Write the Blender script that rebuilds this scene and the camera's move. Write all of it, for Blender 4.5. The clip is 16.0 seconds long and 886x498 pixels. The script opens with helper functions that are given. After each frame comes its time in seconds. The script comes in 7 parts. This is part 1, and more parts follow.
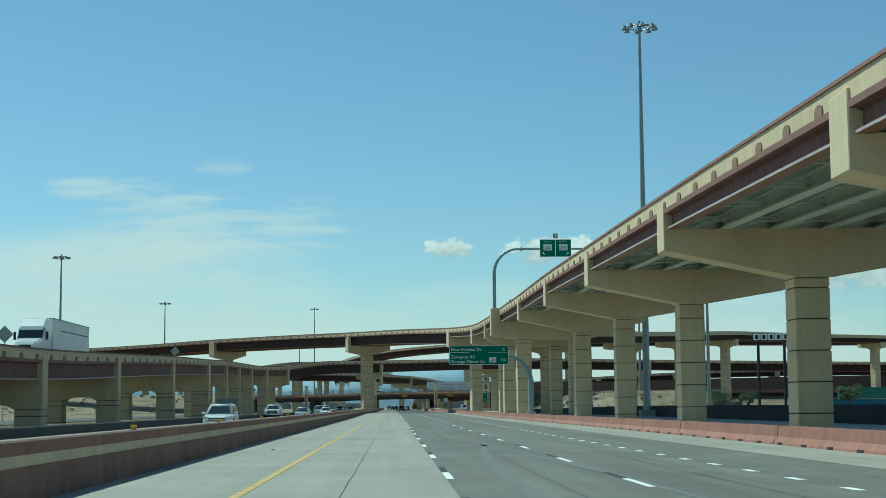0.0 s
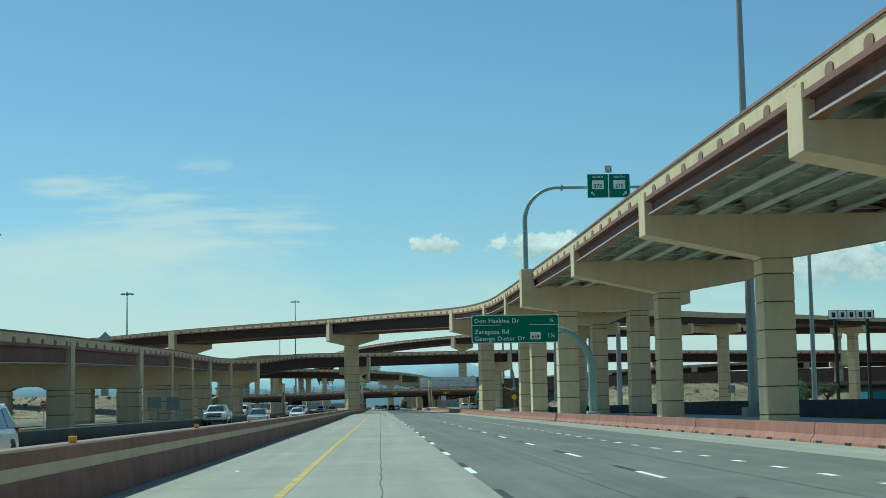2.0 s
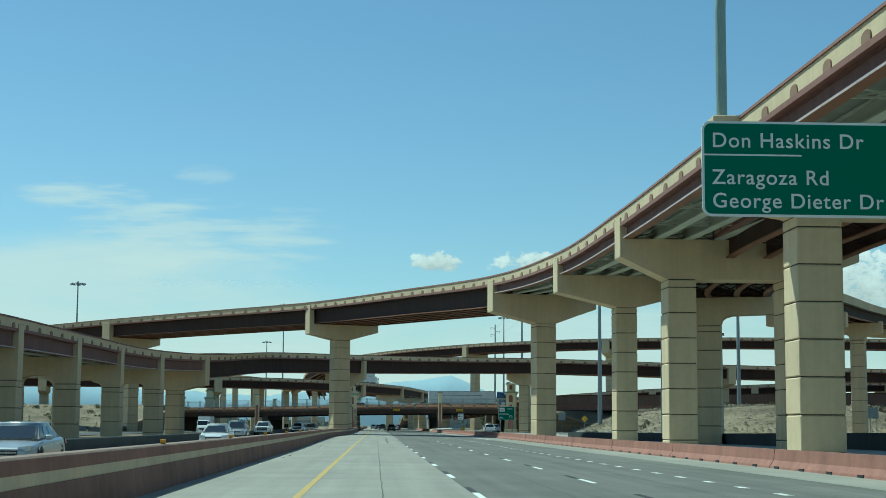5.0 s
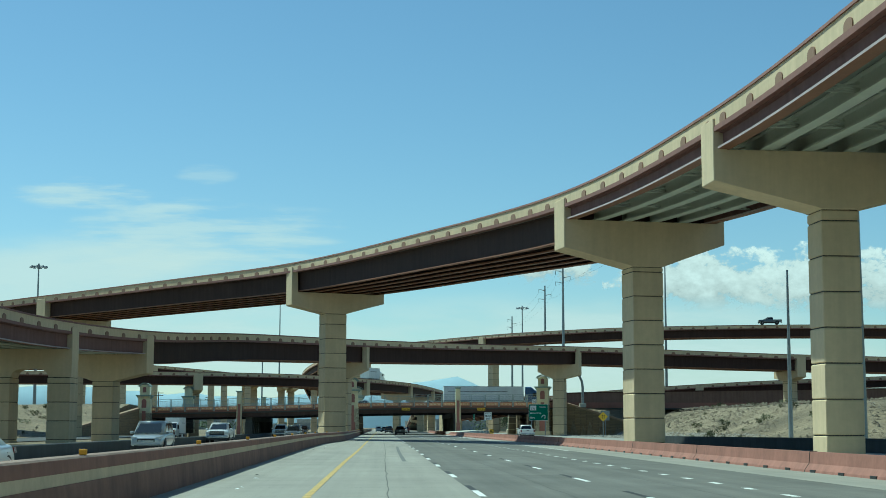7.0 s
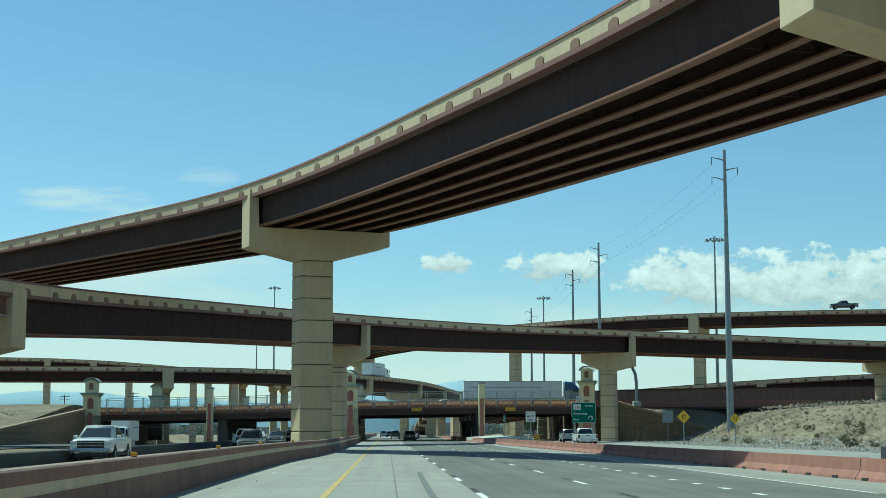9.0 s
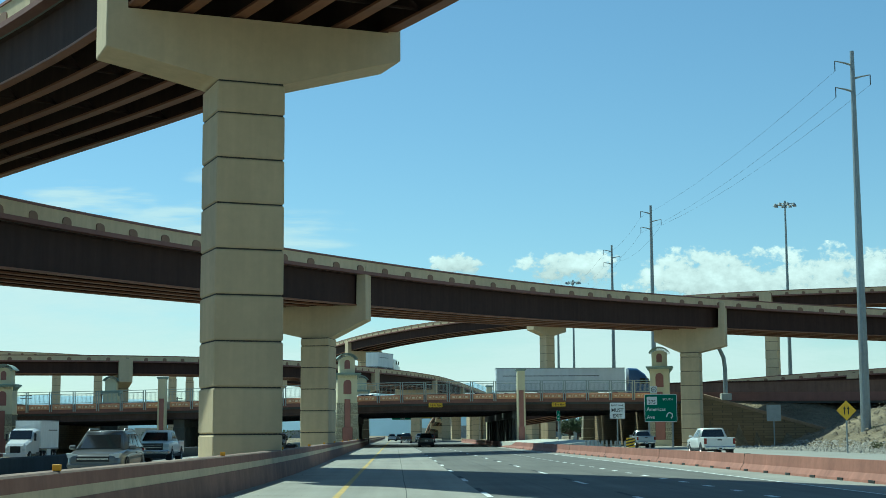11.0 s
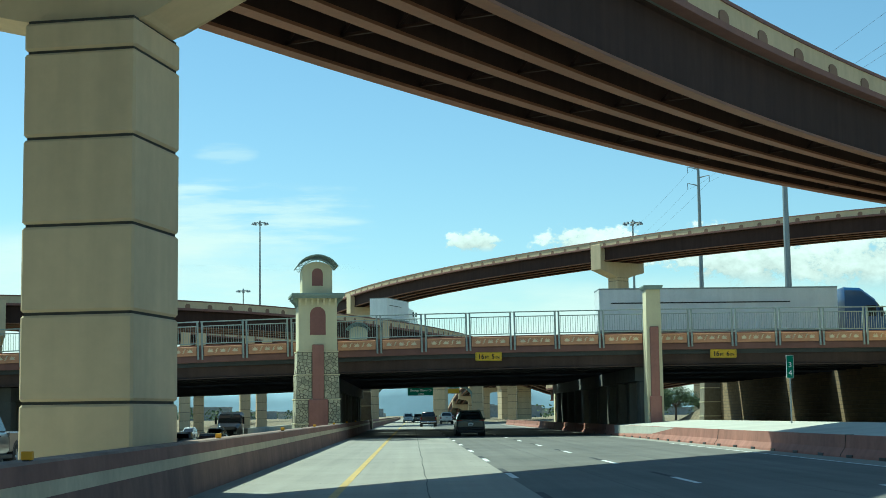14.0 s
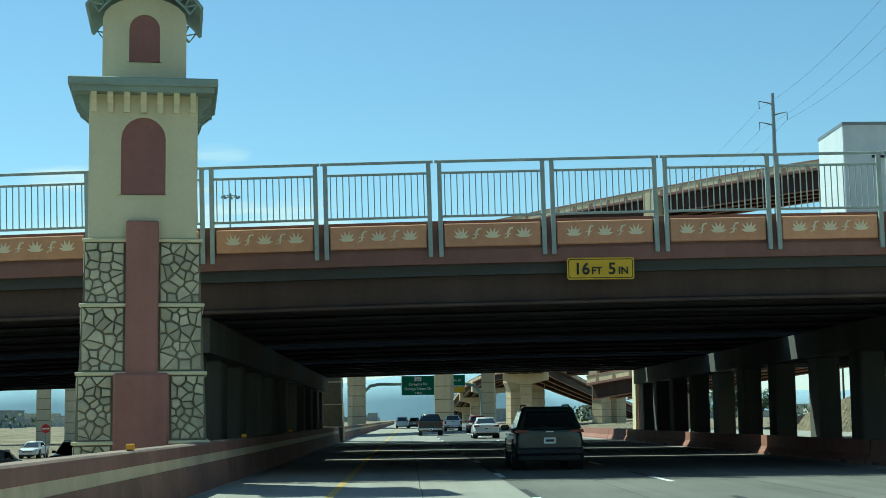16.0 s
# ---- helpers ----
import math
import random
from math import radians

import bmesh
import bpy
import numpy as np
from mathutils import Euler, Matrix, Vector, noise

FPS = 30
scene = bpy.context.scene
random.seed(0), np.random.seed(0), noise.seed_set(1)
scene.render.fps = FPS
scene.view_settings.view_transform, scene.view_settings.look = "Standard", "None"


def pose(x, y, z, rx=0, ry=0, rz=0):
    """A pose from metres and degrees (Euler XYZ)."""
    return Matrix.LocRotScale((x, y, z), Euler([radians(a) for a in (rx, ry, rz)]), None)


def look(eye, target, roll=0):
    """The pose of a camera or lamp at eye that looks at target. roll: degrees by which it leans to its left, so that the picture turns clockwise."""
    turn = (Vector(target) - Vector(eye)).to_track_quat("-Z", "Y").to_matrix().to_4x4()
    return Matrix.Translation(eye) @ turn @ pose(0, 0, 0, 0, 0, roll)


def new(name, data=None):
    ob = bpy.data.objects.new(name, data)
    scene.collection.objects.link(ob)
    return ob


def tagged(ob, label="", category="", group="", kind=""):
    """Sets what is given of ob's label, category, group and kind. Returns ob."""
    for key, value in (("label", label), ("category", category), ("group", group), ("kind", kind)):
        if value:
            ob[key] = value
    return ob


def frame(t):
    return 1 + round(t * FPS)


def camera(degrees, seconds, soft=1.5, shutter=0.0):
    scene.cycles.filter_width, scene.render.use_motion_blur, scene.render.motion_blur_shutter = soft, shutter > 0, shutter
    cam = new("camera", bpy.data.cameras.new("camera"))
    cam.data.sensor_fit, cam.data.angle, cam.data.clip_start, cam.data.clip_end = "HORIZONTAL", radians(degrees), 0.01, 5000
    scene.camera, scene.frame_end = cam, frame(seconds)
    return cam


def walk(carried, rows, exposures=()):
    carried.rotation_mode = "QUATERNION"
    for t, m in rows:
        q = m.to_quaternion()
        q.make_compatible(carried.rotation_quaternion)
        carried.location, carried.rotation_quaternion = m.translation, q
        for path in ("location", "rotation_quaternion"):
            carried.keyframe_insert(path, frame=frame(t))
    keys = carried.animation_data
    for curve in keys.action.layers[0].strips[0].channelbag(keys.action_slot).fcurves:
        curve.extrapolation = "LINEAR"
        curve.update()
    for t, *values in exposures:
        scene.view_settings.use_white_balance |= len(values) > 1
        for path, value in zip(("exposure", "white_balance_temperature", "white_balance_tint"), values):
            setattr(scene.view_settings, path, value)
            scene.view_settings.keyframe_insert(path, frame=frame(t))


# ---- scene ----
cam = camera(32.4, 16.0, soft=0.55)
PATH = [
    (0, (0.935, -0.024, 1.413), (1.595, 19.857, 3.468), -0.4),
    (0.5, (0.624, 14.677, 1.432), (1.395, 34.560, 3.430), -0.8),
    (1, (0.361, 29.374, 1.417), (1.199, 49.258, 3.386), -1.0),
    (1.5, (0.184, 44.033, 1.414), (1.057, 63.914, 3.400), -1.1),
    (2, (0.066, 58.696, 1.444), (0.929, 78.573, 3.479), -1.0),
    (2.5, (0.007, 73.384, 1.407), (0.856, 93.255, 3.509), -0.8),
    (3, (-0.003, 88.056, 1.425), (0.837, 107.921, 3.587), -0.7),
    (3.5, (0.005, 102.703, 1.412), (0.857, 122.558, 3.657), -0.2),
    (4, (0.001, 117.400, 1.405), (0.861, 137.246, 3.725), 0.4),
    (6.5, (0.000, 190.773, 1.405), (0.820, 210.627, 3.675), 0.2),
    (7, (0.007, 205.434, 1.415), (0.800, 225.282, 3.742), 0.1),
    (7.5, (-0.001, 220.126, 1.418), (0.750, 239.970, 3.797), -0.0),
    (8, (-0.001, 234.833, 1.417), (0.709, 254.671, 3.855), 0.1),
    (8.5, (-0.006, 249.496, 1.426), (0.702, 269.333, 3.870), 0.0),
    (9, (0.009, 264.109, 1.460), (0.742, 283.950, 3.842), -0.1),
    (11.5, (0.003, 337.526, 1.455), (0.543, 357.371, 3.879), -0.5),
    (12, (-0.009, 352.193, 1.415), (0.429, 372.046, 3.792), -0.6),
    (12.5, (-0.007, 366.901, 1.433), (0.360, 386.765, 3.733), -0.3),
    (13, (-0.004, 381.538, 1.427), (0.355, 401.412, 3.643), -0.4),
    (13.5, (0.011, 396.227, 1.456), (0.394, 416.105, 3.630), -0.5),
    (14, (-0.008, 410.894, 1.395), (0.410, 430.772, 3.559), -0.7),
    (14.5, (-0.009, 425.574, 1.412), (0.469, 445.449, 3.596), -1.0),
    (15, (0.004, 440.254, 1.417), (0.516, 460.125, 3.625), -1.2),
    (15.5, (0.005, 454.954, 1.407), (0.516, 474.824, 3.628), -1.2),
    (16, (0.005, 469.571, 1.373), (0.487, 489.439, 3.590), -0.75),
]
walk(cam, [(t, look(eye, target, roll)) for t, eye, target, roll in PATH], [(0, -0.18, 5400, -23), (4, -0.12, 5400, -23), (8, -0.04, 5400, -23), (11, 0.10, 5400, -23), (12, 0.13, 5600, -23), (13, 0.13, 5540, -23), (14, 0.34, 5680, -23), (14.6, 0.15, 5650, -23), (15, 0.03, 5560, -23), (15.5, 0.10, 5540, -23), (16, 0.30, 5620, -23)])

# ---- world and light ----
SUN_DIR = Vector((-0.52, 0.44, 1.0)).normalized()
world = bpy.data.worlds.new("World")
scene.world = world
world.use_nodes = True
wn = world.node_tree
sky = wn.nodes.new("ShaderNodeTexSky")
sky.sky_type = "NISHITA"
sky.sun_disc = False
sky.sun_elevation = math.asin(SUN_DIR.z)
sky.sun_rotation = math.atan2(SUN_DIR.x, SUN_DIR.y)
sky.altitude = 1100
sky.air_density = 1.1
sky.dust_density = 0.75
sky.ozone_density = 2.3
wn.links.new(sky.outputs[0], wn.nodes["Background"].inputs[0])
wn.nodes["Background"].inputs[1].default_value = 0.105

sun = new("sun", bpy.data.lights.new("sun", "SUN"))
sun.data.energy = 5.0
sun.data.angle = radians(0.55)
sun.data.color = (1.0, 0.95, 0.86)
sun.matrix_world = look(SUN_DIR * 400, (0, 0, 0))
scene.view_settings.exposure = 0.0


# ---- materials ----
def mat(name, col, rough=0.8, metal=0.0, var=0.12, scale=0.6, fine=8.0, bump=0.15, rand=0.0, stain=0.0, bdist=0.02, spec=0.4, streak=0.0, lanes=0.0):
    """A painted or mineral surface: coarse and fine variation, relief, vertical streaks."""
    m = bpy.data.materials.new(name)
    m.use_nodes = True
    nt = m.node_tree
    b = nt.nodes["Principled BSDF"]
    b.inputs["Roughness"].default_value = rough
    b.inputs["Metallic"].default_value = metal
    b.inputs["Specular IOR Level"].default_value = spec
    tc = nt.nodes.new("ShaderNodeNewGeometry")

    def noise_at(sc, detail, stretch=None):
        n = nt.nodes.new("ShaderNodeTexNoise")
        n.inputs["Scale"].default_value = sc
        n.inputs["Detail"].default_value = detail
        n.inputs["Roughness"].default_value = 0.6
        src = tc.outputs["Position"]
        if stretch:
            mp = nt.nodes.new("ShaderNodeMapping")
            mp.inputs["Scale"].default_value = stretch
            nt.links.new(src, mp.inputs[0])
            src = mp.outputs[0]
        nt.links.new(src, n.inputs["Vector"])
        return n.outputs["Fac"]

    def factor(fac, lo, hi):
        r = nt.nodes.new("ShaderNodeMapRange")
        r.inputs["From Min"].default_value, r.inputs["From Max"].default_value = 0.3, 0.7
        r.inputs["To Min"].default_value, r.inputs["To Max"].default_value = lo, hi
        nt.links.new(fac, r.inputs["Value"])
        return r.outputs[0]

    def times(a, c):
        n = nt.nodes.new("ShaderNodeMath")
        n.operation = "MULTIPLY"
        nt.links.new(a, n.inputs[0])
        nt.links.new(c, n.inputs[1])
        return n.outputs[0]

    coarse, grain = noise_at(scale, 4), noise_at(fine, 5)
    f = times(factor(coarse, 1 - var, 1 + var), factor(grain, 1 - var * 0.6, 1 + var * 0.6))
    if streak:
        f = times(f, factor(noise_at(1.0, 3, (1.6, 1.6, 0.12)), 1 - streak, 1.0 + streak * 0.4))
    if lanes:
        f = times(f, factor(noise_at(1.0, 4, (1.5, 0.02, 1)), 1 - lanes, 1.0 + lanes * 0.6))
        f = times(f, factor(noise_at(0.5, 6, (0.8, 0.25, 1)), 1 - lanes * 0.7, 1.0 + lanes * 0.5))
    if stain:
        s = noise_at(scale * 0.35, 6)
        f = times(f, factor(s, 1 - stain, 1.0 + stain * 0.3))
    if rand:
        oi = nt.nodes.new("ShaderNodeObjectInfo")
        r = nt.nodes.new("ShaderNodeMapRange")
        r.inputs["To Min"].default_value, r.inputs["To Max"].default_value = 1 - rand, 1 + rand
        nt.links.new(oi.outputs["Random"], r.inputs["Value"])
        f = times(f, r.outputs[0])
    mix = nt.nodes.new("ShaderNodeVectorMath")
    mix.operation = "SCALE"
    mix.inputs[0].default_value = col[:3]
    nt.links.new(f, mix.inputs["Scale"])
    nt.links.new(mix.outputs[0], b.inputs["Base Color"])
    if bump:
        bp = nt.nodes.new("ShaderNodeBump")
        bp.inputs["Strength"].default_value = bump
        bp.inputs["Distance"].default_value = bdist
        nt.links.new(grain, bp.inputs["Height"])
        nt.links.new(bp.outputs[0], b.inputs["Normal"])
    return m


TAN = mat("tan_painted_concrete", (0.645, 0.507, 0.32), 0.85, var=0.07, scale=0.25, fine=3.0, bump=0.1, streak=0.10, stain=0.06, rand=0.03)
TAN_CAP = mat("tan_cap_concrete", (0.645, 0.507, 0.32), 0.85, var=0.06, scale=0.3, fine=3.0, bump=0.1, streak=0.08)
JOINT = mat("dark_joint", (0.06, 0.055, 0.045), 0.9)
COPING = mat("brown_painted_coping", (0.235, 0.115, 0.09), 0.75, var=0.08, streak=0.1)
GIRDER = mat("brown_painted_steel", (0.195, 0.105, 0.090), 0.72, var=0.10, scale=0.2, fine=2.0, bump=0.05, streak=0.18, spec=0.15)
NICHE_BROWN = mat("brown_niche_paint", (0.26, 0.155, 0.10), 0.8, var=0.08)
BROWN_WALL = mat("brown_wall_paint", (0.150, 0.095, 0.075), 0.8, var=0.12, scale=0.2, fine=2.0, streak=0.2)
# girder brown darkened in colour, for webs that stand in shade
GIRDER_DARK = mat("shaded_brown_painted_steel", (0.055, 0.031, 0.025), 0.75, var=0.12, scale=0.2, fine=2.0, bump=0.05, streak=0.2, spec=0.15)
# flange brown, brightened in colour for light bounced up from the ground
GIRDER_LIGHT = mat("bounce_lit_flange_paint", (0.235, 0.100, 0.050), 0.6, var=0.12, scale=0.3, streak=0.1)
# pale tone painted on the fascia flange's edge where sun strikes it
FLANGE_PALE = mat("sunlit_flange_edge_paint", (0.46, 0.36, 0.35), 0.6, var=0.12, scale=0.5, streak=0.1)
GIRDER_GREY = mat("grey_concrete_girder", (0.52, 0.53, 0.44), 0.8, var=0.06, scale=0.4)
# deck concrete, darkened in colour for the shaded gaps between girders
SOFFIT = mat("shade_darkened_soffit_concrete", (0.215, 0.23, 0.195), 0.9, var=0.1, scale=0.5)
ROAD_GREY = mat("worn_grey_concrete_road", (0.156, 0.150, 0.130), 0.88, var=0.10, scale=0.3, fine=12.0, bump=0.25, stain=0.16, lanes=0.22)
ROAD = mat("concrete_road", (0.305, 0.288, 0.245), 0.88, var=0.07, scale=0.35, fine=14.0, bump=0.25, stain=0.10, lanes=0.13)
ASPHALT = mat("asphalt", (0.075, 0.075, 0.072), 0.9, var=0.15, scale=0.5, fine=20)
DIRT = mat("desert_ground", (0.250, 0.200, 0.125), 0.95, var=0.36, scale=0.12, fine=1.6, bump=1.0, stain=0.28, bdist=0.6)
GRAVEL = mat("grey_gravel", (0.30, 0.285, 0.25), 0.95, var=0.2, scale=0.5, fine=5, bump=0.8, bdist=0.08)
YELLOW = mat("yellow_lane_paint", (0.47, 0.33, 0.105), 0.7, var=0.3, scale=2.0, fine=12)
WHITE = mat("white_lane_paint", (0.72, 0.72, 0.68), 0.7, var=0.12, scale=2.0, fine=12)
BLACKP = mat("black_contrast_paint", (0.035, 0.035, 0.037), 0.8, var=0.2, scale=2.0)
BARRIER = mat("red_brown_barrier_paint", (0.32, 0.145, 0.105), 0.8, var=0.14, scale=0.8, fine=5, streak=0.15, stain=0.15)
BARRIER_TAN = mat("tan_barrier_band", (0.60, 0.485, 0.32), 0.8, var=0.1, scale=0.8, streak=0.1, stain=0.1)
# wall grey, darkened in colour for faces turned away from the sun
DARKWALL = mat("shade_darkened_grey_wall", (0.045, 0.05, 0.052), 0.9, var=0.15, scale=0.4, streak=0.2)
GREYC = mat("grey_concrete", (0.40, 0.395, 0.35), 0.88, var=0.1, scale=0.4, streak=0.15)
GALV = mat("galvanised_steel", (0.30, 0.32, 0.32), 0.5, 0.6, var=0.08, scale=2)
GREENSTEEL = mat("grey_green_painted_steel", (0.26, 0.34, 0.31), 0.45, var=0.08, scale=1.0, spec=0.5)
SIGN_GREEN = mat("green_sign_sheet", (0.0, 0.155, 0.085), 0.45, var=0.03, scale=1.0, bump=0)
SIGN_WHITE = mat("white_sign_sheet", (0.80, 0.82, 0.80), 0.5, var=0.02, bump=0)
SIGN_BLACK = mat("black_sign_ink", (0.02, 0.02, 0.02), 0.5, bump=0)
SIGN_YELLOW = mat("yellow_sign_sheet", (0.75, 0.47, 0.03), 0.5, var=0.04, bump=0)


# ---- mesh helpers ----
def mesh_of(name, bm, material):
    bmesh.ops.recalc_face_normals(bm, faces=bm.faces)
    me = bpy.data.meshes.new(name)
    bm.to_mesh(me)
    bm.free()
    for m in material if isinstance(material, (list, tuple)) else (material,):
        me.materials.append(m)
    return me


def part(name, bm, material, parent=None, label="", m=None):
    """Links a bmesh (or a ready mesh) as one object under a thing or part; m is its pose in its parent."""
    me = bm if isinstance(bm, bpy.types.Mesh) else mesh_of(name, bm, material)
    ob = new(name, me)
    if parent is not None:
        ob.parent = parent
    if m is not None:
        ob.matrix_basis = m
    return tagged(ob, label=label) if label else ob


def thing(name, label, category, m=None, group="", kind=""):
    ob = new(name)
    ob.empty_display_size = 0.5
    if m is not None:
        ob.matrix_basis = m
    return tagged(ob, label, category, group, kind)


def box(bm, x0, x1, y0, y1, z0, z1, bevel=0.0):
    vs = [bm.verts.new((x, y, z)) for z in (z0, z1) for y in (y0, y1) for x in (x0, x1)]
    fs = [(0, 2, 3, 1), (4, 5, 7, 6), (0, 1, 5, 4), (2, 6, 7, 3), (0, 4, 6, 2), (1, 3, 7, 5)]
    faces = [bm.faces.new([vs[i] for i in f]) for f in fs]
    if bevel:
        bmesh.ops.bevel(bm, geom=list({e for f in faces for e in f.edges}), offset=bevel, segments=1, affect="EDGES")
    return bm


def boxbm(*a, bevel=0.0):
    return box(bmesh.new(), *a, bevel=bevel)


def prism(bm, outline, axis, a, b):
    """Extrudes a closed outline of (p, q) along an axis from a to b. axis x: (y, z); y: (x, z); z: (x, y)."""
    def at(p, q, s):
        return {"x": (s, p, q), "y": (p, s, q), "z": (p, q, s)}[axis]
    lo = [bm.verts.new(at(p, q, a)) for p, q in outline]
    hi = [bm.verts.new(at(p, q, b)) for p, q in outline]
    bm.faces.new(lo)
    bm.faces.new(hi[::-1])
    n = len(outline)
    for i in range(n):
        bm.faces.new((lo[i], hi[i], hi[(i + 1) % n], lo[(i + 1) % n]))
    return bm


def tube(bm, pts, radii, sides=10, caps=True):
    """A round bar through points, with a radius for each."""
    pts = [Vector(p) for p in pts]
    if not isinstance(radii, (list, tuple)):
        radii = [radii] * len(pts)
    rings = []
    for i, p in enumerate(pts):
        d = (pts[min(i + 1, len(pts) - 1)] - pts[max(i - 1, 0)]).normalized()
        side = d.orthogonal().normalized() if i == 0 else (side - d * side.dot(d)).normalized()
        up = d.cross(side)
        rings.append([bm.verts.new(p + radii[i] * (math.cos(2 * math.pi * k / sides) * side + math.sin(2 * math.pi * k / sides) * up)) for k in range(sides)])
    for r, s in zip(rings, rings[1:]):
        for k in range(sides):
            bm.faces.new((r[k], r[(k + 1) % sides], s[(k + 1) % sides], s[k]))
    if caps:
        bm.faces.new(rings[0][::-1])
        bm.faces.new(rings[-1])
    return bm


class Line:
    """A smooth line through control points (x, y, z), sampled by its length along the plan."""

    def __init__(self, pts, step=1.0):
        p = [Vector(q) for q in pts]
        p = [2 * p[0] - p[1], *p, 2 * p[-1] - p[-2]]
        out = []
        for a, b, c, d in zip(p, p[1:], p[2:], p[3:]):
            n = max(2, int((c - b).length / step))
            for k in range(n):
                t = k / n
                out.append(0.5 * (2 * b + (c - a) * t + (2 * a - 5 * b + 4 * c - d) * t * t + (3 * b - a - 3 * c + d) * t ** 3))
        out.append(p[-2])
        self.p = out
        self.s = [0.0]
        for a, b in zip(out, out[1:]):
            self.s.append(self.s[-1] + (b - a).xy.length)
        self.length = self.s[-1]

    def at(self, s):
        """Place and heading (unit, in plan) at a length s."""
        s = min(max(s, 0.0), self.length)
        i = min(max(int(np.searchsorted(self.s, s)) - 1, 0), len(self.p) - 2)
        f = (s - self.s[i]) / max(self.s[i + 1] - self.s[i], 1e-6)
        lo, hi = self.p[max(i - 1, 0)], self.p[min(i + 2, len(self.p) - 1)]
        d = (hi - lo)
        d.z = 0
        return self.p[i].lerp(self.p[i + 1], f), d.normalized()

    def near_y(self, y):
        return self.s[min(range(len(self.p)), key=lambda i: abs(self.p[i].y - y))]

    def near(self, x, y):
        return self.s[min(range(len(self.p)), key=lambda i: (self.p[i].x - x) ** 2 + (self.p[i].y - y) ** 2)]


def sweep(bm, line, outline, s0, s1, step, side=1, width=None):
    """Sweeps a closed outline of (u, w) along a line: u to the right of the heading times side, w up.
    A u given as a text 'W-0.5' is not used; width(s) stretches every u by its value where given."""
    n = max(1, int(round((s1 - s0) / step)))
    rings = []
    for k in range(n + 1):
        s = s0 + (s1 - s0) * k / n
        p, d = line.at(s)
        r = Vector((d.y, -d.x, 0)) * side
        g = width(s) if width else 1.0
        rings.append([bm.verts.new(p + r * (u * g) + Vector((0, 0, w))) for u, w in outline])
    m = len(outline)
    for a, b in zip(rings, rings[1:]):
        for k in range(m):
            bm.faces.new((a[k], a[(k + 1) % m], b[(k + 1) % m], b[k]))
    bm.faces.new(rings[0])
    bm.faces.new(rings[-1][::-1])
    return bm


def arch_mesh(name, w, h, depth, material):
    """An arched niche plate with a stepped rim, standing on z = 0 in the plane y = 0 and facing -y."""
    bm = bmesh.new()
    pts = [(-w / 2, 0), (w / 2, 0), (w / 2, h * 0.5)]
    pts += [(w / 2 * math.cos(a), h * 0.5 + h * 0.5 * math.sin(a)) for a in (math.pi * k / 6 for k in range(1, 6))]
    pts += [(-w / 2, h * 0.5)]
    prism(bm, pts, "y", -depth, 0.03)
    return mesh_of(name, bm, material)


NICHE = arch_mesh("niche", 0.95, 0.42, 0.05, NICHE_BROWN)


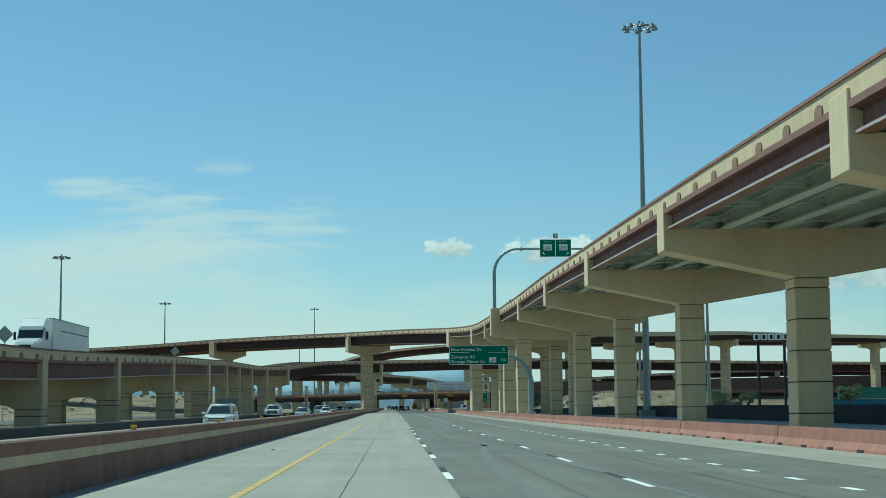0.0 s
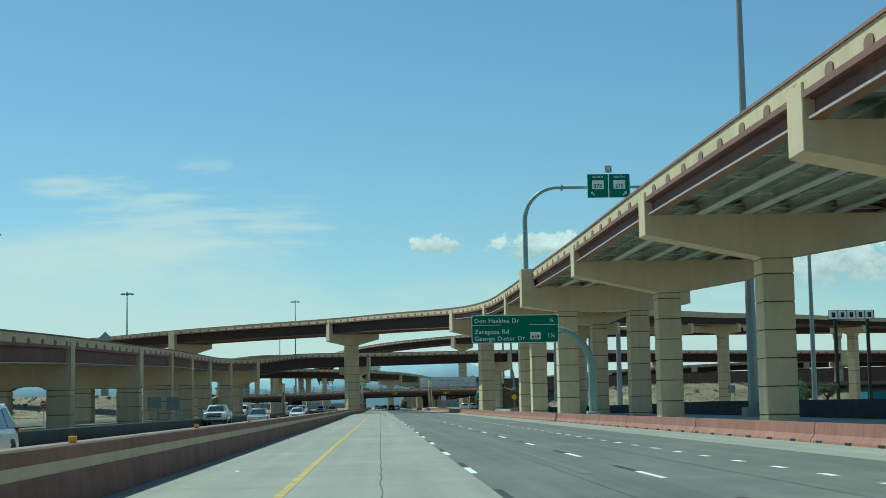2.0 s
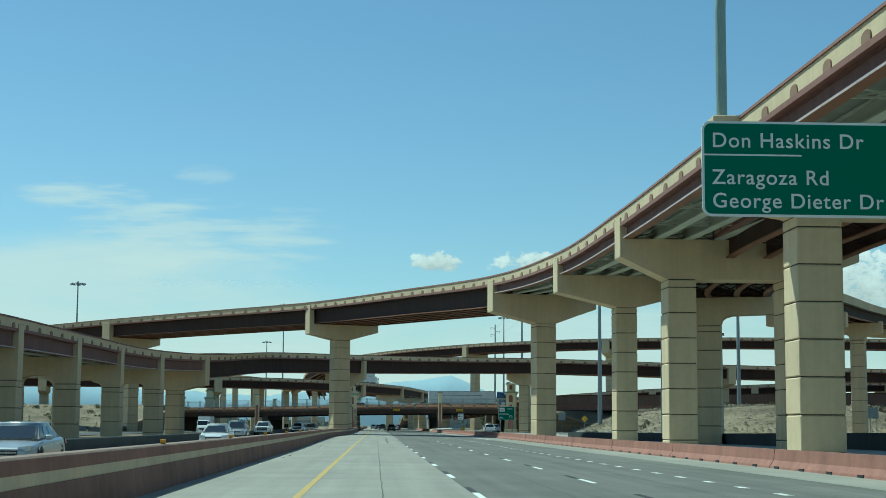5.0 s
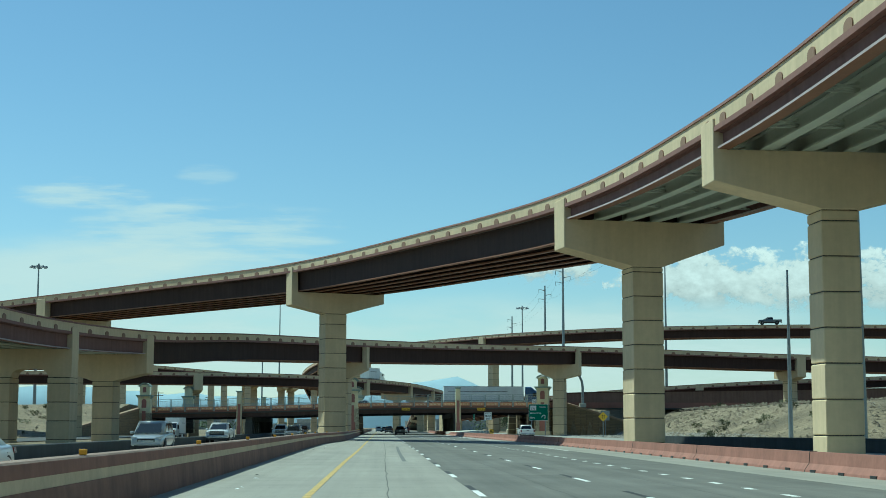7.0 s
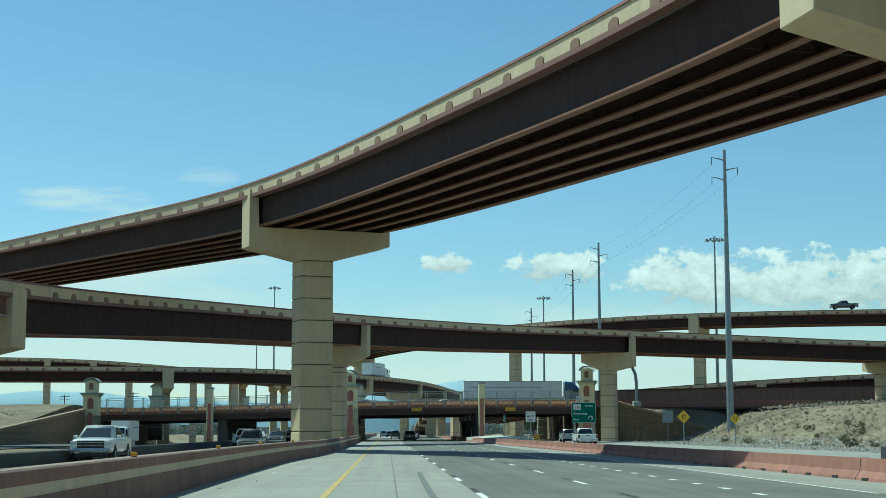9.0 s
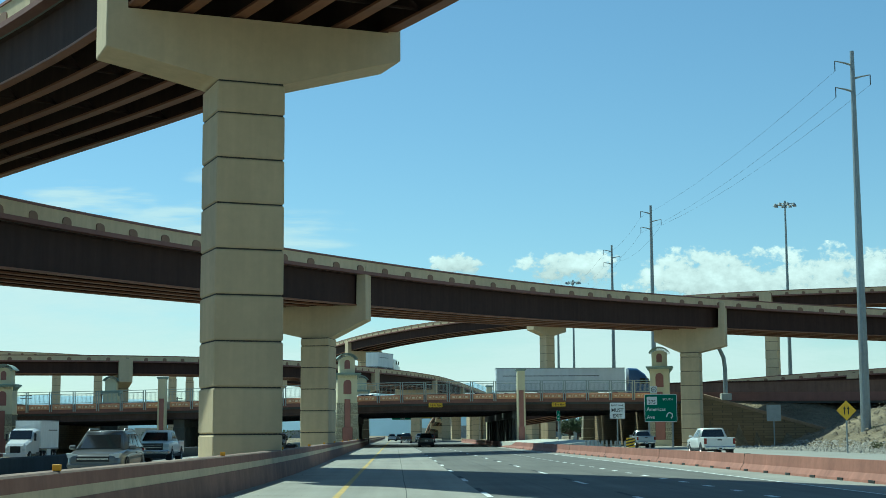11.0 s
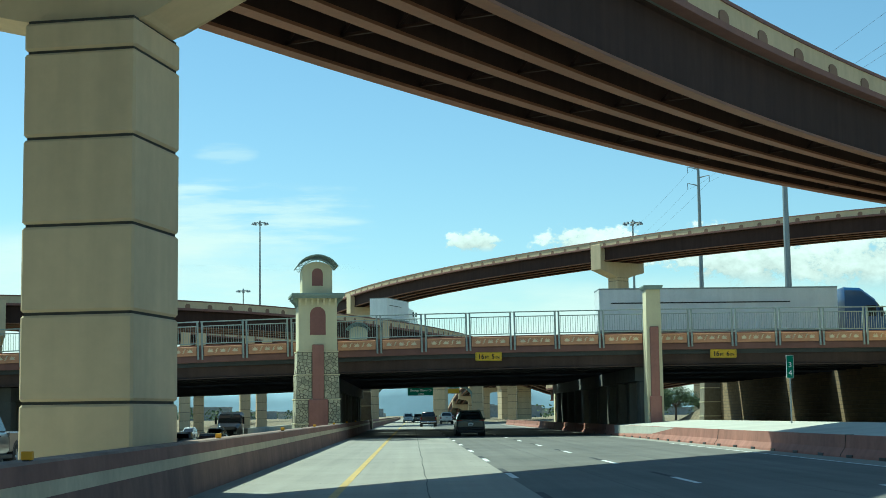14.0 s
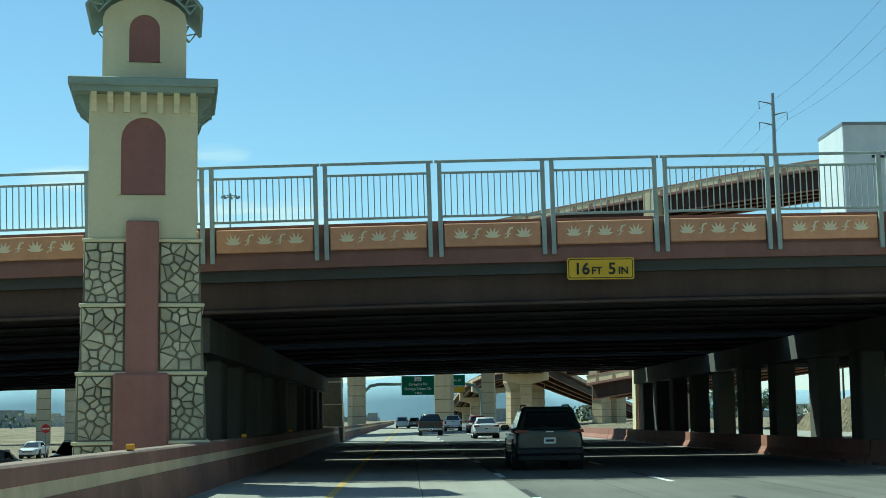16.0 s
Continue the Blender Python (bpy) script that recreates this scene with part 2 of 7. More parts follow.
def flyover(label, line, spans, side, width, girders=5, niches=(), far_niches=(), far_step=3.05, s0=0.0, s1=None, grey=False, step=3.0, soffit=SOFFIT):
    """A ramp bridge along the line of its seen edge. spans: (s0, s1, depth of the girders' underside below the line, kind).
    side: +1 if the deck lies to the right of the heading."""
    s1 = line.length if s1 is None else s1
    fly = thing("flyover_bridge", label, "bridge", kind="structure")
    W = width if callable(width) else (lambda s: width)
    # deck slab, as a strip that follows the width
    n = max(1, int((s1 - s0) / step))
    bm = bmesh.new()
    rings = []
    for k in range(n + 1):
        s = s0 + (s1 - s0) * k / n
        p, d = line.at(s)
        r = Vector((d.y, -d.x, 0)) * side
        w = W(s)
        rings.append([bm.verts.new(p + r * u + Vector((0, 0, z))) for u, z in ((0.10, -0.58), (w - 0.10, -0.58), (w - 0.10, -0.32), (0.10, -0.32))])
    for a, b in zip(rings, rings[1:]):
        for k in range(4):
            bm.faces.new((a[k], a[(k + 1) % 4], b[(k + 1) % 4], b[k]))
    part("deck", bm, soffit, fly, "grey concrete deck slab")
    # seen parapet: ledge, band, coping
    part("deck_edge", sweep(bmesh.new(), line, [(-0.06, -0.60), (0.5, -0.60), (0.5, -0.42), (0.06, -0.36), (-0.06, -0.36)], s0, s1, step, side), COPING, fly, "brown painted deck edge")
    part("parapet", sweep(bmesh.new(), line, [(0.0, -0.36), (0.42, -0.34), (0.30, 0.36), (0.0, 0.36)], s0, s1, step, side), TAN, fly, "tan painted concrete parapet")
    part("coping", sweep(bmesh.new(), line, [(-0.07, 0.36), (0.38, 0.36), (0.36, 0.50), (-0.05, 0.50)], s0, s1, step, side), COPING, fly, "brown painted coping")
    # far parapet, in one strip
    bm = bmesh.new()
    rings = []
    for k in range(n + 1):
        s = s0 + (s1 - s0) * k / n
        p, d = line.at(s)
        r = Vector((d.y, -d.x, 0)) * side
        w = W(s)
        rings.append([bm.verts.new(p + r * (w + u) + Vector((0, 0, z))) for u, z in ((-0.42, -0.36), (0.0, -0.60), (0.0, 0.40), (-0.30, 0.40))])
    for a, b in zip(rings, rings[1:]):
        for k in range(4):
            bm.faces.new((a[k], a[(k + 1) % 4], b[(k + 1) % 4], b[k]))
    part("parapet", bm, TAN, fly)
    # girders
    for a, b, drop, kind in spans:
        g = girders
        for i in range(g):
            fr = i / (g - 1)
            fascia = i in (0, g - 1)
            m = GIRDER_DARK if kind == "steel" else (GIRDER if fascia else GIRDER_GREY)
            bm = bmesh.new()
            nn = max(1, int((b - a) / step))
            fl = 0.24 if kind == "steel" else 0.30
            prof = [(-fl, -drop), (fl, -drop), (fl, -drop + 0.10), (0.03, -drop + 0.13), (0.03, -0.68), (0.2, -0.64), (0.2, -0.585), (-0.2, -0.585), (-0.2, -0.64), (-0.03, -0.68), (-0.03, -drop + 0.13), (-fl, -drop + 0.10)]
            rr = []
            for k in range(nn + 1):
                s = a + (b - a) * k / nn
                p, d = line.at(s)
                r = Vector((d.y, -d.x, 0)) * side
                over = 0.85 if kind == "steel" else 0.40
                u0 = over + (W(s) - 0.85 - over) * fr
                rr.append([bm.verts.new(p + r * (u0 + u) + Vector((0, 0, z))) for u, z in prof])
            q = len(prof)
            for ra, rb in zip(rr, rr[1:]):
                for k in range(q):
                    f = bm.faces.new((ra[k], ra[(k + 1) % q], rb[(k + 1) % q], rb[k]))
                    # flange faces carry the painted bounce light, one edge the painted sun
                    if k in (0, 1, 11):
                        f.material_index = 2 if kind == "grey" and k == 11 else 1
            bm.faces.new(rr[0])
            bm.faces.new(rr[-1][::-1])
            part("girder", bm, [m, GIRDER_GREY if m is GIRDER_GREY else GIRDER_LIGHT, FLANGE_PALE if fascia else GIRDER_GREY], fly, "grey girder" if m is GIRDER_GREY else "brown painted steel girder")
        # cross frames between the girders
        bm = bmesh.new()
        for k in range(1, max(2, int((b - a) / 7.5))):
            s = a + k * (b - a) / max(2, int((b - a) / 7.5))
            p, d = line.at(s)
            r = Vector((d.y, -d.x, 0)) * side
            for i in range(g - 1):
                ua = 0.85 + (W(s) - 1.7) * i / (g - 1) + 0.05
                ub = 0.85 + (W(s) - 1.7) * (i + 1) / (g - 1) - 0.05
                for za, zb in ((-drop + 0.25, -0.75), (-0.75, -drop + 0.25), (-drop + 0.25, -drop + 0.25)):
                    tube(bm, [p + r * ua + Vector((0, 0, za)), p + r * ub + Vector((0, 0, zb))], 0.055, 4, False)
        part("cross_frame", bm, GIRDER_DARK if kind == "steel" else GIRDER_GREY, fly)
    # niches in the band, in stretches of (start, end, spacing)
    for a, b, gap in niches:
        s = a
        while s < b - 0.5:
            p, d = line.at(s)
            r = Vector((d.y, -d.x, 0)) * side
            m = Matrix.Translation(p + Vector((0, 0, -0.36))) @ Matrix(((d.x * side, r.x, 0), (d.y * side, r.y, 0), (0, 0, 1))).to_4x4()
            part("niche", NICHE, None, fly, m=m)
            s += gap
    for a, b in far_niches:
        bm = bmesh.new()
        s = a
        while s < b:
            p, d = line.at(s)
            r = Vector((d.y, -d.x, 0)) * side
            vs = [p + d * (0.33 * c) + r * v + Vector((0, 0, z)) for v in (-0.015, 0.03) for c, z in ((-1, -0.35), (1, -0.35), (1, -0.05), (0.5, 0.12), (-0.5, 0.12), (-1, -0.05))]
            vv = [bm.verts.new(q) for q in vs]
            bm.faces.new(vv[:6])
            for k in range(6):
                bm.faces.new((vv[k], vv[(k + 1) % 6], vv[6 + (k + 1) % 6], vv[6 + k]))
            s += far_step
        part("niche_row", bm, NICHE_BROWN, fly, "row of small arched niches")
    return fly


SEG_H = 1.63
SEGMENTS = {}


def column(parent, cx, cy, base, top, w, d, first=0.5):
    """A column of stacked blocks with recessed joints, as parts of its pier."""
    core = boxbm(cx - w / 2 + 0.06, cx + w / 2 - 0.06, cy - d / 2 + 0.06, cy + d / 2 - 0.06, base, top)
    part("column_core", core, JOINT, parent)
    z = top
    n = 0
    while z > base + 0.02:
        h = min(SEG_H if n else first, z - base)
        key = (round(w, 2), round(d, 2), round(h, 2))
        if key not in SEGMENTS:
            SEGMENTS[key] = mesh_of("column_segment", boxbm(-w / 2, w / 2, -d / 2, d / 2, 0, h - 0.055, bevel=0.045), TAN)
        part("column_segment", SEGMENTS[key], None, parent, m=pose(cx, cy, z - h))
        z -= h
        n += 1


def pier(label, line, s, side, W, seat, ear_low, neck, cols, base=0.0, ear_w=0.9, depth=2.1, end_h=1.4, ear_top=0.0, far_ear=0.3, group="flyover piers", col_w=2.05, col_d=2.3, turn=None, joint=None, ear_out=0.10, crown=0.0):
    """A hammerhead pier under a line at s: seat, ear_low and neck are depths below the line. cols: offsets u of the columns' middles.
    joint: the height of one joint between the column's blocks; crown: where given, the depth of the cap's underside, which springs in curves from the columns."""
    p, d = line.at(s)
    if turn is not None:
        d = Vector((math.sin(radians(turn)), math.cos(radians(turn)), 0))
    r = Vector((d.y, -d.x, 0)) * side
    m = Matrix(((r.x, d.x, 0, p.x), (r.y, d.y, 0, p.y), (0, 0, 1, p.z), (0, 0, 0, 1)))
    if side < 0:
        m = Matrix(((r.x, -d.x, 0, p.x), (r.y, -d.y, 0, p.y), (0, 0, 1, p.z), (0, 0, 0, 1)))
    pr = thing("bridge_pier", label, "bridge pier", m, group)
    lo, hi = min(cols) - col_w / 2, max(cols) + col_w / 2
    under = [(lo - 0.15, -neck), (lo, -neck - 0.12), (hi, -neck - 0.12), (hi + 0.15, -neck)]
    if crown:
        edges = sorted((c - col_w / 2, c + col_w / 2) for c in cols)
        low = neck + 0.12
        under = [(edges[0][0], -low)]
        if edges[0][0] > 1.2:
            under = [(edges[0][0] - 1.0, -crown), (edges[0][0] - 0.45, -crown - 0.10), (edges[0][0] - 0.12, -crown - 0.35), (edges[0][0], -low)]
        for (_, a), (b, _) in zip(edges, edges[1:]):
            under += [(a, -low), (a + 0.12, -crown - 0.35), (a + 0.45, -crown - 0.10), (a + 1.0, -crown), (b - 1.0, -crown), (b - 0.45, -crown - 0.10), (b - 0.12, -crown - 0.35), (b, -low)]
        under += [(edges[-1][1], -low), (edges[-1][1] + 0.12, -crown - 0.35), (edges[-1][1] + 0.45, -crown - 0.10), (edges[-1][1] + 1.0, -crown)]
    first = 0.5 if joint is None else 0.12 + (p.z - neck - 0.10 - joint - 0.12) % SEG_H
    out = [(-ear_out, ear_top), (-ear_out, -ear_low), *under, (W + 0.1, -seat - end_h), (W + 0.1, -seat + far_ear), (W - 0.35, -seat + far_ear), (W - 0.35, -seat), (ear_w - ear_out, -seat), (ear_w - ear_out, ear_top)]
    bm = prism(bmesh.new(), out, "y", -depth / 2, depth / 2)
    bmesh.ops.bevel(bm, geom=[e for e in bm.edges], offset=0.04, segments=1, affect="EDGES")
    part("cap", bm, TAN_CAP, pr, "tan painted hammerhead cap")
    for u in cols:
        column(pr, u, 0, base - p.z, -neck - 0.10, col_w, col_d, first)
    return pr


# F1: the high ramp along the road that swings over it
F1 = Line([(13.9, 0, 9.3), (14.8, 46, 10.95), (15.15, 79.5, 11.95), (15.45, 113, 12.8), (15.7, 147, 13.6), (15.85, 180.5, 14.05), (15.8, 213, 14.5), (15.7, 245, 14.9), (15.1, 274.5, 15.5), (12.0, 307, 16.7), (2.9, 341, 18.12), (-10.4, 376, 19.2), (-28, 403, 19.8), (-50, 431, 20.05), (-82, 460, 19.4), (-140, 495, 18.5), (-210, 520, 16.5)])
sA = F1.near_y(307)


def f1_width(s):
    y = F1.at(s)[0].y
    return 14.8 if y < 185 else (11.2 if y > 245 else 14.8 - 3.6 * (y - 185) / 60)


flyover("tan and brown highway ramp on steel girders, swinging over the road", F1, [(0, sA, 1.40, "grey"), (sA, F1.length, 2.70, "steel")], 1, f1_width, 6, niches=((48.5, 273.0, 4.3), (274.6, 305.5, 4.51), (306.2, F1.near(-50, 431), 3.93)), far_niches=[(F1.near(-50, 431) + 2, F1.length)])
for y, cc, jz in ((46, (7.6,), 0.9), (79.5, (7.6,), 0.96), (113, (7.6,), 1.29), (147, (7.6,), 2.22), (180.5, (7.5,), 1.5)):
    pier("tan concrete hammerhead pier with jointed column and long cap", F1, F1.near_y(y), 1, 14.8, 1.45, 2.55, 3.85, cc, col_w=1.85, col_d=2.0, joint=jz, ear_w=0.52)
pier("tan concrete double-column pier carrying a sign arm on its ear", F1, F1.near_y(213), 1, 15.85, 1.3, 3.3, 3.75, (3.4, 10.7), ear_top=0.5, ear_w=1.25, end_h=1.9, depth=2.3, ear_out=1.2, col_w=2.0)
pier("tan concrete two-column pier where a side ramp parts off", F1, F1.near_y(245), 1, 15.5, 1.45, 2.6, 3.9, (3.9, 11.4), col_w=1.85, ear_w=0.55, end_h=1.3)
pier("tan concrete hammerhead pier with jointed column", F1, F1.near_y(274.5), 1, 11.2, 1.5, 2.9, 4.0, (5.8,), col_w=1.8, col_d=1.9, ear_w=0.6)
pier("tan concrete hammerhead pier where shallow girders meet deep ones", F1, sA, 1, 11.2, 1.5, 3.35, 4.4, (5.75,), depth=2.3, col_w=2.15, joint=2.09)
pier("tall tan concrete pier standing in the median barrier", F1, F1.near(-10.4, 376), 1, 10.8, 2.85, 4.25, 5.0, (5.17,), depth=2.2, col_w=2.5, ear_out=0.02, end_h=1.0, turn=-20, joint=3.17, ear_w=0.7)
pier("tan concrete hammerhead pier beyond the oncoming lanes", F1, F1.near(-50, 431), 1, 11.2, 2.85, 4.25, 5.0, (5.6,), depth=2.4, col_w=2.3, end_h=1.0)
pier("tan concrete hammerhead pier beyond the oncoming lanes", F1, F1.near(-105, 475), 1, 11.2, 2.85, 4.25, 5.0, (5.6,), depth=2.4, col_w=2.3, end_h=1.0)

# F2: the ramp on the other side, which crosses at middle height
F2 = Line([(-25, 20, 3.8), (-25.5, 80, 5.0), (-25.8, 120, 5.6), (-26.2, 156, 6.5), (-26.6, 193, 7.45), (-27.3, 230, 8.25), (-28, 267, 9.1), (-28.4, 300, 9.6), (-27.6, 335, 10.0), (-23.4, 367, 10.92), (-16.9, 405, 13.02), (-1.9, 439, 14.22), (16, 470, 15.36), (38, 497.5, 16.44), (63, 516, 16.7), (89.7, 529, 16.6), (150, 545, 16.2), (240, 556, 15.2), (360, 560, 14)])
sB = F2.near_y(364)


def f2_width(s):
    y = F2.at(s)[0].y
    return 9.6 if y < 290 else (8.9 if y > 350 else 9.6 - 0.7 * (y - 290) / 60)


flyover("tan and brown highway ramp crossing over the road at middle height", F2, [(0, sB, 1.9, "grey"), (sB, F2.length, 2.95, "steel")], -1, f2_width, 5, niches=((65.5, 348.0, 5.0), (350.6, 424.5, 3.73), (425.5, F2.near(95, 531), 3.98)), far_niches=[(F2.near(95, 531) + 2, F2.length)])
for y in (84, 118, 152, 193, 268, 294, 318, 341):
    low, deep, crown = (3.75, 4.05, 3.8) if y < 200 else (2.65, 4.3, 3.6)
    pier("tan concrete two-column pier beside the oncoming lanes", F2, F2.near_y(y), -1, f2_width(F2.near_y(y)), 1.95, low, deep, (0.95, 6.3), depth=1.9, ear_w=0.5, end_h=1.3, crown=crown)
pier("massive tan concrete pier beside the oncoming lanes", F2, F2.near_y(237), -1, 9.6, 1.95, 4.2, 4.3, (1.25, 6.7), depth=3.0, ear_w=2.4, end_h=2.2, ear_top=0.2, col_w=2.5, col_d=2.8)
pier("tan concrete pier where shallow girders meet deep ones", F2, sB, -1, 8.9, 2.0, 3.9, 4.6, (4.5,), depth=2.3, col_w=2.2, end_h=1.6)
pier("tall tan concrete pier standing in the median barrier", F2, F2.near_y(439), -1, 7.8, 3.0, 4.05, 5.3, (4.07,), depth=1.75, col_w=2.2, end_h=1.75, turn=12, joint=3.35, ear_w=0.72, ear_out=-0.16)
pier("tan concrete hammerhead pier beside the cross street bridge", F2, F2.near_y(497.5), -1, 8.0, 2.95, 5.0, 5.6, (4.0,), depth=2.1, col_w=2.2, end_h=1.4, turn=20, ear_w=0.7)
for x, y in ((89.7, 529), (150, 545), (240, 556)):
    pier("tan concrete hammerhead pier of the middle ramp", F2, F2.near(x, y), -1, 8.8, 3.0, 4.3, 5.0, (4.4,), depth=2.2, end_h=1.4)

# F3: the highest far ramp, curving away
F3 = Line([(330, 545, 23), (240, 565, 25.5), (160, 583, 26.7), (108, 590, 27.2), (68, 604, 27.3), (45, 624, 27.35), (28.7, 646, 27.4), (5, 680, 26.75), (-12.4, 712, 25.4), (-25, 755, 23.4), (-32, 820, 21.0), (-34, 920, 16.5)])
flyover("high tan and brown ramp curving away beyond the cross street", F3, [(0, F3.length, 2.6, "steel")], 1, 9.0, 4, far_niches=[(2, F3.length)])
for x, y in ((240, 565), (160, 583), (68.5, 603.5), (28.7, 646), (-12.4, 712), (-32, 800)):
    pier("tall tan concrete hammerhead pier of the high ramp", F3, F3.near(x, y), 1, 9.0, 2.7, 3.9, 4.9, (4.6,), depth=2.3, col_w=2.3, base=-1.8 if x < -16 else 0.0)

# F4: the far ramp from the other side that bends ahead
F4 = Line([(-330, 540, 13.9), (-240, 552, 13.9), (-150, 560, 13.9), (-85, 564, 13.9), (-44.5, 570, 13.95), (-19.6, 587, 13.95), (-3.6, 619, 13.95), (7.1, 652.6, 13.95), (13.8, 689, 13.95), (22.2, 746, 13.7), (37.4, 825, 11.7), (59, 923, 8.6), (85, 1030, 4.6), (116, 1146, 0.6)])
flyover("far tan and brown ramp bending away beyond the cross street", F4, [(0, F4.length, 2.5, "steel")], -1, 9.0, 4, far_niches=[(2, F4.length)])
for x, y in ((-240, 552), (-150, 560), (-90, 564), (-43.5, 570.5), (-3.6, 619), (8.9, 660.5), (17.8, 714), (28.5, 781)):
    pier("tan concrete hammerhead pier of the far ramp", F4, F4.near(x, y), -1, 9.0, 2.6, 3.8, 4.6, (4.5,), depth=2.2, base=-1.8)

# F5: the ramp that leaves the high ramp and bends off
F5 = Line([(21.3, 222, 14.0), (22.0, 245, 14.2), (26.0, 280, 14.6), (46.2, 325, 16.5), (64.8, 368, 18.5), (85.3, 410, 20.5), (121, 452, 21.5), (152, 476, 21.9), (205, 503, 21.3), (290, 528, 20)])
flyover("tan and brown ramp that bends off behind the columns", F5, [(0, F5.length, 1.9, "steel")], 1, 9.0, 4, far_niches=[(2, F5.length)])
for x, y in ((26.0, 280), (46.2, 325), (64.8, 368), (85.3, 410), (117, 449), (147, 473), (195, 499)):
    pier("tan concrete hammerhead pier of the side ramp", F5, F5.near(x, y), 1, 9.0, 2.0, 3.2, 4.3, (5.6,) if x > 30 else (3.2,), depth=2.1, crown=3.5)

# F7: the low ramp on the far bank
F7 = Line([(20, 640, 5.5), (40, 606, 8.6), (66, 592, 11.0), (106, 588, 13.2), (160, 590, 14.6), (300, 600, 15)])
flyover("low brown ramp rising along the far bank", F7, [(0, F7.length, 2.2, "steel")], -1, 9.0, 4, far_niches=[(2, F7.length)])
for x in (80, 110, 150, 200):
    pier("tan concrete pier of the low ramp", F7, F7.near(x, 588), -1, 9.0, 2.25, 3.3, 3.9, (4.5,), depth=2.0)

# F8: a high ramp far beyond the cross street, falling as it goes, on single columns
F8 = Line([(-330, 640, 22.0), (-200, 672, 22.0), (-110, 692, 21.8), (-85, 697, 21.3), (-70, 699.5, 20.4), (-57, 701.5, 19.3), (-43.3, 703.5, 18.0), (-28, 706.5, 16.6), (-10, 711, 15.2), (14, 720, 13.6)])
flyover("high tan and brown ramp far beyond the cross street", F8, [(0, F8.length, 2.1, "steel")], -1, 14.0, 5, far_niches=[(2, F8.length)])
for x, y, cc in ((-180, 676, (1.2,)), (-130, 688, (1.2,)), (-94.4, 695, (1.2,)), (-82, 697.6, (1.2,)), (-72.5, 699, (1.2,)), (-54.6, 701.9, (1.2,)), (-50.4, 702.5, (1.2,)), (-43.3, 703.5, (1.2, 11.6)), (-40.2, 704.1, (10.8,)), (-31, 706, (9.5,)), (-28, 706.5, (9.5,))):
    pier("tall tan concrete pier of the ramp beyond the cross street", F8, F8.near(x, y), -1, 14.0, 2.2, 2.9, 3.5, cc, depth=1.8, base=-1.8, col_w=2.0, col_d=2.0)


# ---- ground, roads, barriers ----
def drift(y):
    """The sideways sway of the road's lines along its length."""
    return float(np.interp(y, [-60, 120, 160, 270, 300, 420, 520, 1600], [-0.03, -0.03, 0.03, 0.05, 0.14, 0.16, 0.12, 0.12]))


def dip(y):
    """How far the oncoming carriageway falls below the highway towards the cross street."""
    u = min(1.0, max(0.0, (y - 440) / 70))
    return -1.25 * u * u * (3 - 2 * u)


def height(x, y):
    """The lie of the land beside the road: level, with a bank that carries the cross street."""
    bank = 0.0
    if abs(y - 537) < 110:
        g = max(0.0, 1 - max(0.0, abs(y - 536) - 30) / 62)
        if x > 36.8:
            foot = 505.5 - 0.646 * min(x - 36.8, 14.7)
            top = max(0.0, 5.7 - 0.32 * (x - 36.8))
            bank = min(5.9 * g, top - 0.1 + 0.4 * (y - foot - 1.2)) if y > foot + 1.2 else 0.0
        if x < -47:
            bank = 5.9 * g * min(1, (-47 - x) / 2)
    if x > 44:
        bank = max(bank, 5.2 * min(1, (x - 44) / 14) * min(1, max(0, (y - 365) / 30)) * max(0, 1 - max(0, x - 82) / 12) * max(0, 1 - max(0, y - 570) / 20))
    if -49 < x < -7:
        bank = dip(y) * max(0.0, min(1, (1000 - y) / 200))
    if x < -16:
        bank -= (0.25 if x > -49 else 1.5) * min(1, (-16 - x) / 8) * min(1, max(0, (y - 560) / 24)) * min(1, max(0, (800 - y) / 60))
    return bank


def strip(name, label, x0, x1, y0, y1, z, material, category="", step=10.0, follow=True, fall=None, kind="structure"):
    bm = bmesh.new()
    n = max(1, int((y1 - y0) / step))
    rows = []
    for k in range(n + 1):
        y = y0 + (y1 - y0) * k / n
        d = drift(y) if follow else 0.0
        zz = z + (fall(y) if fall else 0.0)
        rows.append((bm.verts.new((x0 + d, y, zz)), bm.verts.new((x1 + d, y, zz))))
    for a, b in zip(rows, rows[1:]):
        bm.faces.new((a[0], a[1], b[1], b[0]))
    return tagged(part(name, bm, material), label, category, kind=kind)


def grid_ground():
    bm = bmesh.new()
    xs = sorted({*range(-400, 401, 8), -36, *range(34, 56),  -47, -49, -50, 50, -4500, -2500, -1200, -700, 700, 1200, 2500, 4500})
    ys = sorted({*range(-80, 801, 8), *range(492, 512), -300, 900, 1100, 1500, 2200, 3200, 4600})
    vs = [[bm.verts.new((x, y, -0.12 + height(x, y) + (0.25 * noise.noise((x * 0.05, y * 0.05, 0)) if abs(x) > 40 and abs(x) < 500 else 0))) for x in xs] for y in ys]
    for a, b in zip(vs, vs[1:]):
        for i in range(len(xs) - 1):
            bm.faces.new((a[i], a[i + 1], b[i + 1], b[i]))
    return bm


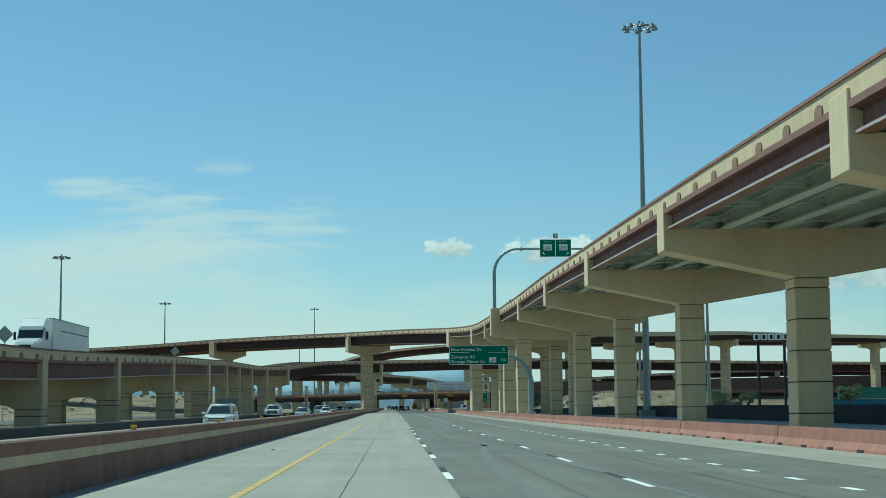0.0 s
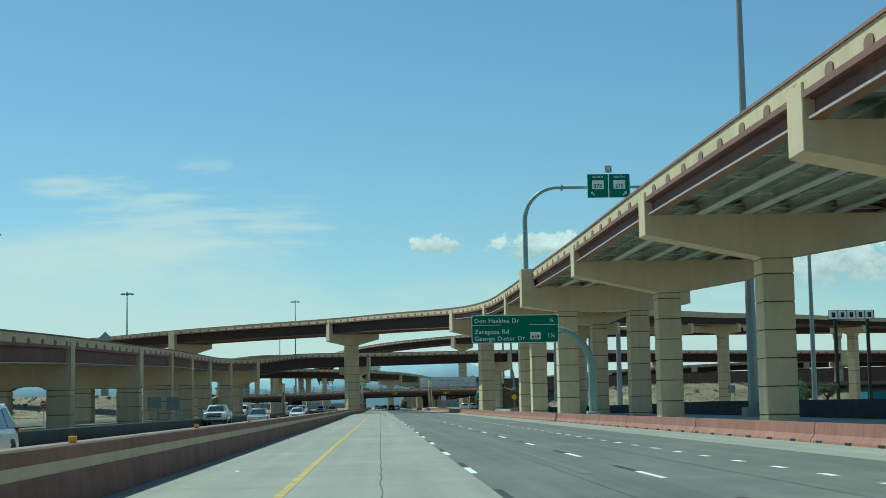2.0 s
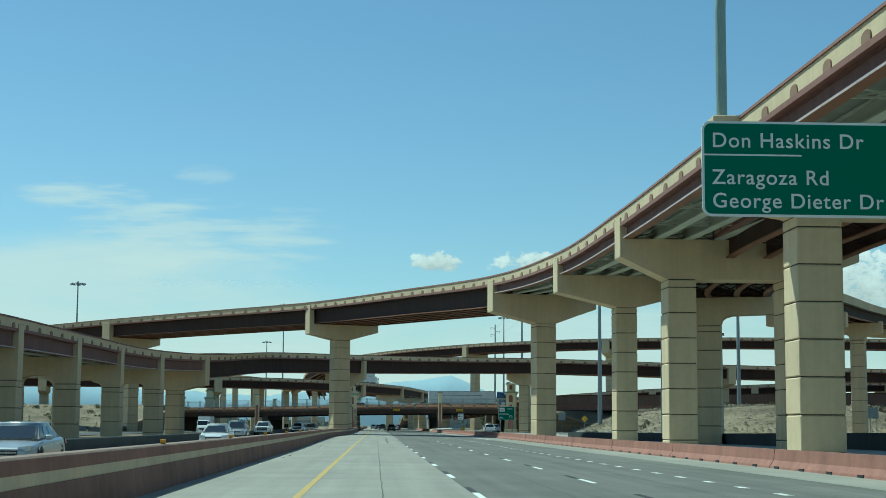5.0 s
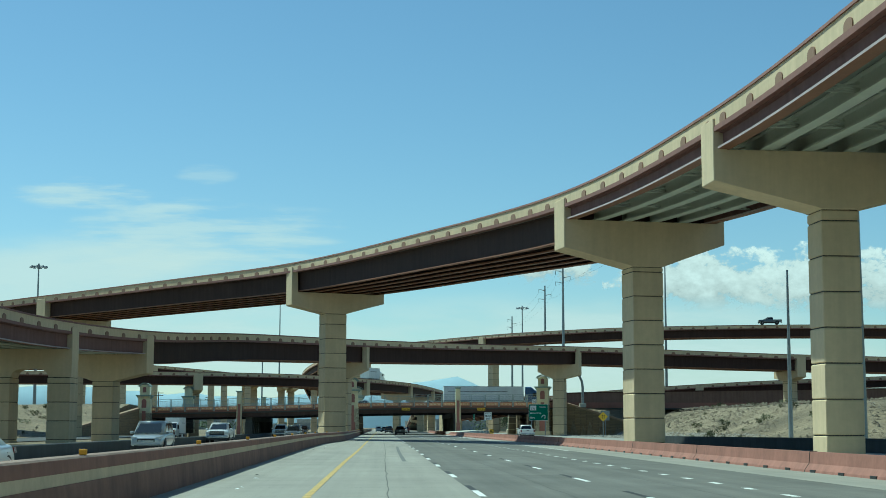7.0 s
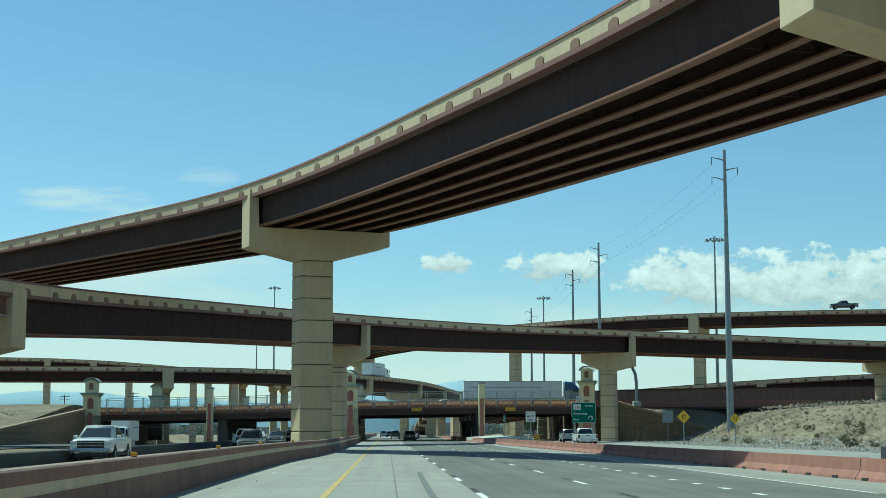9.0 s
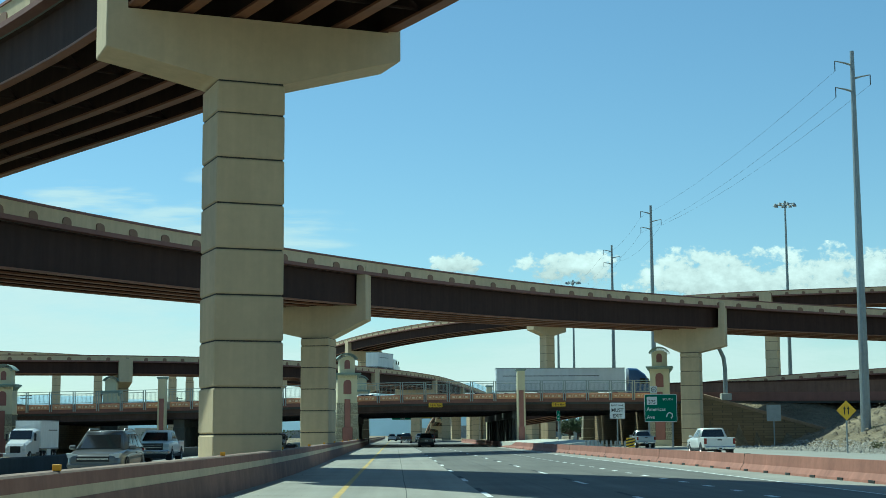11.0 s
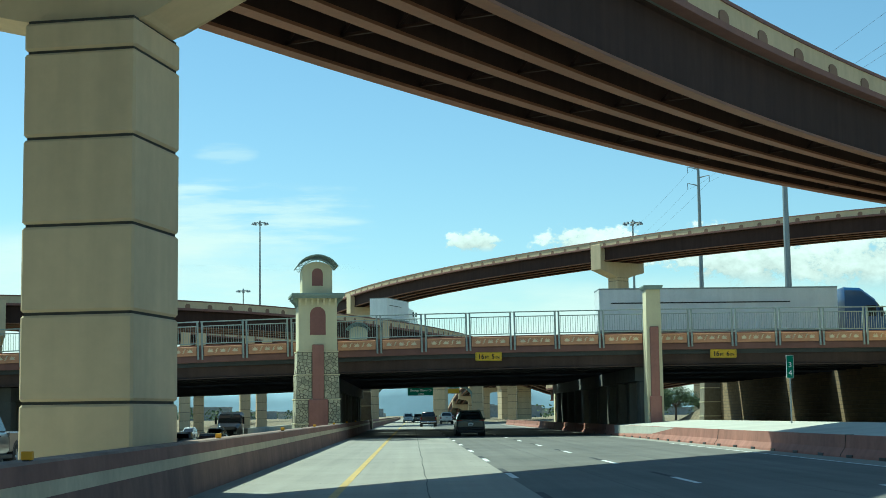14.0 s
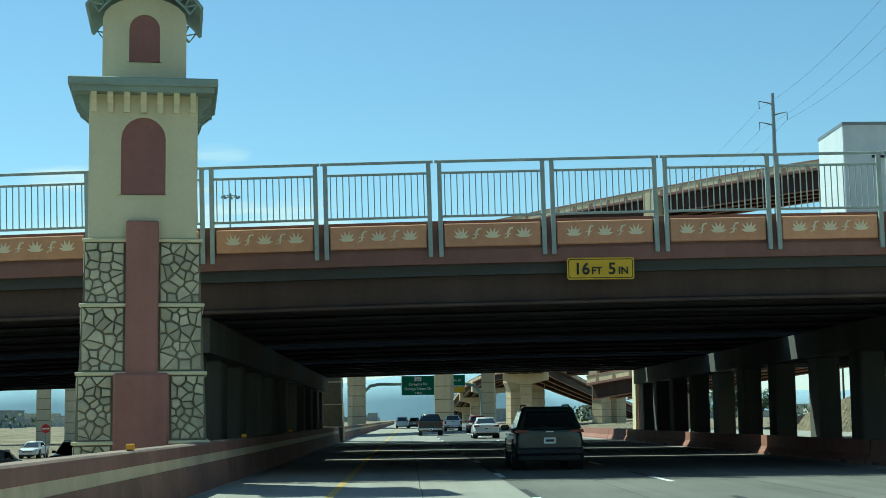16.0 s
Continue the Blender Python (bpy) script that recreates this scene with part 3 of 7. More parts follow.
tagged(part("ground", grid_ground(), DIRT), "dry sandy desert ground", "ground", kind="structure")
strip("road", "light grey concrete highway lane and shoulder with faint tyre marks", -5.4, 2.0, -80, 1400, 0.0, ROAD, "road")
strip("road", "worn grey concrete highway lanes with tyre marks", 2.0, 14.9, -80, 1400, 0.0, ROAD_GREY, "road")
strip("road", "concrete lanes of the oncoming highway", -15.6, -5.5, -80, 800, -0.02, ROAD, "road", fall=dip)
strip("road", "dull grey side lanes beyond the low wall", -25.0, -15.7, -80, 640, -0.03, ROAD_GREY, "road", fall=dip)
strip("road", "grey concrete exit road beside the highway", 13.5, 34.0, 300, 640, -0.01, ROAD, "road")
# unseen ground, added in pale concrete to bounce light up under the ramp
strip("road", "unseen ground strip under the high ramp, pale for bounced light", 15.0, 33.9, -80, 300, -0.015, GREYC, "road")
strip("gravel_verge", "grey gravel verge at the foot of the bank", 34.0, 45.5, 330, 500, -0.05, GRAVEL, "ground")
strip("road", "asphalt side road on the other side", -48, -36, -80, 470, -0.03, ASPHALT, "road")

strip("lane_line", "worn yellow edge line", -1.635, -1.475, -80, 1200, 0.006, YELLOW, "road marking")
strip("shoulder", "pale concrete shoulder beside the barrier", 11.55, 14.9, -80, 620, 0.004, ROAD, "road")
strip("lane_line", "white edge line", 11.38, 11.50, 300, 480, 0.006, WHITE, "road marking")
strip("lane_line", "white edge line", -14.3, -14.15, -80, 480, -0.012, WHITE, "road marking", fall=dip)
strip("lane_line", "yellow edge line", -7.5, -7.35, -80, 480, -0.012, YELLOW, "road marking", fall=dip)


def flat(x0, x1, y0, y1, z, material, name):
    bm = bmesh.new()
    bm.faces.new([bm.verts.new((x, y, z)) for x, y in ((x0, y0), (x1, y0), (x1, y1), (x0, y1))])
    return mesh_of(name, bm, material)


DASH, DASH_BLACK, DOT = flat(-0.075, 0.075, 0, 3.05, 0, WHITE, "dash"), flat(-0.075, 0.075, 0, 3.05, 0, BLACKP, "dash"), flat(-0.1, 0.1, 0, 1.0, 0, WHITE, "dash")
for x, phase, label in ((2.08, 30.0, "dashed lane line, white with black contrast dashes"), (5.45, 26.6, "dashed lane line, white with black contrast dashes")):
    row = thing("dashed_line", label, "road marking", kind="structure")
    y = phase - 12.19 * 4
    while y < 760:
        part("dash", DASH, None, row, m=pose(x + drift(y), y, 0.006))
        part("dash", DASH_BLACK, None, row, m=pose(x + drift(y + 3), y + 3.05, 0.006))
        y += 12.19
row = thing("dotted_line", "short white dots between the exit lanes", "road marking", kind="structure")
y = -30.0
while y < 440:
    part("dash", DOT, None, row, m=pose(8.6 + drift(y), y, 0.006))
    y += 3.66
for x in (-11.0,):
    row = thing("dashed_line", "dashed lane line of the oncoming lanes", "road marking", kind="structure")
    y = -30.0
    while y < 480:
        part("dash", DASH, None, row, m=pose(x + drift(y), y, -0.012 + dip(y)))
        y += 12.19

# median barrier, striped brown and tan, bulging round the piers and the tower
def median_x(y):
    return float(np.interp(y, [-100, 180, 240, 300, 335, 362, 385, 430, 520, 600, 2000], [-4.6, -4.6, -4.7, -5.1, -5.15, -4.2, -3.82, -4.0, -4.1, -4.6, -4.9]))


MED = Line([(median_x(y), y, 0) for y in range(-60, 1001, 20)])
MEDIAN = mat("red_brown_median_paint", (0.235, 0.132, 0.098), 0.85, var=0.16, scale=0.7, fine=5, streak=0.2, stain=0.25)
MEDIAN_CAP = mat("red_brown_median_band_paint", (0.275, 0.142, 0.105), 0.85, var=0.14, scale=0.7, fine=5, streak=0.15, stain=0.2)
MEDIAN_TOP = mat("scuffed_barrier_top", (0.26, 0.185, 0.145), 0.9, var=0.2, scale=0.8, fine=5, stain=0.25)
med = thing("median_barrier", "concrete median barrier striped red-brown and tan", "barrier", kind="structure")
part("barrier_base", sweep(bmesh.new(), MED, [(-0.56, 0), (0.02, 0), (0.01, 0.10), (-0.03, 0.55), (-0.52, 0.55)], 0, MED.length, 5.0), MEDIAN, med, "red-brown lower band, dark with road dirt")
part("barrier_band", sweep(bmesh.new(), MED, [(-0.52, 0.55), (-0.045, 0.55), (-0.06, 0.725), (-0.50, 0.725)], 0, MED.length, 5.0), BARRIER_TAN, med, "tan middle band")
part("barrier_cap", sweep(bmesh.new(), MED, [(-0.50, 0.725), (-0.055, 0.725), (-0.07, 0.925), (-0.48, 0.925)], 0, MED.length, 5.0), MEDIAN_CAP, med, "red-brown upper band")
part("barrier_top", sweep(bmesh.new(), MED, [(-0.46, 0.925), (-0.075, 0.925), (-0.105, 0.955), (-0.43, 0.955)], 0, MED.length, 5.0), MEDIAN_TOP, med, "scuffed paler top edge")
AMBER = mat("amber_plastic", (0.75, 0.36, 0.02), 0.5, var=0.05)
for k in range(-3, 29):
    y = 66.7 + 16.4 * k
    r = thing("barrier_reflector", "amber reflector box on top of the median barrier", "reflector", pose(median_x(y) - 0.16, y, 0.955), "barrier reflectors")
    part("reflector_box", boxbm(-0.062, 0.062, -0.04, 0.04, 0.012, 0.105, bevel=0.008), AMBER, r)
    part("foot", boxbm(-0.05, 0.05, -0.035, 0.035, 0, 0.012), SIGN_BLACK, r)

# barrier on the exit side
RB = Line([(14.3, -60, 0), (14.3, 0, 0), (14.3, 90, 0), (13.9, 150, 0), (13.8, 200, 0), (13.8, 260, 0), (14.1, 310, 0), (13.9, 350, 0), (13.5, 390, 0), (13.0, 430, 0), (12.6, 465, 0), (12.45, 500, 0), (12.5, 570, 0), (12.6, 620, 0)])
PALEC = mat("pale_concrete", (0.50, 0.485, 0.41), 0.9, var=0.08, scale=0.5, fine=6, stain=0.1)
rb = thing("roadside_barrier", "weathered red-brown concrete roadside barrier", "barrier", kind="structure")
part("barrier_wall", sweep(bmesh.new(), RB, [(0, 0.0), (0.6, 0.0), (0.42, 0.66), (0.20, 0.66), (0.16, 0.28), (0.02, 0.08)], 0, RB.length, 6.1), BARRIER, rb)

SLOT = mesh_of("drain_slot", boxbm(-0.012, 0.05, -0.28, 0.28, 0.0, 0.09), SIGN_BLACK)
k = 0.0
while k < RB.length - 60:
    p, d = RB.at(k)
    part("drain_slot", SLOT, None, rb, m=pose(p.x, p.y, 0, 0, 0, math.degrees(math.atan2(-d.x, d.y))))
    k += 3.05
k = 4.0
while k < RB.length:
    p, d = RB.at(k)
    bm = prism(bmesh.new(), [(-0.012, 0.0), (0.61, 0.0), (0.432, 0.672), (0.188, 0.672), (0.148, 0.28), (0.008, 0.08)], "y", -0.015, 0.015)
    part("cast_joint", bm, JOINT, rb, m=pose(p.x, p.y, 0, 0, 0, math.degrees(math.atan2(-d.x, d.y))))
    k += 18.3

# paved slope behind the barrier, before the overpass
gore = thing("gore_pavement", "pale concrete slope paved up behind the roadside barrier", "pavement", kind="structure")
bm = bmesh.new()
rows = []
for y in (447, 455, 465, 480, 495, 506):
    x = 12.98 + (y - 447) * -0.008
    w = 4.6 * min(1.0, (y - 444) / 10)
    rows.append([bm.verts.new(v) for v in ((x, y, 0.0), (x, y, 0.645), (x + w, y, 0.645 + 0.06 * w), (x + w + 0.5, y, 0.0))])
for ra, rc in zip(rows, rows[1:]):
    for k in range(3):
        bm.faces.new((ra[k], ra[k + 1], rc[k + 1], rc[k]))
bm.faces.new(rows[0])
bm.faces.new(rows[-1][::-1])
part("slab", bm, PALEC, gore)

# low walls by the ramps' columns, their shade put into the dark colour
dw = thing("retaining_wall", "grey low wall behind the columns, darkened for shade", "wall", kind="structure")
bm = bmesh.new()
rows = []
for x, y, h in ((34, -60, 1.35), (34, 215, 1.35), (32.5, 250, 1.1), (29.5, 285, 0.85), (24, 338, 0.72)):
    rows.append([bm.verts.new(v) for v in ((x, y, -0.2), (x, y, h), (x + 0.4, y, h), (x + 0.5, y, -0.2))])
for ra, rc in zip(rows, rows[1:]):
    for k in range(3):
        bm.faces.new((ra[k], ra[k + 1], rc[k + 1], rc[k]))
bm.faces.new(rows[0])
bm.faces.new(rows[-1][::-1])
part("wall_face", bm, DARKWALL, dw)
dw = thing("retaining_wall", "grey low wall along the oncoming lanes, darkened for shade", "wall", kind="structure")
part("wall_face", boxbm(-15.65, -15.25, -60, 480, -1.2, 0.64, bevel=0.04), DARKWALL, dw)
dw = thing("retaining_wall", "grey low wall beside the oncoming lanes past the overpass", "wall", kind="structure")
part("wall_face", boxbm(-17.2, -16.8, 567.5, 640, -1.7, 0.30, bevel=0.04), GREYC, dw)

# ---- cross street bridge ----
BY0, BY1 = 507.0, 566.0
ORANGE = mat("terracotta_panel_paint", (0.64, 0.33, 0.185), 0.8, var=0.08, scale=1.0, streak=0.08, rand=0.06)
MOTIF = mat("pale_cream_motif_paint", (0.84, 0.72, 0.50), 0.8, var=0.05)
NICHE_RED = mat("dull_red_niche_paint", (0.28, 0.13, 0.11), 0.85, var=0.08, scale=1.0)
PILASTER = mat("dull_red_pilaster_paint", (0.36, 0.17, 0.135), 0.85, var=0.10, scale=0.8, streak=0.15)
STUCCO = mat("cream_stucco", (0.72, 0.645, 0.42), 0.9, var=0.05, scale=0.6, fine=12, bump=0.2, streak=0.06)
STONE = mat("field_stone", (0.52, 0.475, 0.33), 0.9, var=0.18, scale=1.5, fine=9, bump=0.5, rand=0.22)
MORTAR = mat("dark_mortar", (0.19, 0.17, 0.12), 0.95, var=0.15, scale=3)
CORNICE = mat("grey_green_cornice_paint", (0.28, 0.34, 0.285), 0.6, var=0.08, scale=1.0)

cross = thing("overpass", "cross street overpass with steel railings, terracotta panels and dark girders", "bridge", kind="structure")
# inner girder steel, darkened in colour for the shade under the deck
DARKSTEEL = mat("shade_darkened_steel", (0.055, 0.05, 0.05), 0.8, var=0.12, scale=0.3, spec=0.2)
FASCIA = mat("dusty_brown_girder_paint", (0.098, 0.066, 0.055), 0.8, var=0.12, scale=0.3, streak=0.2, spec=0.2)
# deck underside and bent concrete, also darkened for the shade below the street
DARKSOFFIT = mat("shade_darkened_deck_underside", (0.08, 0.085, 0.085), 0.9, var=0.12, scale=0.4)
BENT = mat("shade_darkened_grey_concrete", (0.13, 0.128, 0.112), 0.9, var=0.12, scale=0.4, streak=0.2)


def sag(x):
    """The cross street crests over the exit road and falls gently to the other side."""
    return float(np.interp(x, [-60, -43, -31, -20, -13, -7, 0, 7, 14, 22], [-1.44, -1.2, -0.99, -0.76, -0.53, -0.37, -0.22, -0.12, -0.06, -0.04]))


def beam(outline, x0, x1):
    """A long piece across the highway that follows the street's fall; outline of (y, z)."""
    xs = [x0] + [x for x in (-60, -43, -31, -20, -13, -7, 0, 7, 14, 22) if x0 < x < x1] + [x1]
    bm = bmesh.new()
    rows = [[bm.verts.new((x, y, z + sag(x))) for y, z in outline] for x in xs]
    n = len(outline)
    for ra, rb in zip(rows, rows[1:]):
        for i in range(n):
            bm.faces.new((ra[i], rb[i], rb[(i + 1) % n], ra[(i + 1) % n]))
    bm.faces.new(rows[0])
    bm.faces.new(rows[-1][::-1])
    bmesh.ops.recalc_face_normals(bm, faces=bm.faces)
    return bm


def oblong(y0, y1, z0, z1):
    return [(y0, z0), (y1, z0), (y1, z1), (y0, z1)]


# four decks side by side, with gaps that let lines of sun through
GAPS = ((525.4, 526.5), (540.2, 541.6), (560.1, 560.8))
for ya, yb in ((BY0 + 0.3, GAPS[0][0]), (GAPS[0][1], GAPS[1][0]), (GAPS[1][1], GAPS[2][0]), (GAPS[2][1], BY1 - 0.3)):
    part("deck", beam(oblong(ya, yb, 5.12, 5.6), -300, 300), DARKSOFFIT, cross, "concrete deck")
for k in range(16):
    y = BY0 + 0.55 + k * (BY1 - BY0 - 1.1) / 15
    if any(a - 0.3 < y < b + 0.3 for a, b in GAPS):
        continue
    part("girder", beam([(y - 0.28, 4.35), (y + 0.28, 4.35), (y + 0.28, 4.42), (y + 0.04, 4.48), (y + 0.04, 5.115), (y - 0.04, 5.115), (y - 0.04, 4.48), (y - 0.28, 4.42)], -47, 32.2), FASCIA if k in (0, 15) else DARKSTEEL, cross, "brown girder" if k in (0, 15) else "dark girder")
for y, f in ((BY0, -1), (BY1, 1)):
    part("deck_edge", beam(oblong(min(y, y - f * 0.35) - 0.02, max(y, y - f * 0.35), 5.38, 5.72), -300, 300), COPING, cross, "brown deck edge")
    part("parapet", beam(oblong(min(y - f * 0.05, y - f * 0.30), max(y - f * 0.05, y - f * 0.30), 5.72, 6.46), -300, 300), COPING, cross, "brown parapet wall")
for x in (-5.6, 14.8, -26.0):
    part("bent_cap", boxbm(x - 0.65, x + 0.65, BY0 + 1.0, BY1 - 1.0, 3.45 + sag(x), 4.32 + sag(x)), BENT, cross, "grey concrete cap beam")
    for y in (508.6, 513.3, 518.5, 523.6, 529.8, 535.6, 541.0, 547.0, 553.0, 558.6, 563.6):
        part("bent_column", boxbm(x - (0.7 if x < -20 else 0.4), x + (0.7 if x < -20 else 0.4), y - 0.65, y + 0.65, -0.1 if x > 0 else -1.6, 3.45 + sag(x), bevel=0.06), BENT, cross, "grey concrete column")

# one bay of railing, and one panel, shared
BAY = 2.79
RAILSTEEL = mat("dull_grey_railing_paint", (0.37, 0.41, 0.38), 0.5, var=0.1, scale=1.0, spec=0.4)
POST_MESH = mesh_of("post", boxbm(-0.055, 0.055, -0.10, 0.0, 5.55, 7.96, bevel=0.008), RAILSTEEL)
PICKET_MESH = mesh_of("picket", boxbm(-0.012, 0.012, -0.062, -0.038, 6.58, 7.63), RAILSTEEL)
RAIL_MESH = mesh_of("rail", boxbm(0.12, BAY - 0.12, -0.075, -0.025, -0.03, 0.03, bevel=0.008), RAILSTEEL)
TOP_RAIL_MESH = mesh_of("top_rail", boxbm(0, BAY, -0.08, -0.02, 7.90, 7.97, bevel=0.008), RAILSTEEL)
bm = bmesh.new()
for x in (0.115, BAY - 0.115):
    box(bm, x - 0.055, x + 0.055, -0.10, 0.0, 5.55, 7.96)
box(bm, 0, BAY, -0.08, -0.02, 7.90, 7.97)
box(bm, 0.12, BAY - 0.12, -0.075, -0.025, 7.62, 7.68)
box(bm, 0.12, BAY - 0.12, -0.075, -0.025, 6.53, 6.59)
for k in range(16):
    x = 0.24 + k * (BAY - 0.48) / 15
    box(bm, x - 0.012, x + 0.012, -0.062, -0.038, 6.58, 7.63)
BAY_MESH = mesh_of("railing_bay", bm, RAILSTEEL)
PANEL_MESH = mesh_of("parapet_panel", boxbm(0.20, BAY - 0.20, -0.03, 0.045, 5.80, 6.38, bevel=0.02), ORANGE)


def motif_mesh():
    """Three leafy rosettes and two lizard-like curls in relief."""
    bm = bmesh.new()
    for cx in (0.62, BAY / 2, BAY - 0.62):
        for a in (-70, -40, -14, 14, 40, 70):
            d = Vector((math.sin(radians(a)), 0, math.cos(radians(a))))
            n = Vector((d.z, 0, -d.x))
            o = Vector((cx, -0.03, 6.0))
            tip = 0.27 if abs(a) < 50 else 0.22
            q = [o, o + d * tip * 0.5 + n * 0.035, o + d * tip, o + d * tip * 0.5 - n * 0.035]
            lo = [bm.verts.new(v) for v in q]
            hi = [bm.verts.new(v + Vector((0, -0.022, 0))) for v in q]
            bm.faces.new(hi)
            for i in range(4):
                bm.faces.new((lo[i], lo[(i + 1) % 4], hi[(i + 1) % 4], hi[i]))
    for cx, f in ((1.0, 1), (BAY - 1.0, 1)):
        tube(bm, [(cx - 0.12, -0.04, 5.98), (cx - 0.02, -0.04, 6.02), (cx - 0.01, -0.04, 6.13), (cx + 0.03, -0.04, 6.22), (cx + 0.12, -0.04, 6.24)], [0.01, 0.028, 0.032, 0.028, 0.018], 6)
        tube(bm, [(cx - 0.09, -0.04, 6.10), (cx + 0.06, -0.04, 6.09)], 0.014, 4)
    return mesh_of("motif", bm, MOTIF)


MOTIF_MESH = motif_mesh()
for k in range(-16, 12):
    x = -1.953 + BAY * k
    tip = -math.degrees(math.atan((sag(x + BAY) - sag(x)) / BAY))
    if -5 <= k <= 10:
        bay = part("top_rail", TOP_RAIL_MESH, None, cross, "grey painted steel railing bay", m=pose(x, BY0, sag(x), 0, tip, 0))
        for q in (0.115, BAY - 0.115):
            part("post", POST_MESH, None, bay, m=pose(q, 0, 0))
        for q in (7.65, 6.56):
            part("rail", RAIL_MESH, None, bay, m=pose(0, 0, q))
        for q in range(16):
            part("picket", PICKET_MESH, None, bay, m=pose(0.24 + q * (BAY - 0.48) / 15, 0, 0))
    else:
        part("railing_bay", BAY_MESH, None, cross, m=pose(x, BY0, sag(x), 0, tip, 0))
    panel = part("parapet_panel", PANEL_MESH, None, cross, m=pose(x, BY0, sag(x), 0, tip, 0))
    part("motif", MOTIF_MESH, None, panel)
    part("railing_bay", BAY_MESH, None, cross, m=pose(x, BY1 + 0.06, sag(x), 0, tip, 0))


def text_mesh(words, size, material, align="LEFT", bold=0.0, space=1.0):
    cu = bpy.data.curves.new("lettering", "FONT")
    cu.body = words
    cu.size = size
    cu.align_x = align
    cu.align_y = "BOTTOM_BASELINE"
    cu.extrude = 0.004
    cu.offset = bold
    cu.space_character = space
    ob = bpy.data.objects.new("lettering", cu)
    me = bpy.data.meshes.new_from_object(ob)
    bpy.data.objects.remove(ob)
    me.materials.clear()
    me.materials.append(material)
    return me


def letters(parent, words, x, z, size, material, y=-0.02, align="CENTER", bold=0.0, space=1.0, label="", name="lettering"):
    """Lettering that faces -y on a board whose face is y = 0 in its thing."""
    return part(name, text_mesh(words, size, material, align, bold, space), None, parent, label, m=pose(x, y, z, 90, 0, 0))


def rounded(w, h, r, n=4):
    out = []
    for cx, cz, a0 in ((w / 2 - r, h / 2 - r, 0), (-w / 2 + r, h / 2 - r, 90), (-w / 2 + r, -h / 2 + r, 180), (w / 2 - r, -h / 2 + r, 270)):
        out += [(cx + r * math.cos(radians(a0 + 90 * k / n)), cz + r * math.sin(radians(a0 + 90 * k / n))) for k in range(n + 1)]
    return out


def board(parent, w, h, r, face, edge, rim=0.05, x=0.0, z=0.0, y=0.0, name="sign_panel"):
    """A sign sheet: a rim in one colour and the face on it; the face stands at y."""
    bm = prism(bmesh.new(), [(x + p, z + q) for p, q in rounded(w, h, r)], "y", y, y + 0.04)
    a = part(name, bm, edge, parent)
    bm = prism(bmesh.new(), [(x + p, z + q) for p, q in rounded(w - 2 * rim, h - 2 * rim, max(r - rim, 0.02))], "y", y - 0.006, y + 0.01)
    part("sign_face", bm, face, parent)
    return a


for x, z, words in ((4.80, 5.02, ("16", "FT", "5", "IN")), (19.64, 5.04, ("16", "FT", "6", "IN"))):
    s = thing("clearance_sign", "yellow height clearance sign fixed to the dark girder", "sign", pose(x, BY0 - 0.06, z), "clearance signs")
    bm = prism(bmesh.new(), rounded(1.66, 0.54, 0.06), "y", 0, 0.03)
    part("sign_panel", bm, SIGN_YELLOW, s)
    bm = bmesh.new()
    o, i = rounded(1.60, 0.48, 0.05), rounded(1.56, 0.44, 0.04)
    vo, vi = [bm.verts.new((p, -0.004, q)) for p, q in o], [bm.verts.new((p, -0.004, q)) for p, q in i]
    for k in range(len(o)):
        bm.faces.new((vo[k], vo[(k + 1) % len(o)], vi[(k + 1) % len(o)], vi[k]))
    part("sign_border", bm, SIGN_BLACK, s)
    part("bracket", boxbm(-0.5, 0.5, 0.03, 0.62, -0.2, -0.14), GALV, s)
    letters(s, words[0], -0.47, -0.14, 0.40, SIGN_BLACK, bold=0.008)
    letters(s, words[1], -0.10, -0.14, 0.25, SIGN_BLACK, bold=0.006)
    letters(s, words[2], 0.28, -0.14, 0.40, SIGN_BLACK, bold=0.008)
    letters(s, words[3], 0.56, -0.14, 0.25, SIGN_BLACK, bold=0.006)


# ---- towers and pylons ----
def arch_outline(w, h, n=8, z=0.0, x=0.0):
    r = w / 2
    return [(x - r, z), (x + r, z)] + [(x + r * math.cos(math.pi * k / n), z + h - r + r * math.sin(math.pi * k / n)) for k in range(n + 1)]


def clip_cell(poly, a, b):
    """The part of a convex polygon that lies nearer to a than to b."""
    mx, my, nx, ny = (a[0] + b[0]) / 2, (a[1] + b[1]) / 2, b[0] - a[0], b[1] - a[1]
    out = []
    for i, p in enumerate(poly):
        q = poly[(i + 1) % len(poly)]
        dp, dq = (p[0] - mx) * nx + (p[1] - my) * ny, (q[0] - mx) * nx + (q[1] - my) * ny
        if dp <= 0:
            out.append(p)
        if dp * dq < 0:
            f = dp / (dp - dq)
            out.append((p[0] + (q[0] - p[0]) * f, p[1] + (q[1] - p[1]) * f))
    return out


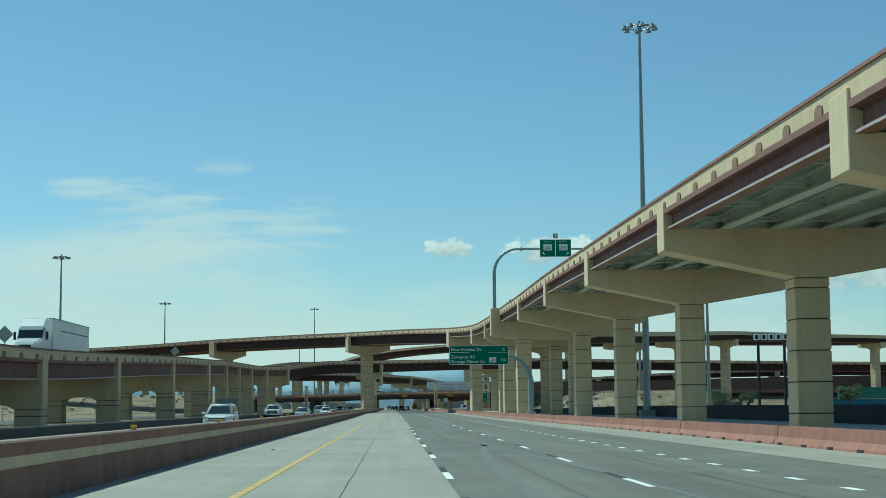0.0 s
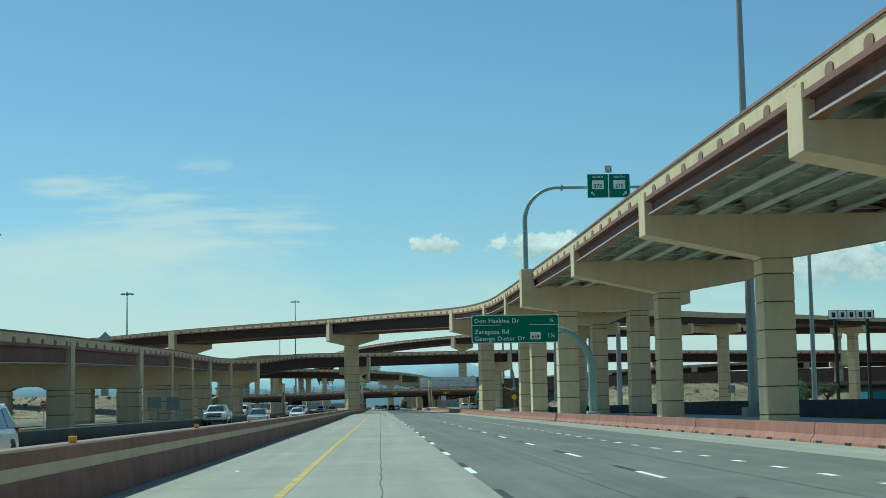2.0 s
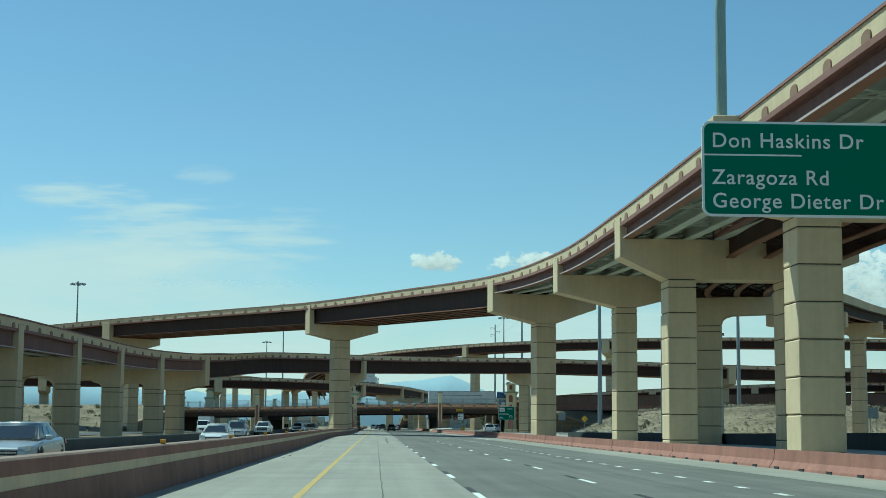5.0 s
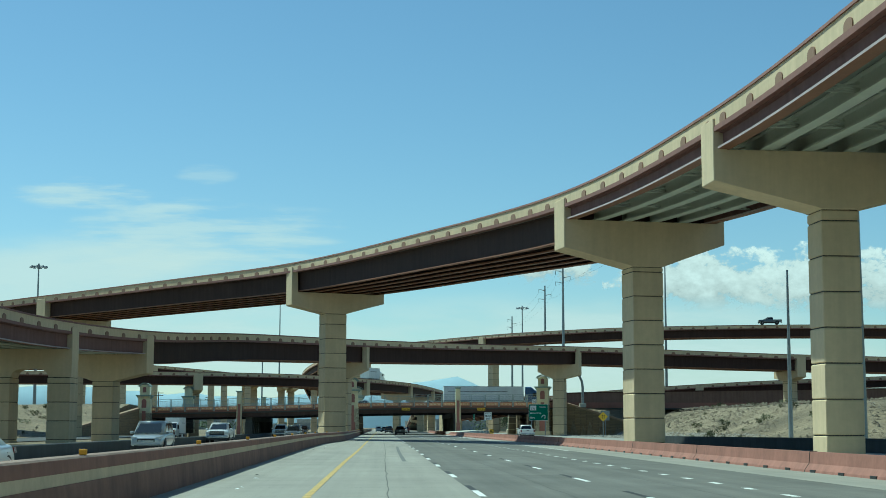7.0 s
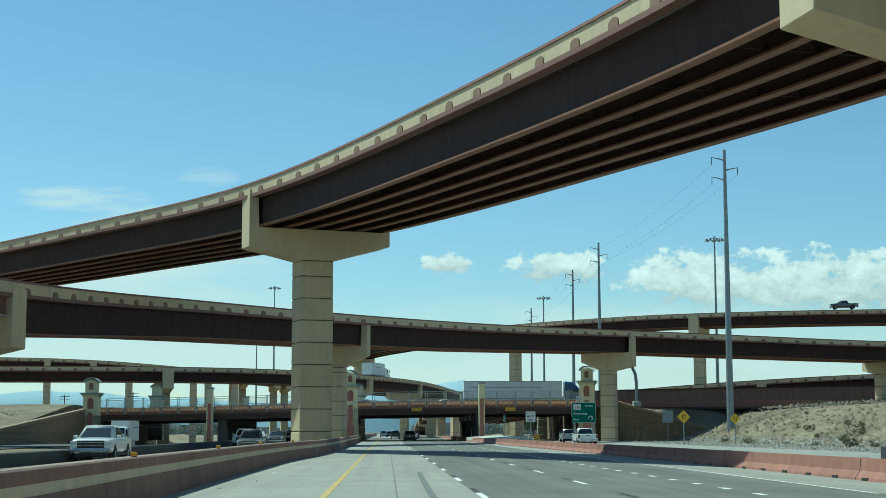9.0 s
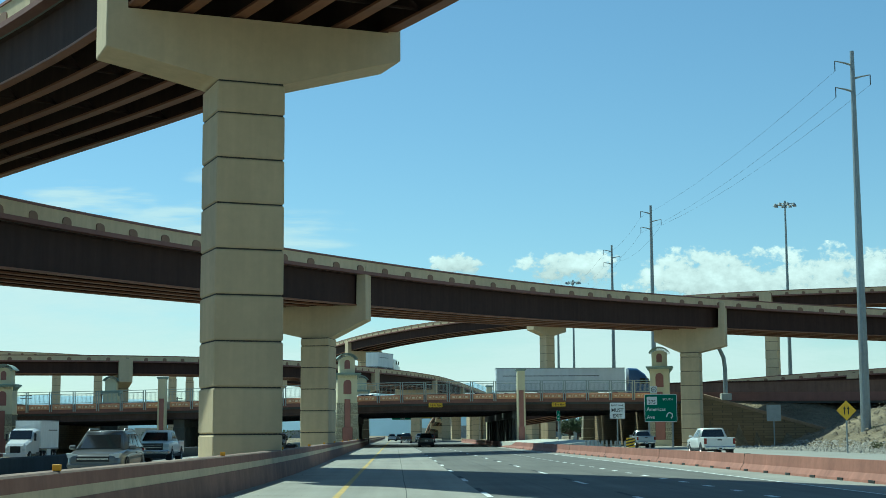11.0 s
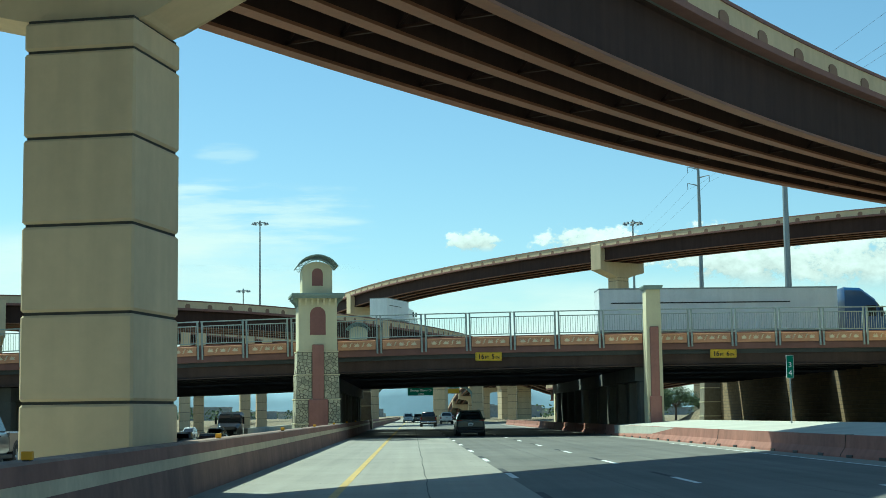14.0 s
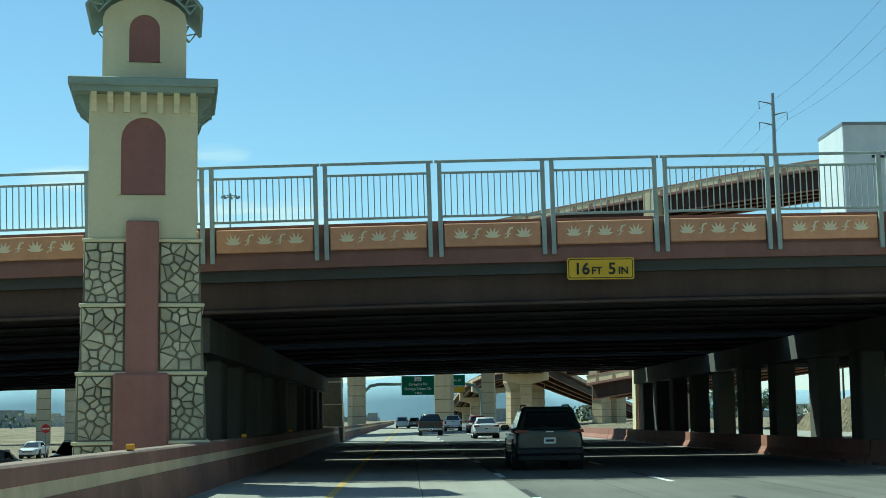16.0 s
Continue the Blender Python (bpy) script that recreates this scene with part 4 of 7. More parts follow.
def stones(parent, x0, x1, z0, z1, y, count, rng, one_mesh=False, axis="y"):
    """Uneven field stones laid in a field of a wall, each its own piece with a chamfered face."""
    pts = []
    tries = 0
    while len(pts) < count and tries < 4000:
        tries += 1
        p = (rng.uniform(x0, x1), rng.uniform(z0, z1))
        if all((p[0] - q[0]) ** 2 + (p[1] - q[1]) ** 2 > ((x1 - x0) * (z1 - z0) / count) * 0.42 for q in pts):
            pts.append(p)
    joined = bmesh.new() if one_mesh else None
    for p in pts:
        poly = [(x0, z0), (x1, z0), (x1, z1), (x0, z1)]
        for q in pts:
            if q is not p and poly:
                poly = clip_cell(poly, p, q)
        if len(poly) < 3:
            continue
        cx, cz = sum(v[0] for v in poly) / len(poly), sum(v[1] for v in poly) / len(poly)

        def inset(d):
            return [(v[0] + (cx - v[0]) * d / max(math.hypot(v[0] - cx, v[1] - cz), d * 1.5), v[1] + (cz - v[1]) * d / max(math.hypot(v[0] - cx, v[1] - cz), d * 1.5)) for v in poly]
        bm = joined if one_mesh else bmesh.new()
        proud = rng.uniform(0.025, 0.05)
        at = (lambda a, b, c: (a, b, c)) if axis == "y" else (lambda a, b, c: (b, a, c))
        lo = [bm.verts.new(at(a, y, b)) for a, b in inset(0.022)]
        mid = [bm.verts.new(at(a, y - proud * 0.7, b)) for a, b in inset(0.03)]
        hi = [bm.verts.new(at(a, y - proud, b)) for a, b in inset(0.055)]
        n = len(lo)
        for i in range(n):
            j = (i + 1) % n
            bm.faces.new((lo[i], lo[j], mid[j], mid[i]))
            bm.faces.new((mid[i], mid[j], hi[j], hi[i]))
        bm.faces.new(hi)
        if not one_mesh:
            part("stone", bm, STONE, parent)
    if one_mesh:
        tagged(part("stone_facing", joined, STONE, parent), kind="stuff")


def tower(x, y, seed, fine, flip=1, turn=0.0, lift=0.0):
    """A stone-footed stucco tower with two niches, a cornice on brackets and a curved roof. Its front is y = 0."""
    rng = random.Random(seed)
    t = thing("entry_tower", "cream stucco tower on fieldstone base with arched niches, curved roof", "tower", Matrix.Translation((x, y, lift)) @ Matrix.Rotation(radians(turn) if flip > 0 else math.pi, 4, "Z"), "entry towers")
    if lift > 0:
        part("plinth", boxbm(-1.5, 1.5, -0.3, 2.75, -lift - 0.1, 0.0, bevel=0.03), STUCCO, t)
    tiers = ((0.0, 1.0, 1.40, 1.37), (1.0, 2.45, 1.36, 1.31), (2.45, 3.9, 1.30, 1.25), (3.9, 5.29, 1.24, 1.20))
    for z0, z1, a, b in tiers:
        bm = bmesh.new()
        lo = [bm.verts.new(v) for v in ((-a, 1.2 - a + 0.05, z0), (a, 1.2 - a + 0.05, z0), (a, 1.2 + a, z0), (-a, 1.2 + a, z0))]
        hi = [bm.verts.new(v) for v in ((-b, 1.2 - b + 0.05, z1), (b, 1.2 - b + 0.05, z1), (b, 1.2 + b, z1), (-b, 1.2 + b, z1))]
        for i in range(4):
            bm.faces.new((lo[i], lo[(i + 1) % 4], hi[(i + 1) % 4], hi[i]))
        bm.faces.new(lo[::-1])
        bm.faces.new(hi)
        part("base_core", bm, MORTAR, t, "dark mortar bed of the stone base")
    for z0, z1, a, b in tiers:
        yy = 1.2 - (a + b) / 2 + 0.045
        w = 0.35 if z1 > 2.5 else 0.59
        for sx in (-1, 1):
            stones(t, min(sx * (w + 0.02), sx * b), max(sx * (w + 0.02), sx * b), z0 + 0.02, z1 - 0.09, yy, 26 if fine else 12, rng, not fine)
            stones(t, yy + 0.05, 1.2 + b - 0.1, z0 + 0.02, z1 - 0.09, sx * 0 - b if sx < 0 else b, 22, rng, True, "x") if sx < 0 else None
        part("string_course", boxbm(-b - 0.06, b + 0.06, 1.2 - b - 0.03, 1.2 + b + 0.06, z1 - 0.075, z1, bevel=0.015), STUCCO, t)
    part("shaft", boxbm(-1.15, 1.15, 0.05, 2.35, 5.29, 8.5, bevel=0.02), STUCCO, t, "cream stucco shaft")
    part("pilaster", boxbm(-0.34, 0.34, -0.16, 0.3, 2.2, 5.66, bevel=0.03), PILASTER, t, "dull red pilaster")
    part("pilaster_foot", boxbm(-0.58, 0.58, -0.24, 0.3, 0, 2.42, bevel=0.05), PILASTER, t, "dull red pilaster foot")
    for w, h, z, yy in ((0.94, 1.68, 6.24, 0.05), (0.66, 1.06, 9.2, 0.30)):
        # a recess: the red back set in a shallow reveal
        bm = prism(bmesh.new(), arch_outline(w, h, 10, z), "y", yy - 0.012, yy + 0.01)
        part("niche", bm, NICHE_RED, t, "dull red arched niche")
        bm = bmesh.new()
        o, i = arch_outline(w + 0.10, h + 0.05, 10, z), arch_outline(w, h, 10, z)
        a0 = [[bm.verts.new((p, d, q)) for p, q in oo] for oo, d in ((o, yy), (o, yy - 0.035), (i, yy - 0.035), (i, yy))]
        for ra, rb in zip(a0, a0[1:]):
            for k in range(len(o)):
                bm.faces.new((ra[k], ra[(k + 1) % len(o)], rb[(k + 1) % len(o)], rb[k]))
        part("niche_frame", bm, STUCCO, t)
    part("cornice", boxbm(-1.58, 1.58, -0.38, 2.78, 8.54, 8.72, bevel=0.02), CORNICE, t, "grey-green cornice slab")
    part("cornice_step", boxbm(-1.50, 1.50, -0.30, 2.70, 8.42, 8.54), CORNICE, t)
    for k in range(7):
        xx = -1.05 + k * 0.35
        part("bracket", prism(bmesh.new(), [(-0.24, 8.42), (0.05, 8.42), (0.05, 8.02), (-0.04, 8.02), (-0.09, 8.2), (-0.22, 8.32)], "x", xx - 0.06, xx + 0.06), STUCCO, t)
    for sx in (-1, 1):
        for k in range(5):
            yy = 0.25 + k * 0.46
            bm = prism(bmesh.new(), [(sx * 1.15, 8.42), (sx * 1.46, 8.42), (sx * 1.44, 8.3), (sx * 1.27, 8.16), (sx * 1.2, 7.95), (sx * 1.15, 7.95)], "y", yy - 0.06, yy + 0.06)
            part("bracket", bm, CORNICE, t)
    part("upper_shaft", prism(bmesh.new(), [(-0.90, 8.66), (0.90, 8.66), (0.90, 10.15)] + [(0.90 * math.cos(a), 10.15 + 0.5 * math.sin(a)) for a in (math.pi * k / 10 for k in range(1, 10))] + [(-0.90, 10.15)], "y", 0.30, 2.10), STUCCO, t, "cream stucco upper shaft with arched top")
    arc = [(math.sin(a) * 1.47, 9.60 + math.cos(a) * 1.47) for a in (radians(-59 + 118 * k / 12) for k in range(13))]
    inn = [(math.sin(a) * 1.40, 9.60 + math.cos(a) * 1.40) for a in (radians(-59 + 118 * k / 12) for k in range(13))]
    part("roof", prism(bmesh.new(), arc + inn[::-1], "y", -0.10, 2.5), CORNICE, t, "grey-green curved metal roof")
    for yy in (-0.06, 2.46):
        bm = bmesh.new()
        low = [(math.sin(a) * 1.14, 9.60 + math.cos(a) * 1.14) for a in (radians(-58 + 116 * k / 12) for k in range(13))]
        tube(bm, [(p, yy, q) for p, q in low], 0.028, 5)
        for k in range(12):
            tube(bm, [(low[k][0], yy, low[k][1]), ((inn[k][0] + inn[k + 1][0]) / 2, yy, (inn[k][1] + inn[k + 1][1]) / 2)], 0.018, 4)
            tube(bm, [((inn[k][0] + inn[k + 1][0]) / 2, yy, (inn[k][1] + inn[k + 1][1]) / 2), (low[k + 1][0], yy, low[k + 1][1])], 0.018, 4)
        part("roof_truss", bm, CORNICE, t, "grey-green lattice under the roof edge")
    return t


tower(-5.62, 502.05, 3, True, 1, 8.5)
tower(31.5, 504.6, 5, False, 1, -12, 0.75)
tower(-45.6, 502.0, 7, False, lift=-1.15)
for x in (-5.6, 31.5, -45.6):
    tower(x, 571.5, 11, False, -1)


def pylon(x, y, sink=0.0):
    t = thing("bridge_pylon", "tan pylon with a dull red pilaster and flared cap", "pylon", pose(x, y, -sink), "bridge pylons")
    part("shaft", prism(bmesh.new(), [(-0.52, 0), (0.52, 0), (0.44, 9.0), (-0.44, 9.0)], "y", -0.1, 1.3), STUCCO, t)
    part("pilaster", boxbm(-0.27, 0.27, -0.24, 0.1, 0, 6.7, bevel=0.03), PILASTER, t)
    part("pilaster_foot", boxbm(-0.36, 0.36, -0.32, 0.1, 0, 2.4, bevel=0.03), PILASTER, t)
    part("cap", prism(bmesh.new(), [(-0.46, 9.0), (0.46, 9.0), (0.60, 9.16), (0.60, 9.26), (-0.60, 9.26), (-0.60, 9.16)], "y", -0.25, 1.45), CORNICE, t)


for x, sink in ((15.0, 0.0), (-27.7, 0.8)):
    pylon(x, 505.3, sink)
    pylon(x, 566.9, sink)


# ---- coursed wing walls ----
WALLCAP = mat("brown_wall_coping", (0.30, 0.205, 0.125), 0.9, var=0.12, scale=0.8, streak=0.1)


def course_material():
    m = mat("coursed_tan_stone", (0.29, 0.21, 0.11), 0.9, var=0.12, scale=0.8)
    nt = m.node_tree
    b = nt.nodes["Principled BSDF"]
    g = nt.nodes.new("ShaderNodeNewGeometry")
    sw = nt.nodes.new("ShaderNodeSeparateXYZ")
    cb = nt.nodes.new("ShaderNodeCombineXYZ")
    ad = nt.nodes.new("ShaderNodeMath")
    nt.links.new(g.outputs["Position"], sw.inputs[0])
    nt.links.new(sw.outputs[0], ad.inputs[0])
    nt.links.new(sw.outputs[1], ad.inputs[1])
    nt.links.new(ad.outputs[0], cb.inputs[0])
    nt.links.new(sw.outputs[2], cb.inputs[1])
    br = nt.nodes.new("ShaderNodeTexBrick")
    br.inputs["Scale"].default_value = 1.0
    br.inputs["Brick Width"].default_value = 0.75
    br.inputs["Row Height"].default_value = 0.30
    br.inputs["Mortar Size"].default_value = 0.02
    br.inputs["Color1"].default_value = (0.27, 0.195, 0.105, 1)
    br.inputs["Color2"].default_value = (0.20, 0.145, 0.08, 1)
    br.inputs["Mortar"].default_value = (0.14, 0.11, 0.07, 1)
    nt.links.new(cb.outputs[0], br.inputs["Vector"])
    nt.links.new(br.outputs["Color"], b.inputs["Base Color"])
    bp = nt.nodes.new("ShaderNodeBump")
    bp.inputs["Distance"].default_value = 0.05
    nt.links.new(br.outputs["Fac"], bp.inputs["Height"])
    bp.invert = True
    nt.links.new(bp.outputs[0], b.inputs["Normal"])
    return m


COURSED = course_material()
for x0, x1 in ((31.9, 33.2), (-48.0, -47.0)):
    part("abutment", boxbm(x0, x1, BY0 - 1, BY1 + 9, -0.2, 5.08 + sag(x1)), COURSED, cross, "coursed stone abutment wall")
w = thing("wing_wall", "ochre coursed stone wing wall stepping down beside the bank", "wall", kind="structure")
part("wall_face", prism(bmesh.new(), [(505.9, -0.2), (505.9, 4.9), (430, 0.35), (430, -0.2)], "x", -47.0, -46.5), COURSED, w)
part("coping", prism(bmesh.new(), [(505.9, 4.9), (505.9, 5.3), (429.7, 0.72), (429.7, 0.34)], "x", -47.12, -46.38), WALLCAP, w, "brown sloping coping")
w = thing("wing_wall", "ochre coursed stone wing wall falling away from the bridge end", "wall", Matrix.Translation((36.6, 506.3, 0)) @ Matrix.Rotation(math.atan2(-0.646, 1.0), 4, "Z"), kind="structure")
part("wall_face", prism(bmesh.new(), [(-4.2, -0.2), (-4.2, 5.95), (0, 5.95), (17.6, 1.0), (17.6, -0.2)], "y", 0.0, 0.5), COURSED, w)
part("coping", prism(bmesh.new(), [(-4.3, 5.95), (-4.3, 6.3), (0, 6.3), (17.8, 1.35), (17.8, 0.98), (0, 5.95)], "y", -0.12, 0.62), WALLCAP, w, "brown sloping coping")


# ---- sign gantries and signs ----
def arrow(parent, x, z, size, ang, y=-0.012):
    c, s = math.cos(radians(ang)), math.sin(radians(ang))
    pts = [(-0.5, -0.09), (0.1, -0.09), (0.1, -0.32), (0.5, 0), (0.1, 0.32), (0.1, 0.09), (-0.5, 0.09)]
    part("arrow", prism(bmesh.new(), [(x + size * (p * c - q * s), z + size * (p * s + q * c)) for p, q in pts], "y", y, y + 0.006), SIGN_WHITE, parent)


def shield(parent, x, z, w, h, words, size, y=-0.010):
    part("route_marker", prism(bmesh.new(), [(x + p, z + q) for p, q in rounded(w, h, 0.05)], "y", y - 0.006, y + 0.004), SIGN_WHITE, parent)
    letters(parent, words, x, z - h * 0.36, size, SIGN_BLACK, y=y - 0.012, bold=0.006)


def bent_arm(x, y, z0, z1, r, x1, w0, w1):
    """The line of a mast that rises at x, bends through a quarter circle and runs on level to x1."""
    d = 1 if x1 > x else -1
    bend = [(x + d * r * (1 - math.cos(a)), y, z1 - r + r * math.sin(a)) for a in (math.pi / 2 * k / 12 for k in range(13))]
    return [(x, y, z0)] + bend + [(x1, y, z1)]


g = thing("guide_sign_gantry", "big green guide sign on a grey-green curved steel arm", "road sign", pose(0, 182, 0))
part("mast", tube(bmesh.new(), bent_arm(17.4, 0.35, 0.0, 7.56, 3.5, 8.2, 0.34, 0.2), [0.34 - 0.01 * k for k in range(15)], 16), GREENSTEEL, g, "grey-green curved steel mast")
part("base_plate", boxbm(16.9, 17.9, -0.15, 0.85, 0.0, 0.75, bevel=0.04), GREYC, g)
board(g, 7.1, 2.28, 0.22, SIGN_GREEN, SIGN_WHITE, 0.06, 11.17, 7.48)
letters(g, "Don Haskins Dr", 7.85, 7.99, 0.50, SIGN_WHITE, align="LEFT", bold=0.004, space=1.1)
letters(g, "\u00bc", 14.35, 7.99, 0.5, SIGN_WHITE, align="RIGHT", bold=0.004)
letters(g, "Zaragoza Rd", 7.85, 7.11, 0.50, SIGN_WHITE, align="LEFT", bold=0.004, space=1.1)
letters(g, "George Dieter Dr", 7.85, 6.55, 0.50, SIGN_WHITE, align="LEFT", bold=0.004, space=1.1)
letters(g, "1\u00bc", 14.45, 6.75, 0.52, SIGN_WHITE, align="RIGHT", bold=0.004)
shield(g, 12.8, 6.91, 0.86, 0.60, "659", 0.40)
for x0, x1 in ((7.66, 10.0), (12.3, 14.62)):
    part("divider", boxbm(x0, x1, -0.012, 0, 7.79, 7.83), SIGN_WHITE, g)
for x in (8.6, 11.0, 13.4):
    part("bracket", boxbm(x - 0.06, x + 0.06, 0.04, 0.22, 6.43, 8.53), GALV, g)

g = thing("guide_sign_gantry", "green route sign on a curved arm rising from a bridge pier", "road sign", pose(0, 212, 0))
part("mast", tube(bmesh.new(), bent_arm(15.15, 0.6, 14.9, 23.35, 3.4, 29.5, 0.24, 0.14), [0.25 - 0.007 * k for k in range(15)], 14), GREENSTEEL, g, "grey-green curved steel mast")
part("flange", tube(bmesh.new(), [(18.9, 0.6, 23.35), (19.1, 0.6, 23.35)], 0.32, 14), GREENSTEEL, g)
for cx, word, ang in ((22.65, "SOUTH", 135), (24.85, "NORTH", 45)):
    board(g, 2.18, 2.45, 0.08, SIGN_GREEN, SIGN_WHITE, 0.04, cx, 23.4)
    letters(g, word, cx, 24.22, 0.30, SIGN_WHITE, bold=0.004, space=1.1)
    shield(g, cx, 23.52, 1.2, 0.9, "375", 0.58)
    arrow(g, cx + (-0.55 if ang > 90 else 0.55), 22.62, 0.55, ang)
part("hazard_plate", boxbm(23.38, 24.12, -0.01, 0.03, 24.75, 25.5), SIGN_WHITE, g, "white route plate with a ring")
part("hazard_ring", tube(bmesh.new(), [(23.75 + 0.27 * math.cos(a), -0.02, 25.12 + 0.27 * math.sin(a)) for a in (2 * math.pi * k / 16 for k in range(17))], 0.03, 5, False), SIGN_BLACK, g)
letters(g, "HM", 23.75, 25.0, 0.26, SIGN_BLACK, y=-0.02)

g = thing("exit_sign", "green exit sign with a route marker before the tower", "road sign", pose(29.45, 492.3, 0))
board(g, 3.62, 3.05, 0.16, SIGN_GREEN, SIGN_WHITE, 0.05, 0, 4.3)
shield(g, -0.98, 5.1, 1.15, 0.88, "375", 0.54)
letters(g, "SOUTH", 0.78, 5.15, 0.34, SIGN_WHITE, bold=0.004)
letters(g, "Americas", -1.58, 3.98, 0.56, SIGN_WHITE, align="LEFT", bold=0.004)
letters(g, "Ave", -1.58, 3.12, 0.56, SIGN_WHITE, align="LEFT", bold=0.004)
part("arrow", tube(bmesh.new(), [(0.62, -0.012, 3.3), (0.70, -0.012, 3.62), (0.95, -0.012, 3.80), (1.22, -0.012, 3.68), (1.28, -0.012, 3.40), (1.12, -0.012, 3.16)], 0.07, 6), SIGN_WHITE, g, "white turn-back arrow")
for x in (-1.3, 1.3):
    part("post", boxbm(x - 0.09, x + 0.09, 0.05, 0.25, -0.1, 5.7), GALV, g)
part("route_plate", boxbm(-1.13, -0.37, 0.0, 0.03, 5.98, 6.72), SIGN_WHITE, g, "white square route plate")
part("route_ring", tube(bmesh.new(), [(-0.75 + 0.28 * math.cos(a), -0.01, 6.35 + 0.28 * math.sin(a)) for a in (2 * math.pi * k / 16 for k in range(17))], 0.03, 5, False), SIGN_BLACK, g)
letters(g, "HM", -0.75, 6.24, 0.26, SIGN_BLACK, y=-0.01)

g = thing("regulatory_sign", "white must-exit sign with black letters on a post", "road sign", pose(15.7, 431, 0))
board(g, 1.10, 1.16, 0.06, SIGN_WHITE, SIGN_BLACK, 0.02, 0, 3.1)
letters(g, "RIGHT LANE", 0, 3.42, 0.155, SIGN_BLACK, bold=0.002)
letters(g, "MUST", 0, 3.02, 0.34, SIGN_BLACK, bold=0.006)
letters(g, "EXIT", 0, 2.62, 0.34, SIGN_BLACK, bold=0.006)
part("post", boxbm(-0.04, 0.04, 0.04, 0.10, 0, 3.6), GALV, g)


def diamond(x, y, z, s, label):
    g = thing("warning_sign", label, "road sign", pose(x, y, 0), "warning signs")
    part("sign_panel", prism(bmesh.new(), [(0, z - s), (s, z), (0, z + s), (-s, z)], "y", 0, 0.03), SIGN_YELLOW, g)
    for dx in (-0.12, 0.12):
        part("arrow", prism(bmesh.new(), [(dx * s * 1.6 + p * s, z + q * s) for p, q in ((-0.06, -0.4), (0.06, -0.4), (0.06, 0.15), (0.14, 0.15), (0, 0.42), (-0.14, 0.15), (-0.06, 0.15))], "y", -0.006, 0), SIGN_BLACK, g)
    part("post", boxbm(-0.05, 0.05, 0.03, 0.11, -0.1, z + s * 0.5), GALV, g)


diamond(33.4, 435.5, 3.1, 0.74, "yellow diamond lane sign on a post by the gravel")
diamond(39.8, 438, 2.9, 0.62, "yellow diamond merge sign on a post by the bank")
g = thing("sign_back", "grey back of a road sign on a post", "road sign", pose(42.0, 492, 0))
part("sign_panel", boxbm(-0.8, 0.8, 0, 0.03, 2.8, 4.6), GALV, g)
part("post", boxbm(-0.06, 0.06, 0.03, 0.1, -0.15, 4.6), GALV, g)

g = thing("guide_sign_gantry", "curved steel arm on the bank beside a bridge pier", "sign arm", pose(39.5, 505, 5.6))
part("mast", tube(bmesh.new(), [(0, 0, 0), (0, 0, 3.6), (-0.15, 0, 4.9), (-0.7, 0, 6.1), (-1.6, 0, 6.9), (-2.8, 0, 7.2), (-7, 0, 7.3)], [0.26, 0.25, 0.24, 0.23, 0.22, 0.2, 0.16], 12), GALV, g)
part("base_plate", boxbm(-0.6, 0.6, -0.6, 0.6, -0.2, 0.6, bevel=0.05), GREYC, g)

g = thing("guide_sign_gantry", "green guide signs on an arch beyond the overpass", "road sign", pose(0, 730, 0))
part("mast", tube(bmesh.new(), [(-7.6, 0.4, 0), (-7.6, 0.4, 5.0), (-7.3, 0.4, 6.2), (-6.4, 0.4, 7.1), (-5, 0.4, 7.4), (9.5, 0.4, 7.4), (11.2, 0.4, 7.0), (12.2, 0.4, 6.0), (12.6, 0.4, 4.6), (12.6, 0.4, 0)], 0.26, 12), GREENSTEEL, g)
board(g, 5.6, 3.3, 0.15, SIGN_GREEN, SIGN_WHITE, 0.06, 1.75, 7.1)
shield(g, 1.75, 8.2, 1.2, 0.7, "659", 0.42)
letters(g, "Zaragoza Rd", 1.75, 7.15, 0.62, SIGN_WHITE, bold=0.006)
letters(g, "George Dieter Dr", 1.75, 6.35, 0.62, SIGN_WHITE, bold=0.006)
letters(g, "\u00be MILE", 1.75, 5.68, 0.42, SIGN_WHITE, bold=0.006)
board(g, 5.0, 1.9, 0.12, SIGN_GREEN, SIGN_WHITE, 0.06, 7.3, 7.9)
letters(g, "Don Haskins Dr", 7.3, 7.75, 0.58, SIGN_WHITE, bold=0.006)
board(g, 5.0, 1.1, 0.12, SIGN_YELLOW, SIGN_BLACK, 0.05, 7.3, 6.35)


